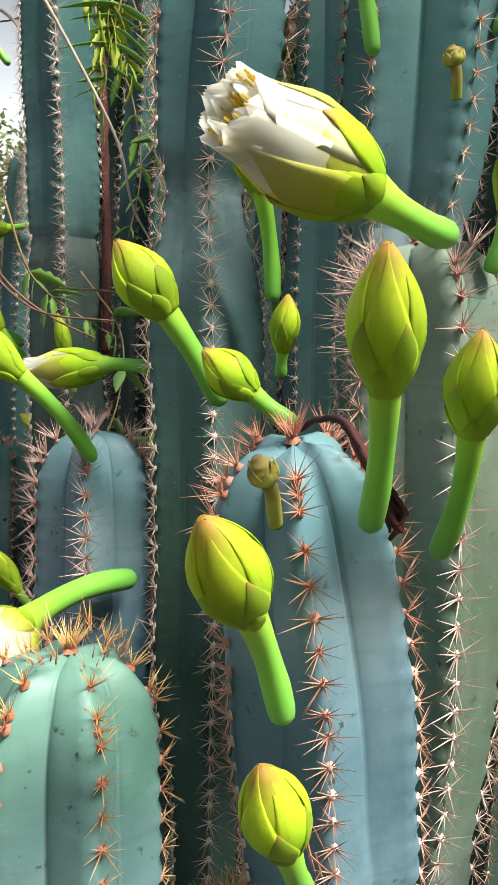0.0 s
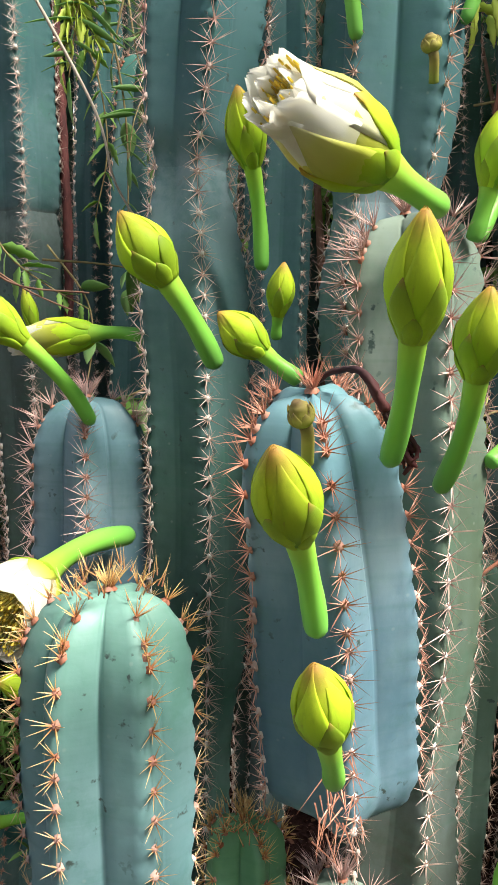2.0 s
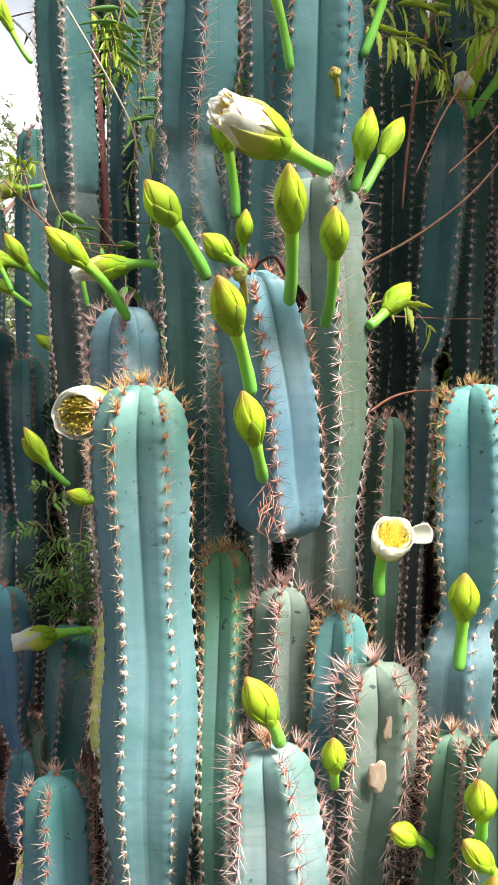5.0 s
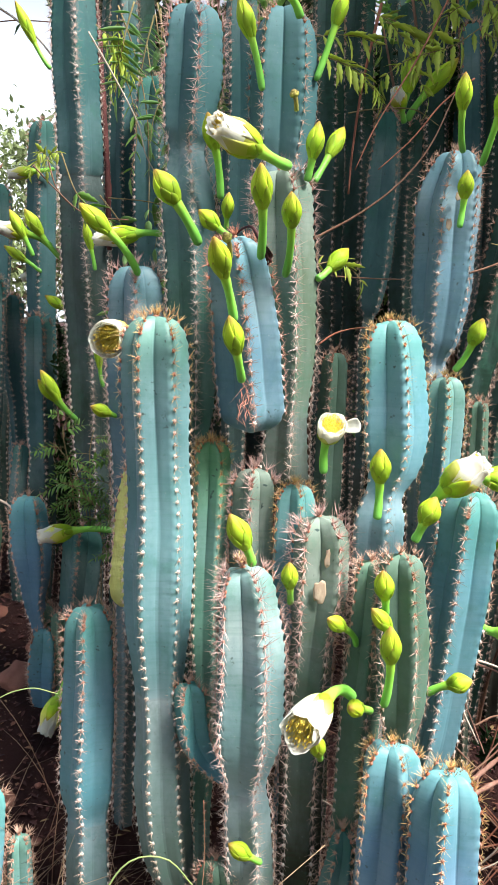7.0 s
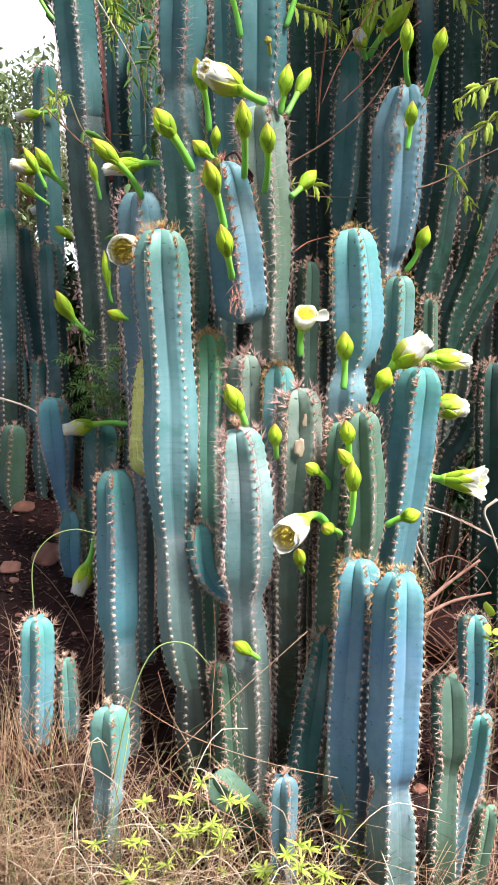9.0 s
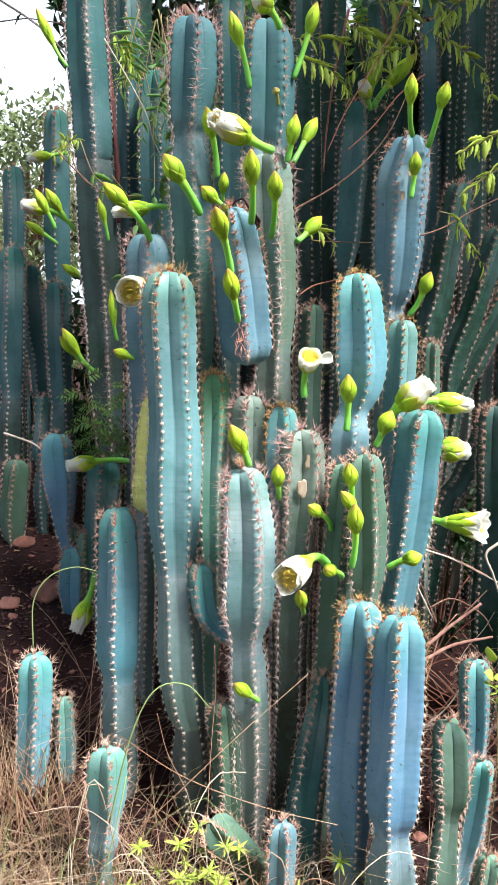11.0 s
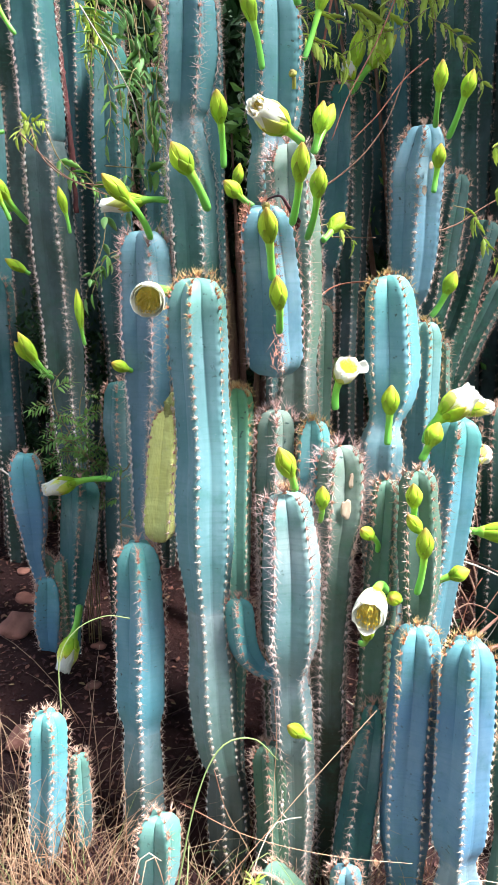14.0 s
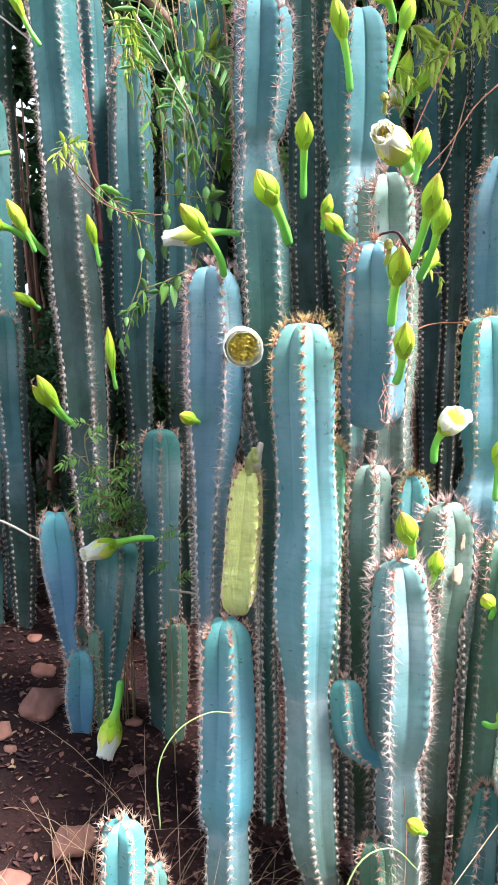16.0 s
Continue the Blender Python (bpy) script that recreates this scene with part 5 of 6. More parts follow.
# ---- leaves ----
def leaf_mesh(name, width, material, teeth=0, fold=0.18, droop=0.15):
    """A leaf of length 1 along x, folded on its midrib, with a toothed or plain edge."""
    n = 9
    v, al, f = [], [], []
    for i in range(n):
        t = i / (n - 1)
        w = width * math.sin(math.pi * t ** 0.75) ** 0.9 * (1 + (0.22 * (-1) ** i if teeth and 0 < i < n - 1 else 0)) + 0.004
        z = -droop * t * t
        v += [(t, w, z + fold * w), (t, 0, z), (t, -w, z + fold * w)]
        al += [t] * 3
    o = len(v)
    v += [(x, y, z - 0.012) for x, y, z in v]
    al += al
    for i in range(n - 1):
        a = i * 3
        for k in (0, 1):
            f += [(a + k, a + k + 1, a + k + 4, a + k + 3), (o + a + k + 3, o + a + k + 4, o + a + k + 1, o + a + k)]
    edge = [3 * i for i in range(n)] + [3 * i + 2 for i in range(n - 1, -1, -1)]
    for a, b in zip(edge, edge[1:] + edge[:1]):
        f.append((a, b, o + b, o + a))
    return mesh_of(name, v, f, material, al)


LEAVES = {
    "ovate": leaf_mesh("leaf", 0.24, LEAF, 0),
    "ovate_light": leaf_mesh("leaf", 0.24, LEAF_MID, 0),
    "toothed": leaf_mesh("leaf", 0.15, LEAF, 1),
    "toothed_bright": leaf_mesh("leaf", 0.13, LEAF_BRIGHT, 1, 0.15, 0.3),
    "narrow": leaf_mesh("leaf", 0.085, LEAF_MID, 0, 0.2, 0.1),
    "leaflet": leaf_mesh("leaf", 0.19, LEAF, 0, 0.2, 0.2),
    "lance": leaf_mesh("leaf", 0.105, LEAF_BRIGHT, 0, 0.25, 0.25),
    "heart": leaf_mesh("leaf", 0.40, LEAF_BRIGHT, 0, 0.15, 0.1),
}
rng_l = random.Random(8)


def leaf_at(parent, key, place, way, length, roll):
    """Hangs one leaf on its stem."""
    way = Vector(way).normalized()
    m = Matrix.Translation(Vector(place)) @ way.to_track_quat("X", "Z").to_matrix().to_4x4() @ Matrix.Rotation(roll, 4, "X") @ Matrix.Scale(length, 4)
    part("leaf", LEAVES[key], parent, "", m)


def sprig(name, points, radius, key, length, pairs, label, category, material=VINE, end=True, hang=0.3, angle=0.9, jitter=0.3, start=0.1):
    """A stem with paired leaves along it; the first point is its foot."""
    o = Vector(points[0])
    rel = [Vector(p) - o for p in points]
    radii = [radius * (1 - 0.6 * i / (len(rel) - 1)) for i in range(len(rel))]
    thing = new(name)
    thing.location = o
    tagged(thing, label, category)
    part("stem", tube_mesh("stem", rel, radii, material, 6, 24), thing)
    line = glide(np.array([tuple(p) for p in rel]), 60)
    t = np.gradient(line, axis=0)
    r = rng_l
    for k in range(pairs):
        u = min(0.99, start + (0.98 - start) * (k + r.uniform(0.05, 0.95)) / pairs)
        i = int(u * 59)
        d = Vector(t[i]).normalized()
        side = d.cross(Vector((0.15, -1, 0.25))).normalized()
        for s in (-1, 1):
            if jitter > 0.5 and r.random() < 0.28:
                continue
            way = d * math.cos(angle) + side * s * math.sin(angle) + Vector((r.uniform(-jitter, jitter), r.uniform(-jitter, jitter) - 0.15, r.uniform(-jitter, jitter) - hang))
            ln = length * (0.55 + 0.6 * math.sin(math.pi * min(0.95, u + 0.1))) * r.uniform(0.6, 1.3)
            leaf_at(thing, key, line[i], way, ln, r.uniform(-0.7, 0.7) + (0.9 if s > 0 else -0.9) * 0.4)
    if end:
        leaf_at(thing, key, line[-1], Vector(t[-1]) + Vector((0, 0, -hang)), length, 0)
    return thing


def twig(name, pts, radius, material, label, sides=6, rough=0.12, steps=28):
    o = Vector(pts[0])
    rel = [Vector(p) - o for p in pts]
    radii = [0.75 * radius * (1.1 - 0.45 * i / (len(rel) - 1)) for i in range(len(rel))]
    ob = new(name, tube_mesh(name, rel, radii, material, sides, steps, rough, random.Random(len(label))))
    ob.location = o
    return tagged(ob, label, name.replace("_", " "))


def vine(pts, radius, key, length, pairs, label, **k):
    return sprig("vine", pts, max(radius, 0.0012), key, length, pairs, label, "vine", **k)


vine([(-0.159, 1.062, 2.152), (-0.175, 1.056, 2.094), (-0.190, 1.048, 2.021), (-0.200, 1.040, 1.942)], 0.0022, "narrow", 0.055, 10, "feathery green compound leaf hanging between the columns", angle=1.25, hang=0.05, jitter=0.12)
vine([(-0.115, 1.111, 2.143), (-0.134, 1.103, 2.068), (-0.150, 1.094, 1.979)], 0.0023, "narrow", 0.035, 9, "feathery green compound leaf hanging between the columns", angle=1.25, hang=0.1, jitter=0.15)
NEEM = "yellow-green compound leaf with drooping toothed leaflets"
vine([(0.617, 0.443, 1.744), (0.575, 0.442, 1.732), (0.530, 0.430, 1.713), (0.494, 0.418, 1.692)], 0.0011, "toothed_bright", 0.034, 6, NEEM, hang=0.55, angle=0.9, jitter=0.15)
vine([(0.618, 0.437, 1.684), (0.583, 0.435, 1.665), (0.543, 0.422, 1.640), (0.504, 0.410, 1.613)], 0.0011, "toothed_bright", 0.036, 6, NEEM, hang=0.55, angle=0.9, jitter=0.15)
vine([(0.190, 0.739, 1.965), (0.243, 0.737, 1.948), (0.290, 0.736, 1.932), (0.329, 0.752, 1.900)], 0.0013, "toothed_bright", 0.034, 7, NEEM, hang=0.45, jitter=0.2)
vine([(0.373, 0.956, 2.119), (0.433, 0.954, 2.101), (0.494, 0.950, 2.062), (0.525, 0.947, 2.042)], 0.0015, "toothed_bright", 0.040, 7, NEEM, hang=0.3, jitter=0.3)
vine([(0.433, 0.962, 2.179), (0.523, 0.964, 2.199), (0.615, 0.961, 2.176), (0.678, 0.957, 2.136)], 0.0015, "toothed_bright", 0.045, 9, NEEM, hang=0.4, jitter=0.35)
for pts_r, size, n in (([(0.216, 0.880, 2.038), (0.272, 0.880, 2.046), (0.328, 0.880, 2.044), (0.368, 0.880, 2.030)], 0.044, 7), ([(0.247, 0.860, 1.995), (0.275, 0.860, 1.987), (0.310, 0.860, 1.968), (0.369, 0.860, 1.917)], 0.042, 7), ([(0.376, 0.900, 2.085), (0.420, 0.900, 2.073), (0.457, 0.900, 2.050), (0.502, 0.900, 2.027)], 0.048, 7),
                       ([(0.550, 0.900, 2.130), (0.521, 0.895, 2.110), (0.493, 0.890, 2.075), (0.473, 0.885, 2.018)], 0.060, 6), ([(0.439, 0.920, 2.146), (0.475, 0.920, 2.155), (0.528, 0.915, 2.136), (0.552, 0.910, 2.095)], 0.060, 6), ([(0.628, 0.950, 2.184), (0.622, 0.945, 2.150), (0.635, 0.940, 2.110), (0.641, 0.935, 2.077)], 0.046, 6),
                       ([(0.600, 0.440, 1.746), (0.555, 0.438, 1.727), (0.525, 0.434, 1.708), (0.505, 0.430, 1.697)], 0.034, 6), ([(0.600, 0.430, 1.690), (0.560, 0.428, 1.655), (0.531, 0.424, 1.632), (0.507, 0.420, 1.614)], 0.036, 6), ([(0.521, 0.600, 1.600), (0.561, 0.598, 1.588), (0.590, 0.594, 1.540), (0.634, 0.590, 1.477)], 0.036, 6), ([(0.175, 0.56, 1.545), (0.215, 0.575, 1.555), (0.250, 0.58, 1.545), (0.275, 0.58, 1.520)], 0.034, 5)):
    vine(pts_r, 0.0012, "toothed_bright", size, n, NEEM, hang=0.5, jitter=0.25)
HANG = "thin climbing vine with small ovate green leaves"
vine([(-0.197, 1.103, 2.157), (-0.160, 1.092, 2.057), (-0.130, 1.077, 1.917), (-0.124, 1.062, 1.772), (-0.125, 1.052, 1.674)], 0.0019, "ovate_light", 0.036, 7, HANG, hang=0.4, jitter=0.8)
vine([(-0.108, 1.104, 2.169), (-0.081, 1.090, 2.042), (-0.075, 1.078, 1.921), (-0.073, 1.062, 1.774), (-0.083, 1.057, 1.725)], 0.0019, "ovate_light", 0.036, 7, HANG, hang=0.4, jitter=0.8)
vine([(-0.226, 1.096, 2.095), (-0.205, 1.089, 2.028), (-0.171, 1.083, 1.973), (-0.153, 1.072, 1.867), (-0.168, 1.062, 1.769)], 0.0018, "toothed", 0.042, 8, HANG, hang=0.4)
vine([(-0.320, 1.027, 1.813), (-0.285, 1.017, 1.723), (-0.233, 1.012, 1.678), (-0.172, 1.009, 1.644)], 0.0018, "toothed", 0.036, 8, HANG, hang=0.4, start=0.35)
vine([(-0.066, 1.099, 1.551), (-0.123, 1.097, 1.525), (-0.179, 1.094, 1.500), (-0.218, 1.085, 1.411)], 0.0020, "ovate", 0.040, 6, HANG, hang=0.4)
vine([(-0.018, 1.088, 2.024), (-0.037, 1.078, 1.925), (-0.029, 1.068, 1.826), (-0.028, 1.058, 1.739)], 0.0019, "ovate_light", 0.042, 6, HANG, hang=0.5)
CREEP = "leafy green creeper hanging in front of dark columns"
vine([(-0.135, 1.219, 2.120), (-0.120, 1.190, 2.028), (-0.092, 1.157, 1.912), (-0.089, 1.140, 1.747), (-0.111, 1.126, 1.617)], 0.0016, "ovate_light", 0.040, 8, CREEP, hang=0.4, jitter=0.9)
vine([(-0.005, 1.229, 2.212), (0.004, 1.203, 2.069), (-0.028, 1.181, 1.947), (-0.030, 1.166, 1.804), (-0.057, 1.156, 1.711)], 0.0017, "ovate_light", 0.040, 8, CREEP, hang=0.4, jitter=0.9)
vine([(-0.242, 1.119, 1.737), (-0.182, 1.110, 1.652), (-0.181, 1.079, 1.550), (-0.221, 1.069, 1.450), (-0.237, 1.064, 1.400)], 0.0016, "ovate_light", 0.042, 7, CREEP, hang=0.4, jitter=0.9)
vine([(0.077, 1.260, 2.131), (0.053, 1.243, 1.967), (0.069, 1.232, 1.860), (0.038, 1.217, 1.721)], 0.0018, "ovate", 0.042, 7, CREEP, hang=0.4, jitter=0.9)
vine([(-0.017, 1.155, 1.607), (-0.052, 1.119, 1.552), (-0.138, 1.094, 1.500), (-0.195, 1.090, 1.462)], 0.0017, "ovate_light", 0.040, 8, CREEP, hang=0.5, jitter=0.5)
for pts_r in (([(0.335, 0.852, 2.089), (0.391, 0.848, 2.050), (0.433, 0.840, 1.971), (0.462, 0.834, 1.914)], 0.0012), ([(0.576, 0.850, 2.071), (0.512, 0.845, 2.027), (0.419, 0.842, 1.994), (0.359, 0.838, 1.952)], 0.0013), ([(0.579, 0.848, 2.056), (0.639, 0.845, 2.031), (0.699, 0.840, 1.979), (0.730, 0.832, 1.911)], 0.0014), ([(0.779, 0.911, 2.181), (0.702, 0.911, 2.177), (0.642, 0.906, 2.131), (0.613, 0.900, 2.074)], 0.0015), ([(-0.244, 1.057, 2.097), (-0.216, 1.054, 2.072), (-0.185, 1.049, 2.025), (-0.161, 1.044, 1.981)], 0.0012), ([(-0.197, 1.059, 2.120), (-0.193, 1.053, 2.064), (-0.199, 1.047, 2.006), (-0.212, 1.042, 1.959)], 0.0012), ([(-0.054, 1.100, 2.035), (-0.027, 1.099, 2.032), (0.015, 1.101, 2.049), (0.056, 1.100, 2.041)], 0.0013)):
    vine(*pts_r, "toothed_bright", 0.042, 10, NEEM, hang=0.45, jitter=0.45)
vine([(-0.202, 0.832, 1.689), (-0.148, 0.832, 1.687), (-0.101, 0.831, 1.681), (-0.074, 0.809, 1.665)], 0.0014, "ovate", 0.042, 2, "thin vine with a few paired heart-shaped leaves", hang=0.6, start=0.5)


rng_v = random.Random(23)
for x, y, top, low in ((-0.112, 1.12, 2.15, 1.84), (-0.100, 1.14, 2.17, 1.76), (-0.085, 1.10, 2.15, 1.70), (-0.060, 1.13, 2.16, 1.80), (-0.030, 1.10, 2.14, 1.86), (0.000, 1.13, 2.17, 1.92), (0.022, 1.10, 2.13, 1.90)):
    drift = rng_v.uniform(0.02, 0.06)
    line = [(x, y, top), (x + drift * 0.3, y - 0.01, top * 0.66 + low * 0.34), (x + drift * 0.9, y - 0.03, top * 0.3 + low * 0.7), (x + drift, y - 0.04, low)]
    vine(line, 0.0016, rng_v.choice(("ovate_light", "ovate_light", "toothed")), rng_v.uniform(0.040, 0.056), rng_v.choice((7, 8, 9)), "curtain of climbing vine with pale green pointed leaves", hang=0.75, jitter=0.75, angle=0.8)
for x, z, dx in ((-0.020, 2.02, 0.05), (0.005, 1.97, 0.045), (-0.085, 1.95, -0.03)):
    vine([(x, 1.07, z), (x + dx * 0.5, 1.05, z - 0.015), (x + dx, 1.03, z - 0.06), (x + dx * 1.2, 1.02, z - 0.11)], 0.0013, "narrow", 0.042, 8, "feathery green compound leaf hanging between the columns", angle=1.2, hang=0.15, jitter=0.12)
for a in ((-0.362, 0.97, 1.796), (-0.382, 0.97, 1.760), (-0.320, 0.97, 1.800), (-0.342, 0.96, 1.760)):
    vine([(-0.349, 1.02, 1.799), (*((p + q) / 2 for p, q in zip(a, (-0.349, 1.02, 1.812))),), a], 0.0012, "toothed_bright", 0.026, 4, NEEM, hang=0.35, jitter=0.25)
twig("vine", [(-0.349, 1.02, 1.799), (-0.330, 1.01, 1.735), (-0.295, 1.00, 1.695), (-0.240, 0.97, 1.662), (-0.186, 0.95, 1.640)], 0.0022, TWIG, "bare thin brown vine stem")


def weed(points, fronds, reach, seed):
    """A thin climbing weed: a wiry stem with feathery compound leaves."""
    r = random.Random(seed)
    points = [(points[0][0], points[0][1], ground_z(points[0][0], points[0][1]) - 0.01), *points]
    o = Vector(points[0])
    rel = [Vector(p) - o for p in points]
    thing = new("weed")
    thing.location = o
    tagged(thing, "wiry green weed with feathery leaves growing among the columns", "plant")
    part("stem", tube_mesh("stem", rel, [0.0019, *([0.0014] * (len(rel) - 2)), 0.0007], VINE, 5, 30), thing)
    line = glide(np.array([tuple(p) for p in rel]), 60)
    for k in range(fronds):
        i = int(59 * (0.62 + 0.37 * (k + 0.5) / fronds))
        s = Vector(line[i])
        a = math.pi * (k % 2) + r.uniform(-0.6, 0.6)
        way = Vector((math.cos(a), r.uniform(-0.55, 0.1), r.uniform(-0.25, 0.75))).normalized()
        ln = reach * r.uniform(0.7, 1.2)
        tip = s + way * ln + Vector((0, 0, -0.22 * ln))
        mid = s + way * ln * 0.55 + Vector((0, 0, 0.03 * ln))
        stalk = part("frond", tube_mesh("frond", [s, mid, tip], (0.0009, 0.0007, 0.0004), VINE, 4, 8), thing)
        side = way.cross(Vector((0, -1, 0.35))).normalized()
        for q in range(5):
            u = 0.25 + 0.16 * q
            p = s * (1 - u) ** 2 + mid * 2 * u * (1 - u) + tip * u * u
            for sign in (-1, 1):
                leaf_at(stalk, "leaflet", p, way * 0.75 + side * sign + Vector((r.gauss(0, 0.12), -0.1 + r.gauss(0, 0.12), -0.15)), ln * 0.36 * r.uniform(0.75, 1.15) * (1.1 - 0.35 * u), r.uniform(-0.6, 0.6))
        leaf_at(stalk, "leaflet", tip, way + Vector((0, 0, -0.3)), ln * 0.36, 0.0)


weed([(-0.272, 1.054, 0.927), (-0.285, 1.066, 1.035), (-0.330, 1.065, 1.120), (-0.361, 1.058, 1.149)], 8, 0.062, 1)
weed([(-0.265, 1.054, 0.926), (-0.265, 1.065, 1.033), (-0.265, 1.065, 1.125), (-0.255, 1.061, 1.177)], 9, 0.062, 2)
weed([(-0.259, 1.054, 0.925), (-0.230, 1.062, 1.002), (-0.208, 1.069, 1.067), (-0.211, 1.076, 1.134)], 8, 0.058, 3)
weed([(-0.246, 1.053, 0.916), (-0.222, 1.050, 0.959), (-0.260, 1.045, 1.005), (-0.313, 1.043, 1.015)], 8, 0.058, 4)
weed([(-0.195, 0.883, 0.928), (-0.181, 0.860, 0.997), (-0.153, 0.845, 1.041), (-0.111, 0.847, 1.061)], 5, 0.048, 5)
weed([(-0.290, 1.060, 0.930), (-0.305, 1.050, 1.010), (-0.300, 1.030, 1.065), (-0.275, 1.020, 1.095)], 9, 0.058, 6)
weed([(-0.240, 1.060, 0.930), (-0.250, 1.040, 0.990), (-0.285, 1.020, 1.035), (-0.330, 1.010, 1.060)], 9, 0.056, 7)
weed([(-0.300, 1.070, 0.930), (-0.320, 1.080, 1.100), (-0.330, 1.070, 1.180), (-0.300, 1.060, 1.225)], 8, 0.060, 8)


def whorled_weed(x, y, height, size):
    """A low weed: leaning stems that end in whorls of narrow leaves."""
    r = rng_l
    z = ground_z(x, y)
    thing = new("low_weed")
    thing.location = (x, y, z)
    tagged(thing, "low yellow-green weed with star-like whorls of narrow leaves", "plant", group="weeds at the foot of the bank")
    for k in range(r.choice((2, 3, 3))):
        a, q = r.uniform(0, 6.28), r.uniform(0.15, 0.6)
        top = Vector((q * height * math.cos(a), q * height * math.sin(a) * 0.6 - 0.02, height * r.uniform(0.6, 1.1)))
        part("stem", tube_mesh("stem", [(0, 0, -0.01), top * 0.5 + Vector((0, 0, 0.01)), top], (0.0016, 0.0014, 0.001), VINE, 5, 8), thing)
        for place, count, ln in ((top, 9, size), (top * 0.66, 5, size * 0.8)):
            b0 = r.uniform(0, 6.28)
            for j in range(count):
                b = b0 + j * 2 * math.pi / count + r.uniform(-0.25, 0.25)
                leaf_at(thing, "lance", place, (math.cos(b), math.sin(b) - 0.15, r.uniform(-0.1, 0.75)), ln * r.uniform(0.7, 1.15), r.uniform(-0.5, 0.5))


for k in range(7):
    whorled_weed(-0.14 + 0.025 * k + rng_l.uniform(-0.02, 0.02), rng_l.uniform(0.12, 0.26), rng_l.uniform(0.10, 0.24), 0.027)
for k in range(6):
    whorled_weed(0.11 + 0.025 * k + rng_l.uniform(-0.02, 0.02), rng_l.uniform(0.08, 0.18), rng_l.uniform(0.12, 0.26), 0.030)
sprig("weed", [(0.54, 0.20, ground_z(0.54, 0.2)), (0.54, 0.16, 0.45), (0.52, 0.14, 0.63), (0.50, 0.13, 0.72)], 0.0015, "heart", 0.036, 4, "pale green weed with rounded leaves", "plant", start=0.84, hang=0.0, angle=1.3, jitter=0.5)


DEADRED = bark_material("dead_stem", (0.035, 0.012, 0.014), (0.15, 0.05, 0.045))

# ---- twigs, sticks and dried parts ----
twig("twig", [(0.384, 0.959, 2.144), (0.347, 0.942, 1.980), (0.326, 0.926, 1.836), (0.317, 0.915, 1.730)], 0.0044, TWIG_RED, "straight reddish brown woody twig")
twig("twig", [(0.490, 0.804, 2.116), (0.418, 0.780, 1.978), (0.334, 0.756, 1.842), (0.288, 0.736, 1.747)], 0.0024, TWIG_RED, "straight reddish brown woody twig")
twig("twig", [(0.521, 0.735, 1.931), (0.457, 0.729, 1.880), (0.396, 0.722, 1.807), (0.330, 0.716, 1.746)], 0.0024, TWIG_RED, "thin reddish brown twig")
twig("twig", [(0.205, 0.752, 1.609), (0.308, 0.758, 1.668), (0.394, 0.775, 1.736), (0.463, 0.804, 1.819), (0.519, 0.835, 1.930)], 0.0031, TWIG, "thin bent brown twig crossing the columns")
twig("twig", [(0.481, 0.594, 1.544), (0.534, 0.595, 1.563), (0.600, 0.599, 1.600), (0.692, 0.603, 1.644)], 0.0026, TWIG, "thin reddish brown twig")
twig("twig", [(0.259, 0.745, 1.540), (0.335, 0.744, 1.538), (0.405, 0.744, 1.538)], 0.0020, TWIG, "thin dark dry twig")
twig("twig", [(0.196, 0.580, 1.406), (0.228, 0.582, 1.427), (0.262, 0.563, 1.437), (0.283, 0.453, 1.441)], 0.0025, TWIG_RED, "short curved red-brown twig")
twig("vine", [(-0.240, 0.846, 2.010), (-0.185, 0.836, 1.918), (-0.142, 0.828, 1.837), (-0.125, 0.821, 1.774), (-0.099, 0.816, 1.729)], 0.0023, TWIG_PALE, "bare pale climbing vine stem")
twig("vine", [(-0.374, 0.973, 1.773), (-0.321, 0.967, 1.719), (-0.259, 0.962, 1.671), (-0.166, 0.960, 1.662)], 0.0022, TWIG, "bare thin brown vine stem")
twig("vine", [(0.325, 0.985, 1.918), (0.385, 0.986, 1.930), (0.476, 0.986, 1.934), (0.537, 0.983, 1.901)], 0.0022, VINE, "thin curling green-brown vine tendril")
twig("stick", [(-0.593, 1.243, 0.989), (-0.510, 1.240, 0.958), (-0.446, 1.186, 0.926), (-0.407, 1.134, 0.913)], 0.0043, TWIG_PALE, "pale dry forked stick")
twig("stick", [(-0.199, 0.876, 0.859), (-0.141, 0.874, 0.841), (-0.075, 0.871, 0.820)], 0.0038, TWIG_PALE, "pale dry stick lying between columns")
twig("tree_branch", [(-0.027, 1.584, 2.340), (0.048, 1.575, 2.261), (0.111, 1.568, 2.192), (0.199, 1.558, 2.101)], 0.0207, TWIG, "thick brown branch behind the columns", 10, 0.1)
twig("grass_stalk", [(-0.385, 0.356, 0.685), (-0.382, 0.366, 0.781), (-0.349, 0.371, 0.832), (-0.297, 0.373, 0.850), (-0.252, 0.371, 0.840)], 0.0017, GRASS, "thin arching grass stalk")
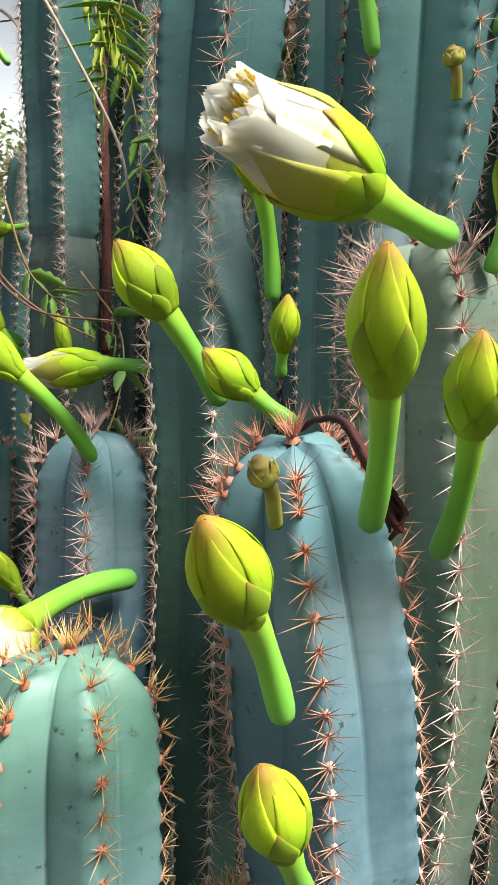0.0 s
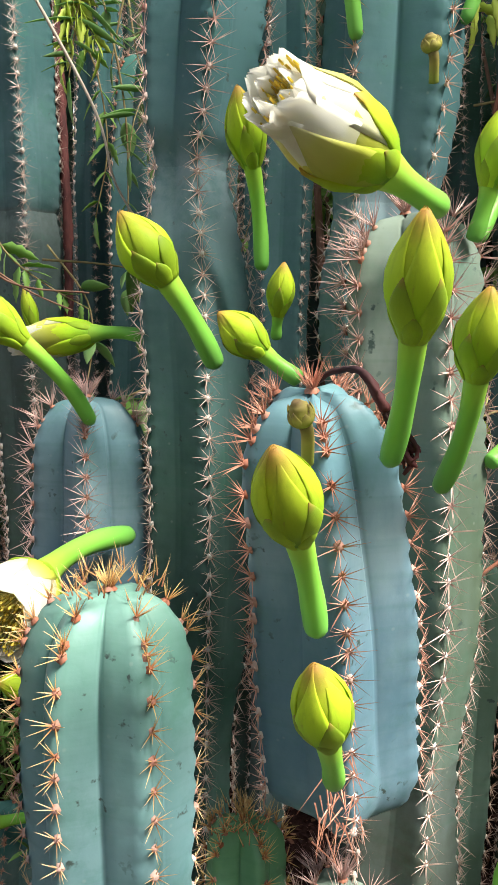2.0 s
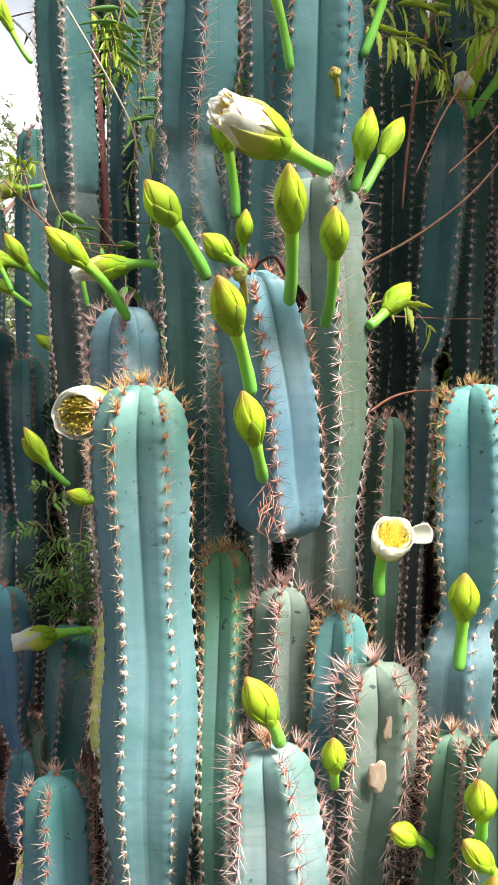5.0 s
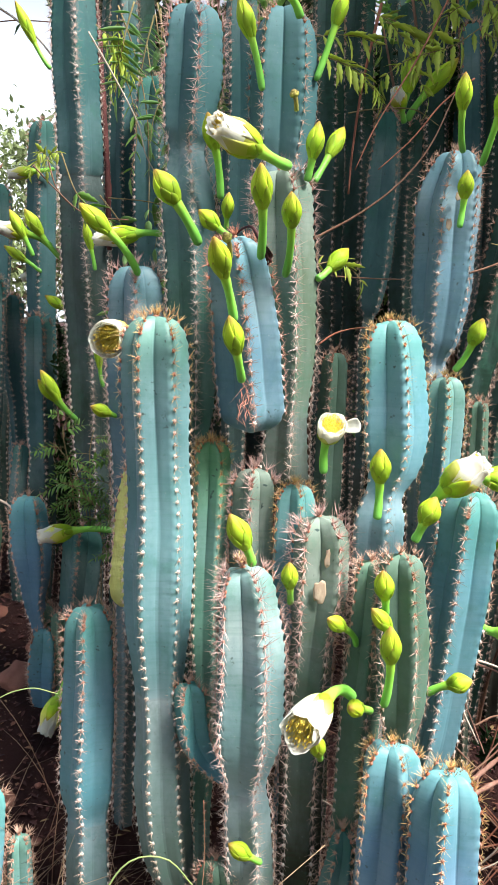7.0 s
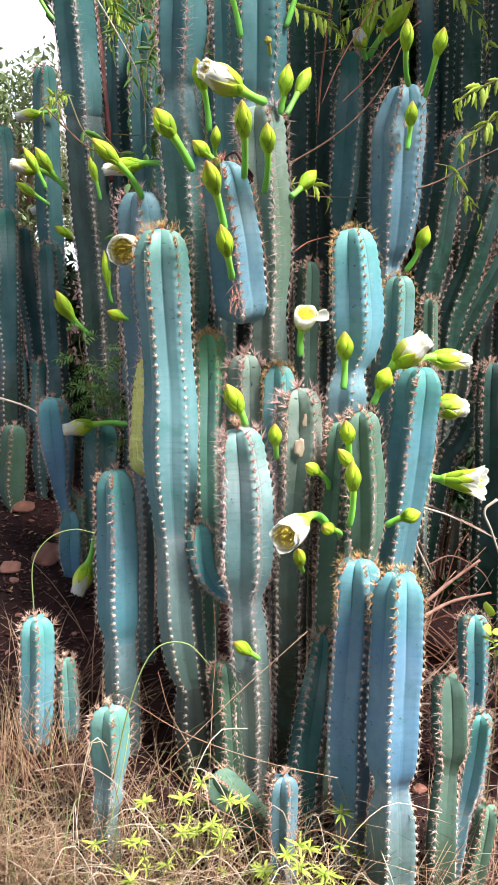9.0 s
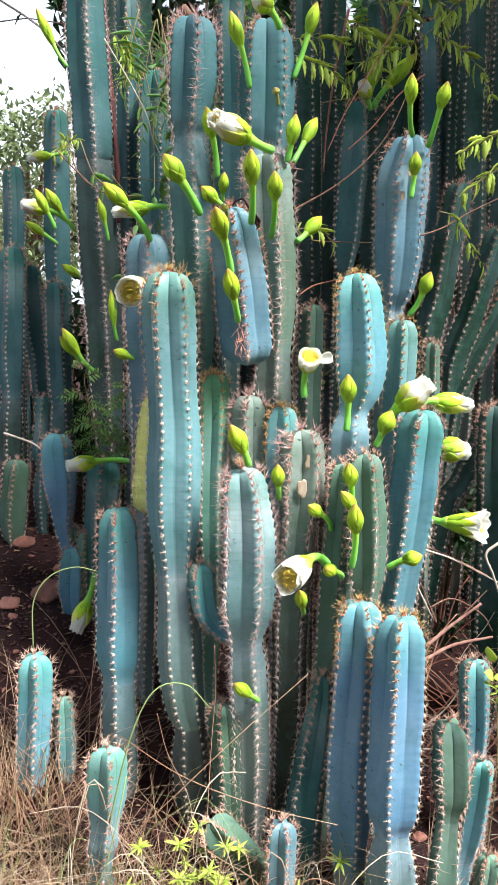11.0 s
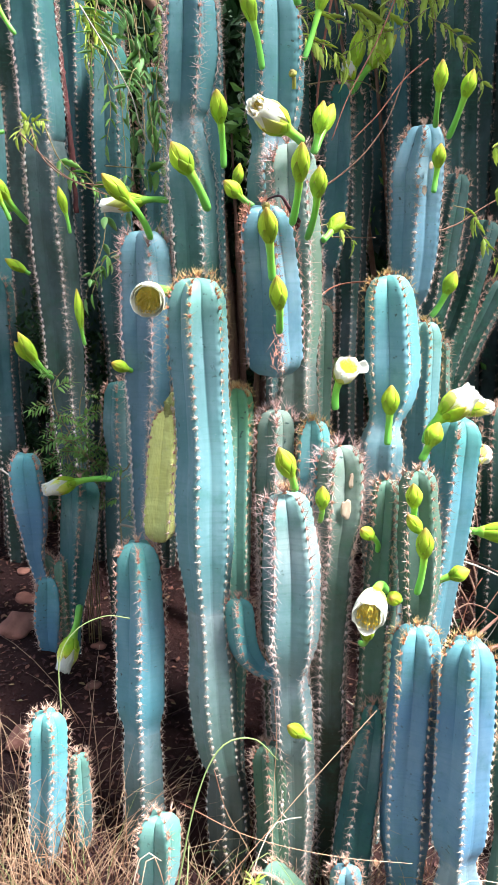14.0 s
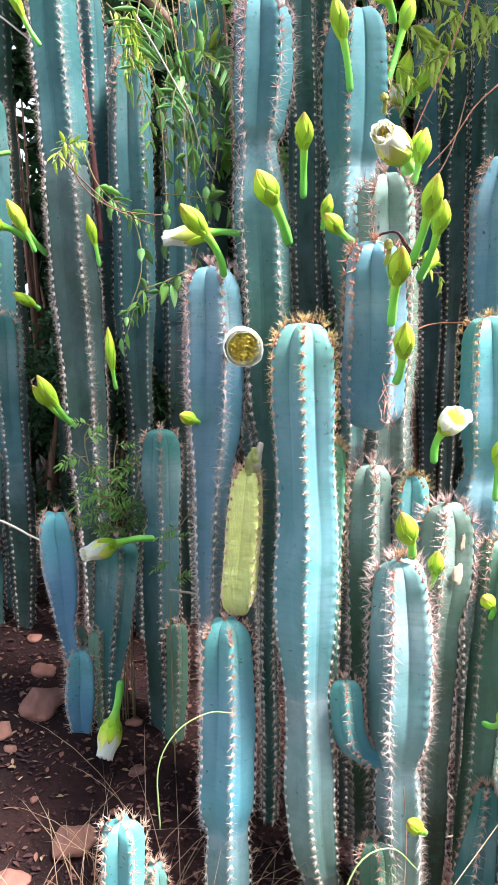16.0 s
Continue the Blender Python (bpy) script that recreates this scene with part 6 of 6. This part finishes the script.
for pts_r in (([(-0.233, 0.149, 0.348), (-0.116, 0.159, 0.448), (0.018, 0.171, 0.569), (0.157, 0.183, 0.686)], 0.0010), ([(-0.204, 0.192, 0.573), (-0.082, 0.183, 0.484), (0.070, 0.156, 0.427), (0.212, 0.132, 0.395)], 0.0010), ([(-0.020, 0.238, 0.729), (-0.018, 0.229, 0.637), (-0.027, 0.218, 0.532), (-0.039, 0.198, 0.343)], 0.0010), ([(-0.133, 0.234, 0.593), (-0.113, 0.226, 0.509), (-0.071, 0.215, 0.411), (-0.063, 0.202, 0.290)], 0.0010), ([(-0.112, 0.118, 0.445), (-0.035, 0.092, 0.385), (0.047, 0.066, 0.336), (0.110, 0.055, 0.229)], 0.0010), ([(0.111, 0.064, 0.318), (0.154, 0.066, 0.337), (0.220, 0.062, 0.308), (0.258, 0.079, 0.278)], 0.0010)):
    twig("grass_stalk", pts_r[0], pts_r[1], STRAW, "long dry straw-coloured grass stalk")
for pts_r in (([(-0.225, 0.156, 0.417), (-0.182, 0.173, 0.583), (-0.136, 0.182, 0.669), (-0.077, 0.183, 0.676), (-0.033, 0.178, 0.629)], 0.0022), ([(-0.193, 0.184, 0.493), (-0.208, 0.148, 0.433), (-0.238, 0.127, 0.329), (-0.271, 0.124, 0.298)], 0.0016)):
    twig("grass_stalk", pts_r[0], pts_r[1], GRASS, "long thin green grass stalk")
for pts_r in (([(0.486, 0.537, 0.817), (0.577, 0.534, 0.786), (0.692, 0.527, 0.726)], 0.0034), ([(0.636, 0.421, 0.860), (0.607, 0.418, 0.835), (0.624, 0.413, 0.789), (0.645, 0.407, 0.730)], 0.0045), ([(0.459, 0.514, 0.784), (0.487, 0.507, 0.721), (0.522, 0.500, 0.651)], 0.0034), ([(0.505, 0.539, 0.547), (0.581, 0.554, 0.596), (0.647, 0.579, 0.642), (0.699, 0.602, 0.676)], 0.0028), ([(0.537, 0.560, 0.655), (0.594, 0.562, 0.674), (0.668, 0.558, 0.634), (0.698, 0.553, 0.589)], 0.0028)):
    twig("stick", pts_r[0], pts_r[1], TWIG_PALE if pts_r[1] > 0.003 else TWIG, "dry brown stick in a tangle of dead twigs")
twig("tree_branch", [(-0.628, 1.690, 2.373), (-0.521, 1.683, 2.308), (-0.426, 1.469, 2.186), (-0.336, 1.273, 2.047)], 0.0044, TWIG_PALE, "hazy thin branch against the sky")
twig("tree_branch", [(-0.666, 1.891, 2.368), (-0.569, 1.892, 2.383), (-0.454, 1.579, 2.277), (-0.345, 1.286, 2.175)], 0.0028, TWIG, "hazy thin branch against the sky")
twig("dead_cactus", [(-0.271, 1.326, 2.266), (-0.257, 1.309, 2.107), (-0.243, 1.290, 1.931), (-0.233, 1.273, 1.769), (-0.230, 1.258, 1.622)], 0.0124, DEADRED, "withered red-brown dead cactus stem", 10, 0.3, 60)


def dried_flower(pts, radius):
    """A withered flower: a shrunken tube that splits into shredded hanging petals."""
    o = np.array(pts[0])
    r = random.Random(4)
    thing = new("dried_flower")
    thing.location = Vector(pts[0])
    tagged(thing, "withered purple-black flower draped over a column's crown", "dried flower")
    rel = [np.array(p) - o for p in pts]
    part("tube", tube_mesh("tube", rel[:4], [radius * 0.34, radius * 0.34, radius * 0.46, radius * 0.60], DRYFLOWER, 9, 24, 0.3, r), thing)
    for k in range(7):
        a = r.uniform(0, 6.28)
        q = radius * r.uniform(0.03, 0.22)
        side = np.array((math.cos(a), 0.5 * math.sin(a), 0))
        stop = r.choice((4, 5, 5, 6))
        line = [rel[2] * 0.4 + rel[3] * 0.6 + side * radius * 0.1]
        for p in rel[4:stop]:
            line.append(p + side * q + np.array([r.uniform(-0.004, 0.004) for _ in range(3)]))
        last = line[-1] + np.array((r.uniform(-0.006, 0.01), -0.002, -r.uniform(0.002, 0.012)))
        line.append(last)
        w = radius * r.uniform(0.30, 0.52)
        part("dry_petal", tube_mesh("dry_petal", line, [w * 0.6] + [w] * (len(line) - 2) + [w * 0.35], DRYFLOWER, 7, 20, 0.45, r), thing)


dried_flower([(0.028, 0.438, 1.581), (0.039, 0.419, 1.590), (0.051, 0.399, 1.589), (0.063, 0.391, 1.568), (0.076, 0.389, 1.546), (0.090, 0.391, 1.519)], 0.0054)


def dry_stub(pts, radius, label):
    o = Vector(pts[0])
    rel = [Vector(p) - o for p in pts]
    ob = new("dried_bud")
    ob.location = o
    tagged(ob, label, "dried bud")
    part("tube", tube_mesh("tube", [*rel[:-1], rel[-2].lerp(rel[-1], 0.35)], [radius * 0.85] * (len(rel) - 1) + [radius * 0.9], DRYBUD, 10, 16), ob)
    a, b = rel[-2].lerp(rel[-1], 0.25), rel[-1]
    axis = (b - a).normalized()
    m = Matrix.Translation(a) @ axis.to_track_quat("Z", "Y").to_matrix().to_4x4() @ Matrix.Diagonal((radius * 3.3, radius * 3.3, (b - a).length * 1.15, 1))
    head = part("head", tube_mesh("head", [a, a.lerp(b, 0.3), a.lerp(b, 0.7), b], [radius * 0.7, radius * 1.4, radius * 1.3, radius * 0.5], DRYBUD, 12, 14, 0.15, random.Random(2)), ob, "shrivelled brown head")
    for k in range(9):
        part("sepal", SHAPES["dry_scale"], head, "", m @ Matrix.Rotation(k * 2.4, 4, "Z") @ Matrix.Diagonal((0.9 + 0.03 * (k % 4), 0.9 + 0.03 * (k % 4), 0.72 + 0.07 * (k % 5), 1)))


dry_stub([(0.016, 0.379, 1.540), (0.013, 0.365, 1.558), (0.005, 0.357, 1.576)], 0.0044, "shrivelled yellow-brown aborted bud")
dry_stub([(0.145, 0.593, 1.815), (0.142, 0.585, 1.830), (0.136, 0.582, 1.848)], 0.0048, "dried black-tipped flower stub")


def dying_stem(nodes):
    """A yellowed stem that still has its ribs and a few spines; its crown has withered and shrunk."""
    thing = cactus(nodes, ribs=4, look="dead", spin="pale", twist=12, hang=1, blunt=True, gap=0.021, label="yellow dying cactus stem with a shrunken crown")
    t = Vector(nodes[0][:3]) - thing.location
    for k, (dx, dz, w) in enumerate(((0.008, 0.036, 0.014), (0.022, 0.044, 0.012), (-0.006, 0.020, 0.013), (0.018, 0.020, 0.013), (0.013, 0.030, 0.011))):
        lump = [t - Vector((0, 0.006, 0.022)), t + Vector((dx * 0.4, -0.006, dz * 0.3)), t + Vector((dx, -0.004, dz))]
        part("withered_tip", tube_mesh("withered_tip", lump, (w, w * 0.9, w * 0.35), (WITHERED, TWIG_PALE)[k % 2], 9, 14, 0.28, random.Random(6 + k)), thing, "shrivelled olive-brown crown")


WITHERED = bark_material("withered_skin", (0.16, 0.17, 0.05), (0.46, 0.44, 0.16))
dying_stem([(-0.123, 0.600, 1.184, 0.0), (-0.128, 0.600, 1.148, 0.0330), (-0.136, 0.600, 1.078, 0.0375), (-0.145, 0.600, 0.995, 0.0365), (-0.150, 0.600, 0.935, 0.0365), (-0.147, 0.600, 0.898, 0.0200)])

# a tangle of dead twigs in the gap beside the clump
rng_t = random.Random(17)
for k in range(84):
    x, y = rng_t.uniform(0.44, 0.76), rng_t.uniform(0.40, 0.66)
    z = ground_z(x, y)
    a, ln = rng_t.gauss(0.0, 0.6), rng_t.uniform(0.12, 0.34)
    low, up = rng_t.uniform(0.0, 0.26), rng_t.uniform(0.02, 0.26)
    d = Vector((math.cos(a), 0.25 * math.sin(a), 0)) * rng_t.choice((-1, 1, 1)) * ln
    s = Vector((x, y, z + low))
    kink = Vector((rng_t.uniform(-0.012, 0.012), rng_t.uniform(-0.01, 0.01), rng_t.uniform(-0.012, 0.022)))
    twig("twig", [s, s + d * 0.35 + kink + Vector((0, 0, up * 0.35)), s + d * 0.7 - kink * 0.6 + Vector((0, 0, up * 0.75)), s + d + Vector((0, 0, up))], rng_t.uniform(0.0011, 0.0034), rng_t.choice((TWIG_DRY, TWIG_RED, TWIG_DRY, TWIG_PALE)), "dead red-brown twig in a tangle on the bank", 5, 0.12, 12)
for pts_r, w in (([(0.460, 0.400, 0.863), (0.512, 0.400, 0.841), (0.606, 0.400, 0.791)], 0.0024), ([(0.493, 0.450, 0.608), (0.539, 0.450, 0.647), (0.618, 0.450, 0.705)], 0.0060), ([(0.450, 0.440, 0.797), (0.478, 0.440, 0.736), (0.508, 0.440, 0.667)], 0.0024), ([(0.480, 0.46, 0.560), (0.56, 0.46, 0.600), (0.66, 0.47, 0.612)], 0.0060)):
    twig("stick", pts_r, w, TWIG_DRY, "dry pinkish brown stick propped in a tangle of twigs", 8, 0.22, 26)

# long dry stalks that lean through the foot of the clump
for k in range(46):
    x, y = rng_t.uniform(-0.36, 0.26), rng_t.uniform(0.02, 0.24)
    z = ground_z(x, y)
    a, ln, up = rng_t.uniform(0, 6.28), rng_t.uniform(0.10, 0.36), rng_t.uniform(0.12, 0.40)
    d = Vector((math.cos(a), 0.35 * math.sin(a), 0)) * ln
    s = Vector((x, y, z - 0.005))
    bend = rng_t.uniform(0.55, 1.0)
    twig("grass_stalk", [s, s + d * 0.25 + Vector((0, 0, up * 0.55)), s + d * 0.62 + Vector((0, 0.01, up * 0.92)), s + d + Vector((0, 0, up * bend))], rng_t.uniform(0.0009, 0.0016), rng_t.choice((STRAW, STRAW_PALE, STRAW_PALE, GRASS)), "long dry grass stalk leaning against the columns", 5, 0.05, 16)

# ---- stones, litter and grass on the bank ----
rng_g = random.Random(31)


def stone(x, y, size, seed, flat=0.6):
    bm = bmesh.new()
    bmesh.ops.create_icosphere(bm, subdivisions=3, radius=1.0)
    for p in bm.verts:
        c = p.co.copy()
        n = noise.fractal(c * 0.9 + Vector((seed * 3.1, 0, 0)), 1.0, 2.0, 3) * 0.35
        for ax in (Vector((0.7, 0.2, 0.7)), Vector((-0.6, 0.5, 0.6)), Vector((0.2, -0.9, 0.4)), Vector((-0.3, -0.7, 0.6))):
            d = c.dot(ax.normalized()) - 0.72
            if d > 0:
                c -= ax.normalized() * d * 0.85
        p.co = Vector((c.x * 1.25, c.y, c.z * flat)) * size * (1 + n)
    me = bpy.data.meshes.new("stone")
    bm.to_mesh(me)
    bm.free()
    me.shade_smooth()
    me.materials.append(STONE)
    ob = new("stone", me)
    ob.matrix_basis = pose(x, y, ground_z(x, y) + size * flat * 0.25, rng_g.uniform(-12, 12), rng_g.uniform(-12, 12), rng_g.uniform(0, 360))
    tagged(ob, "reddish brown rough stone lying on the soil", "stone", group="stones on the bank")


for k, (x, y, size) in enumerate(((-0.429, 1.249, 0.028), (-0.455, 1.126, 0.048), (-0.447, 0.773, 0.043), (-0.433, 1.372, 0.017), (-0.582, 0.728, 0.028), (-0.284, 0.889, 0.016), (-0.458, 1.106, 0.03), (-0.251, 1.041, 0.018), (-0.571, 1.374, 0.034), (-0.543, 0.999, 0.013), (-0.36, 0.809, 0.009), (-0.516, 0.862, 0.01), (-0.145, 0.992, 0.013), (-0.562, 1.055, 0.03))):
    stone(x, y, size, k)
for k in range(26):
    stone(rng_g.uniform(-0.9, 0.9), rng_g.uniform(0.0, 1.6), rng_g.uniform(0.006, 0.016), 40 + k)


def litter(count, seed):
    """Dead leaves strewn on the soil."""
    r = np.random.default_rng(seed)
    v, f, al = [], [], []
    for k in range(count):
        x, y = r.uniform(-1.1, 1.2), r.uniform(-0.1, 2.2)
        z = ground_z(x, y) + r.uniform(0.001, 0.008)
        a, ln, w = r.uniform(0, 6.28), r.uniform(0.006, 0.026), r.uniform(0.0015, 0.006)
        c, s = math.cos(a), math.sin(a)
        t1, t2 = r.uniform(-0.35, 0.35), r.uniform(-0.35, 0.35)
        b = len(v)
        for (p, q) in ((-1, 0), (-0.3, 1), (0.4, 0.8), (1, 0), (0.4, -0.8), (-0.3, -1)):
            v.append((x + c * p * ln * 0.5 - s * q * w, y + s * p * ln * 0.5 + c * q * w, z + p * t1 * ln * 0.5 + abs(q) * w * (0.5 + t2)))
            al.append(float(r.uniform(0, 1)) if (p, q) == (-1, 0) else al[-1])
        f.append((b, b + 1, b + 2, b + 3))
        f.append((b, b + 3, b + 4, b + 5))
    ob = new("leaf_litter", mesh_of("leaf_litter", v, f, LITTER, al))
    tagged(ob, "dead brown leaves strewn over the soil", "leaf litter", kind="stuff")


litter(16000, 3)


def blades(name, label, spots, material, tall, wide, seed, lean=0.6):
    """Arching blades, each a tapering three-sided strip; spots are x, y, spread x, spread y, count."""
    r = np.random.default_rng(seed)
    v, f, al = [], [], []
    for x0, y0, sx, sy, count in spots:
        for k in range(count):
            x, y = x0 + r.normal(0, sx), y0 + r.normal(0, sy)
            z = ground_z(x, y) - 0.004
            h, a = tall * r.uniform(0.35, 1.25), r.uniform(0, 6.28)
            out = lean * r.uniform(0.2, 1.6) * h
            bend = r.uniform(0.8, 2.4)
            d = np.array((math.cos(a), math.sin(a), 0))
            s = np.array((-math.sin(a), math.cos(a), 0))
            b = len(v)
            for i in range(6):
                u = i / 5
                c = np.array((x, y, z)) + d * out * u ** bend + np.array((0, 0, h * (u - 0.25 * (out / h) * u ** 3)))
                w = wide * (1 - 0.8 * u)
                v += [c - s * w, c + s * w, c + d * w * 1.2]
                al += [u] * 3
            for i in range(5):
                q = b + 3 * i
                f += [(q, q + 1, q + 4, q + 3), (q + 1, q + 2, q + 5, q + 4), (q + 2, q, q + 3, q + 5)]
    tagged(new(name, mesh_of(name, v, f, material, al)), label, "grass", kind="stuff")


blades("dry_grass", "dense dry straw-coloured grass at the foot of the bank", [(-0.52, 0.18, 0.14, 0.14, 640), (-0.30, 0.14, 0.12, 0.07, 330), (-0.42, 0.44, 0.10, 0.10, 260), (-0.1, 0.10, 0.16, 0.10, 300), (0.1, 0.22, 0.16, 0.10, 260), (0.42, 0.12, 0.14, 0.08, 260), (-0.75, 0.1, 0.2, 0.2, 900)], STRAW, 0.25, 0.0015, 5, 1.0)
blades("dry_grass", "pale broken straw lying over the dry grass", [(-0.50, 0.16, 0.14, 0.10, 190), (-0.26, 0.12, 0.12, 0.06, 110), (-0.05, 0.12, 0.12, 0.06, 50), (0.1, 0.22, 0.12, 0.06, 40)], STRAW_PALE, 0.22, 0.0018, 9, 2.0)
blades("green_grass", "thin green grass among the dry blades", [(-0.45, 0.2, 0.15, 0.12, 120), (-0.1, 0.2, 0.2, 0.1, 60), (-0.05, 0.15, 0.1, 0.1, 40)], GRASS, 0.22, 0.0012, 7)


# ---- undergrowth and trees behind ----
def leaf_cloud(centres, count, size, seed):
    """Many small folded leaves round uneven clump centres (x, y, z, radius)."""
    r = np.random.default_rng(seed)
    c = np.array(centres, float)
    pick = r.choice(len(c), count, p=c[:, 3] ** 2 / (c[:, 3] ** 2).sum())
    p = c[pick, :3] + r.normal(0, 1, (count, 3)) * c[pick, 3:] * np.array((0.5, 0.5, 0.45))
    d = r.normal(0, 1, (count, 3)) - np.array((0, 0, 0.4))
    d /= np.linalg.norm(d, axis=1)[:, None]
    s = np.cross(d, r.normal(0, 1, (count, 3)))
    s /= np.linalg.norm(s, axis=1)[:, None]
    n = np.cross(s, d)
    ln = size * r.uniform(0.6, 1.4, (count, 1))
    w = ln * r.uniform(0.16, 0.3, (count, 1))
    v = np.stack([p, p + d * ln * 0.45 + s * w + n * w * 0.4, p + d * ln, p + d * ln * 0.45 - s * w + n * w * 0.4], axis=1).reshape(-1, 3)
    b = np.arange(count)[:, None] * 4
    f = np.concatenate([b + [0, 1, 2], b + [0, 2, 3]])
    al = np.repeat(r.uniform(0, 1, count), 4)
    return v, f, al


def shrub(x, y, wide, tall, count, seed, material, size=0.06, label="leafy shrub put behind the columns to fill the dark gaps", low=0.15):
    r = random.Random(seed)
    z = ground_z(x, y)
    thing = new("shrub")
    thing.location = (x, y, z)
    tagged(thing, label, "shrub", group="undergrowth behind the columns")
    cs = []
    for k in range(9):
        a = (r.uniform(-1, 1) * wide, r.uniform(-0.3, 0.3), r.uniform(low, 1) * tall)
        cs.append((*a, r.uniform(0.25, 0.5) * min(wide, 0.8)))
        part("branch", tube_mesh("branch", [(a[0] * 0.1, 0, -0.05), (a[0] * 0.5, a[1] * 0.4, a[2] * 0.5), a], (0.010 * tall ** 0.5, 0.007 * tall ** 0.5, 0.003), TWIG, 6, 10), thing)
    d = leaf_cloud(cs, count, size, seed)
    part("foliage", mesh_of("foliage", d[0], d[1], material, d[2], smooth=False), thing, kind="stuff")


# shrubs put behind the columns; their near-black leaves stand for deep shade
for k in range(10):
    shrub(0.24 + 0.28 * k, 1.95 + 0.12 * (k % 3), 0.34, 2.0, 4200, 190 + k, LEAF_SHADE, 0.07)
    shrub(-0.05 + 0.37 * k, 2.55 + 0.2 * (k % 2), 0.45, 3.0 if k else 1.7, 5600, 50 + k, LEAF_SHADE, 0.085)
    shrub(0.1 + 0.45 * k, 3.3 + 0.2 * (k % 2), 0.5, 3.4, 5200, 150 + k, LEAF_SHADE, 0.10)
# dark leaf fill added where a gap holds little but shade
shrub(-0.47, 2.5, 0.18, 1.0, 2500, 79, LEAF_SHADE, 0.06)
shrub(0.74, 1.02, 0.13, 0.42, 1500, 80, LEAF_SHADE, 0.03)
shrub(0.94, 0.98, 0.13, 0.5, 1300, 81, LEAF_SHADE, 0.03)
shrub(-0.20, 2.35, 0.16, 1.9, 3000, 78, LEAF_SHADE, 0.06)
shrub(-0.34, 1.80, 0.22, 0.9, 5200, 75, LEAF_SHADE, 0.026)
shrub(-0.12, 1.70, 0.2, 0.85, 5200, 76, LEAF_SHADE, 0.026)
shrub(-1.3, 2.9, 0.5, 0.75, 1500, 71, LEAF_SHADE, 0.05)
shrub(-0.85, 2.2, 0.4, 0.75, 4400, 72, LEAF_SHADE, 0.03)
shrub(0.35, 1.55, 0.25, 2.2, 420, 73, LEAF, 0.05)
shrub(0.95, 1.5, 0.35, 2.2, 500, 74, LEAF, 0.05)


def tree(x, y, tall, seed, count):
    r = random.Random(seed)
    z = ground_z(x, y)
    thing = new("tree")
    thing.location = (x, y, z)
    tagged(thing, "distant small-leaved tree against the pale sky", "tree", group="distant trees")
    part("trunk", tube_mesh("trunk", [(0, 0, -0.1), (0.1, 0, tall * 0.25), (0.0, 0.1, tall * 0.5)], (0.16, 0.12, 0.08), TWIG, 10, 14, 0.06, r), thing)
    cs = []
    for k in range(12):
        a = r.uniform(0, 6.28)
        q = r.uniform(0.3, 1.0) * tall * 0.38
        e = (q * math.cos(a), q * math.sin(a), tall * r.uniform(0.3, 0.95))
        s = (0.03, 0.05, tall * r.uniform(0.25, 0.48))
        part("limb", tube_mesh("limb", [s, (e[0] * 0.5, e[1] * 0.5, (s[2] + e[2]) * 0.52), e], (0.06, 0.035, 0.012), TWIG, 6, 10), thing)
        cs.append((*e, r.uniform(0.35, 0.7)))
    d = leaf_cloud(cs, count, 0.11, seed)
    part("crown", mesh_of("crown", d[0], d[1], LEAF_HAZE, d[2], smooth=False), thing, kind="stuff")


tree(-3.0, 9.0, 3.6, 81, 5200)
tree(-2.0, 11.0, 3.4, 82, 5200)
tree(-4.6, 12.0, 4.2, 83, 5200)


def shade_tree():
    """The tree that overhangs the back of the clump and keeps it in shade."""
    x, y = 2.3, 2.7
    r = random.Random(91)
    thing = new("tree")
    thing.location = (x, y, ground_z(x, y))
    tagged(thing, "small-leaved tree overhanging the back of the clump", "tree")
    part("trunk", tube_mesh("trunk", [(0, 0, -0.1), (-0.05, -0.05, 1.0), (-0.2, -0.2, 2.1)], (0.11, 0.09, 0.07), TWIG, 12, 18, 0.05, r), thing)
    cs = []
    for k in range(52):
        px = r.uniform(-0.25, 3.0)
        edge = (0.38 if px < 1.5 else 0.02) - 0.12 * math.sin(px * 2.1)
        py = r.uniform(edge if px > 0.75 else 0.98, 3.4)
        e = (px - x, py - y, r.uniform(2.75, 3.2))
        cs.append((*e, r.uniform(0.26, 0.42)))
        if k % 3 == 0:
            s = (-0.2, -0.2, 2.0)
            part("limb", tube_mesh("limb", [s, (e[0] * 0.5, e[1] * 0.5, 2.5), e], (0.045, 0.028, 0.01), TWIG, 6, 12), thing)
    d = leaf_cloud(cs, 36000, 0.11, 92)
    part("crown", mesh_of("crown", d[0], d[1], LEAF, d[2], smooth=False), thing, kind="stuff")


shade_tree()

# an unseen hedge added behind the viewer to block low light from the sky
for k in range(15):
    a = radians(-168 + 12.2 * k)
    shrub(0.2 + 5.0 * math.cos(a), -0.6 + 4.6 * math.sin(a), 0.9, 3.6, 2600, 120 + k, LEAF, 0.13, "unseen leafy hedge shrub added behind the viewer to block low light")
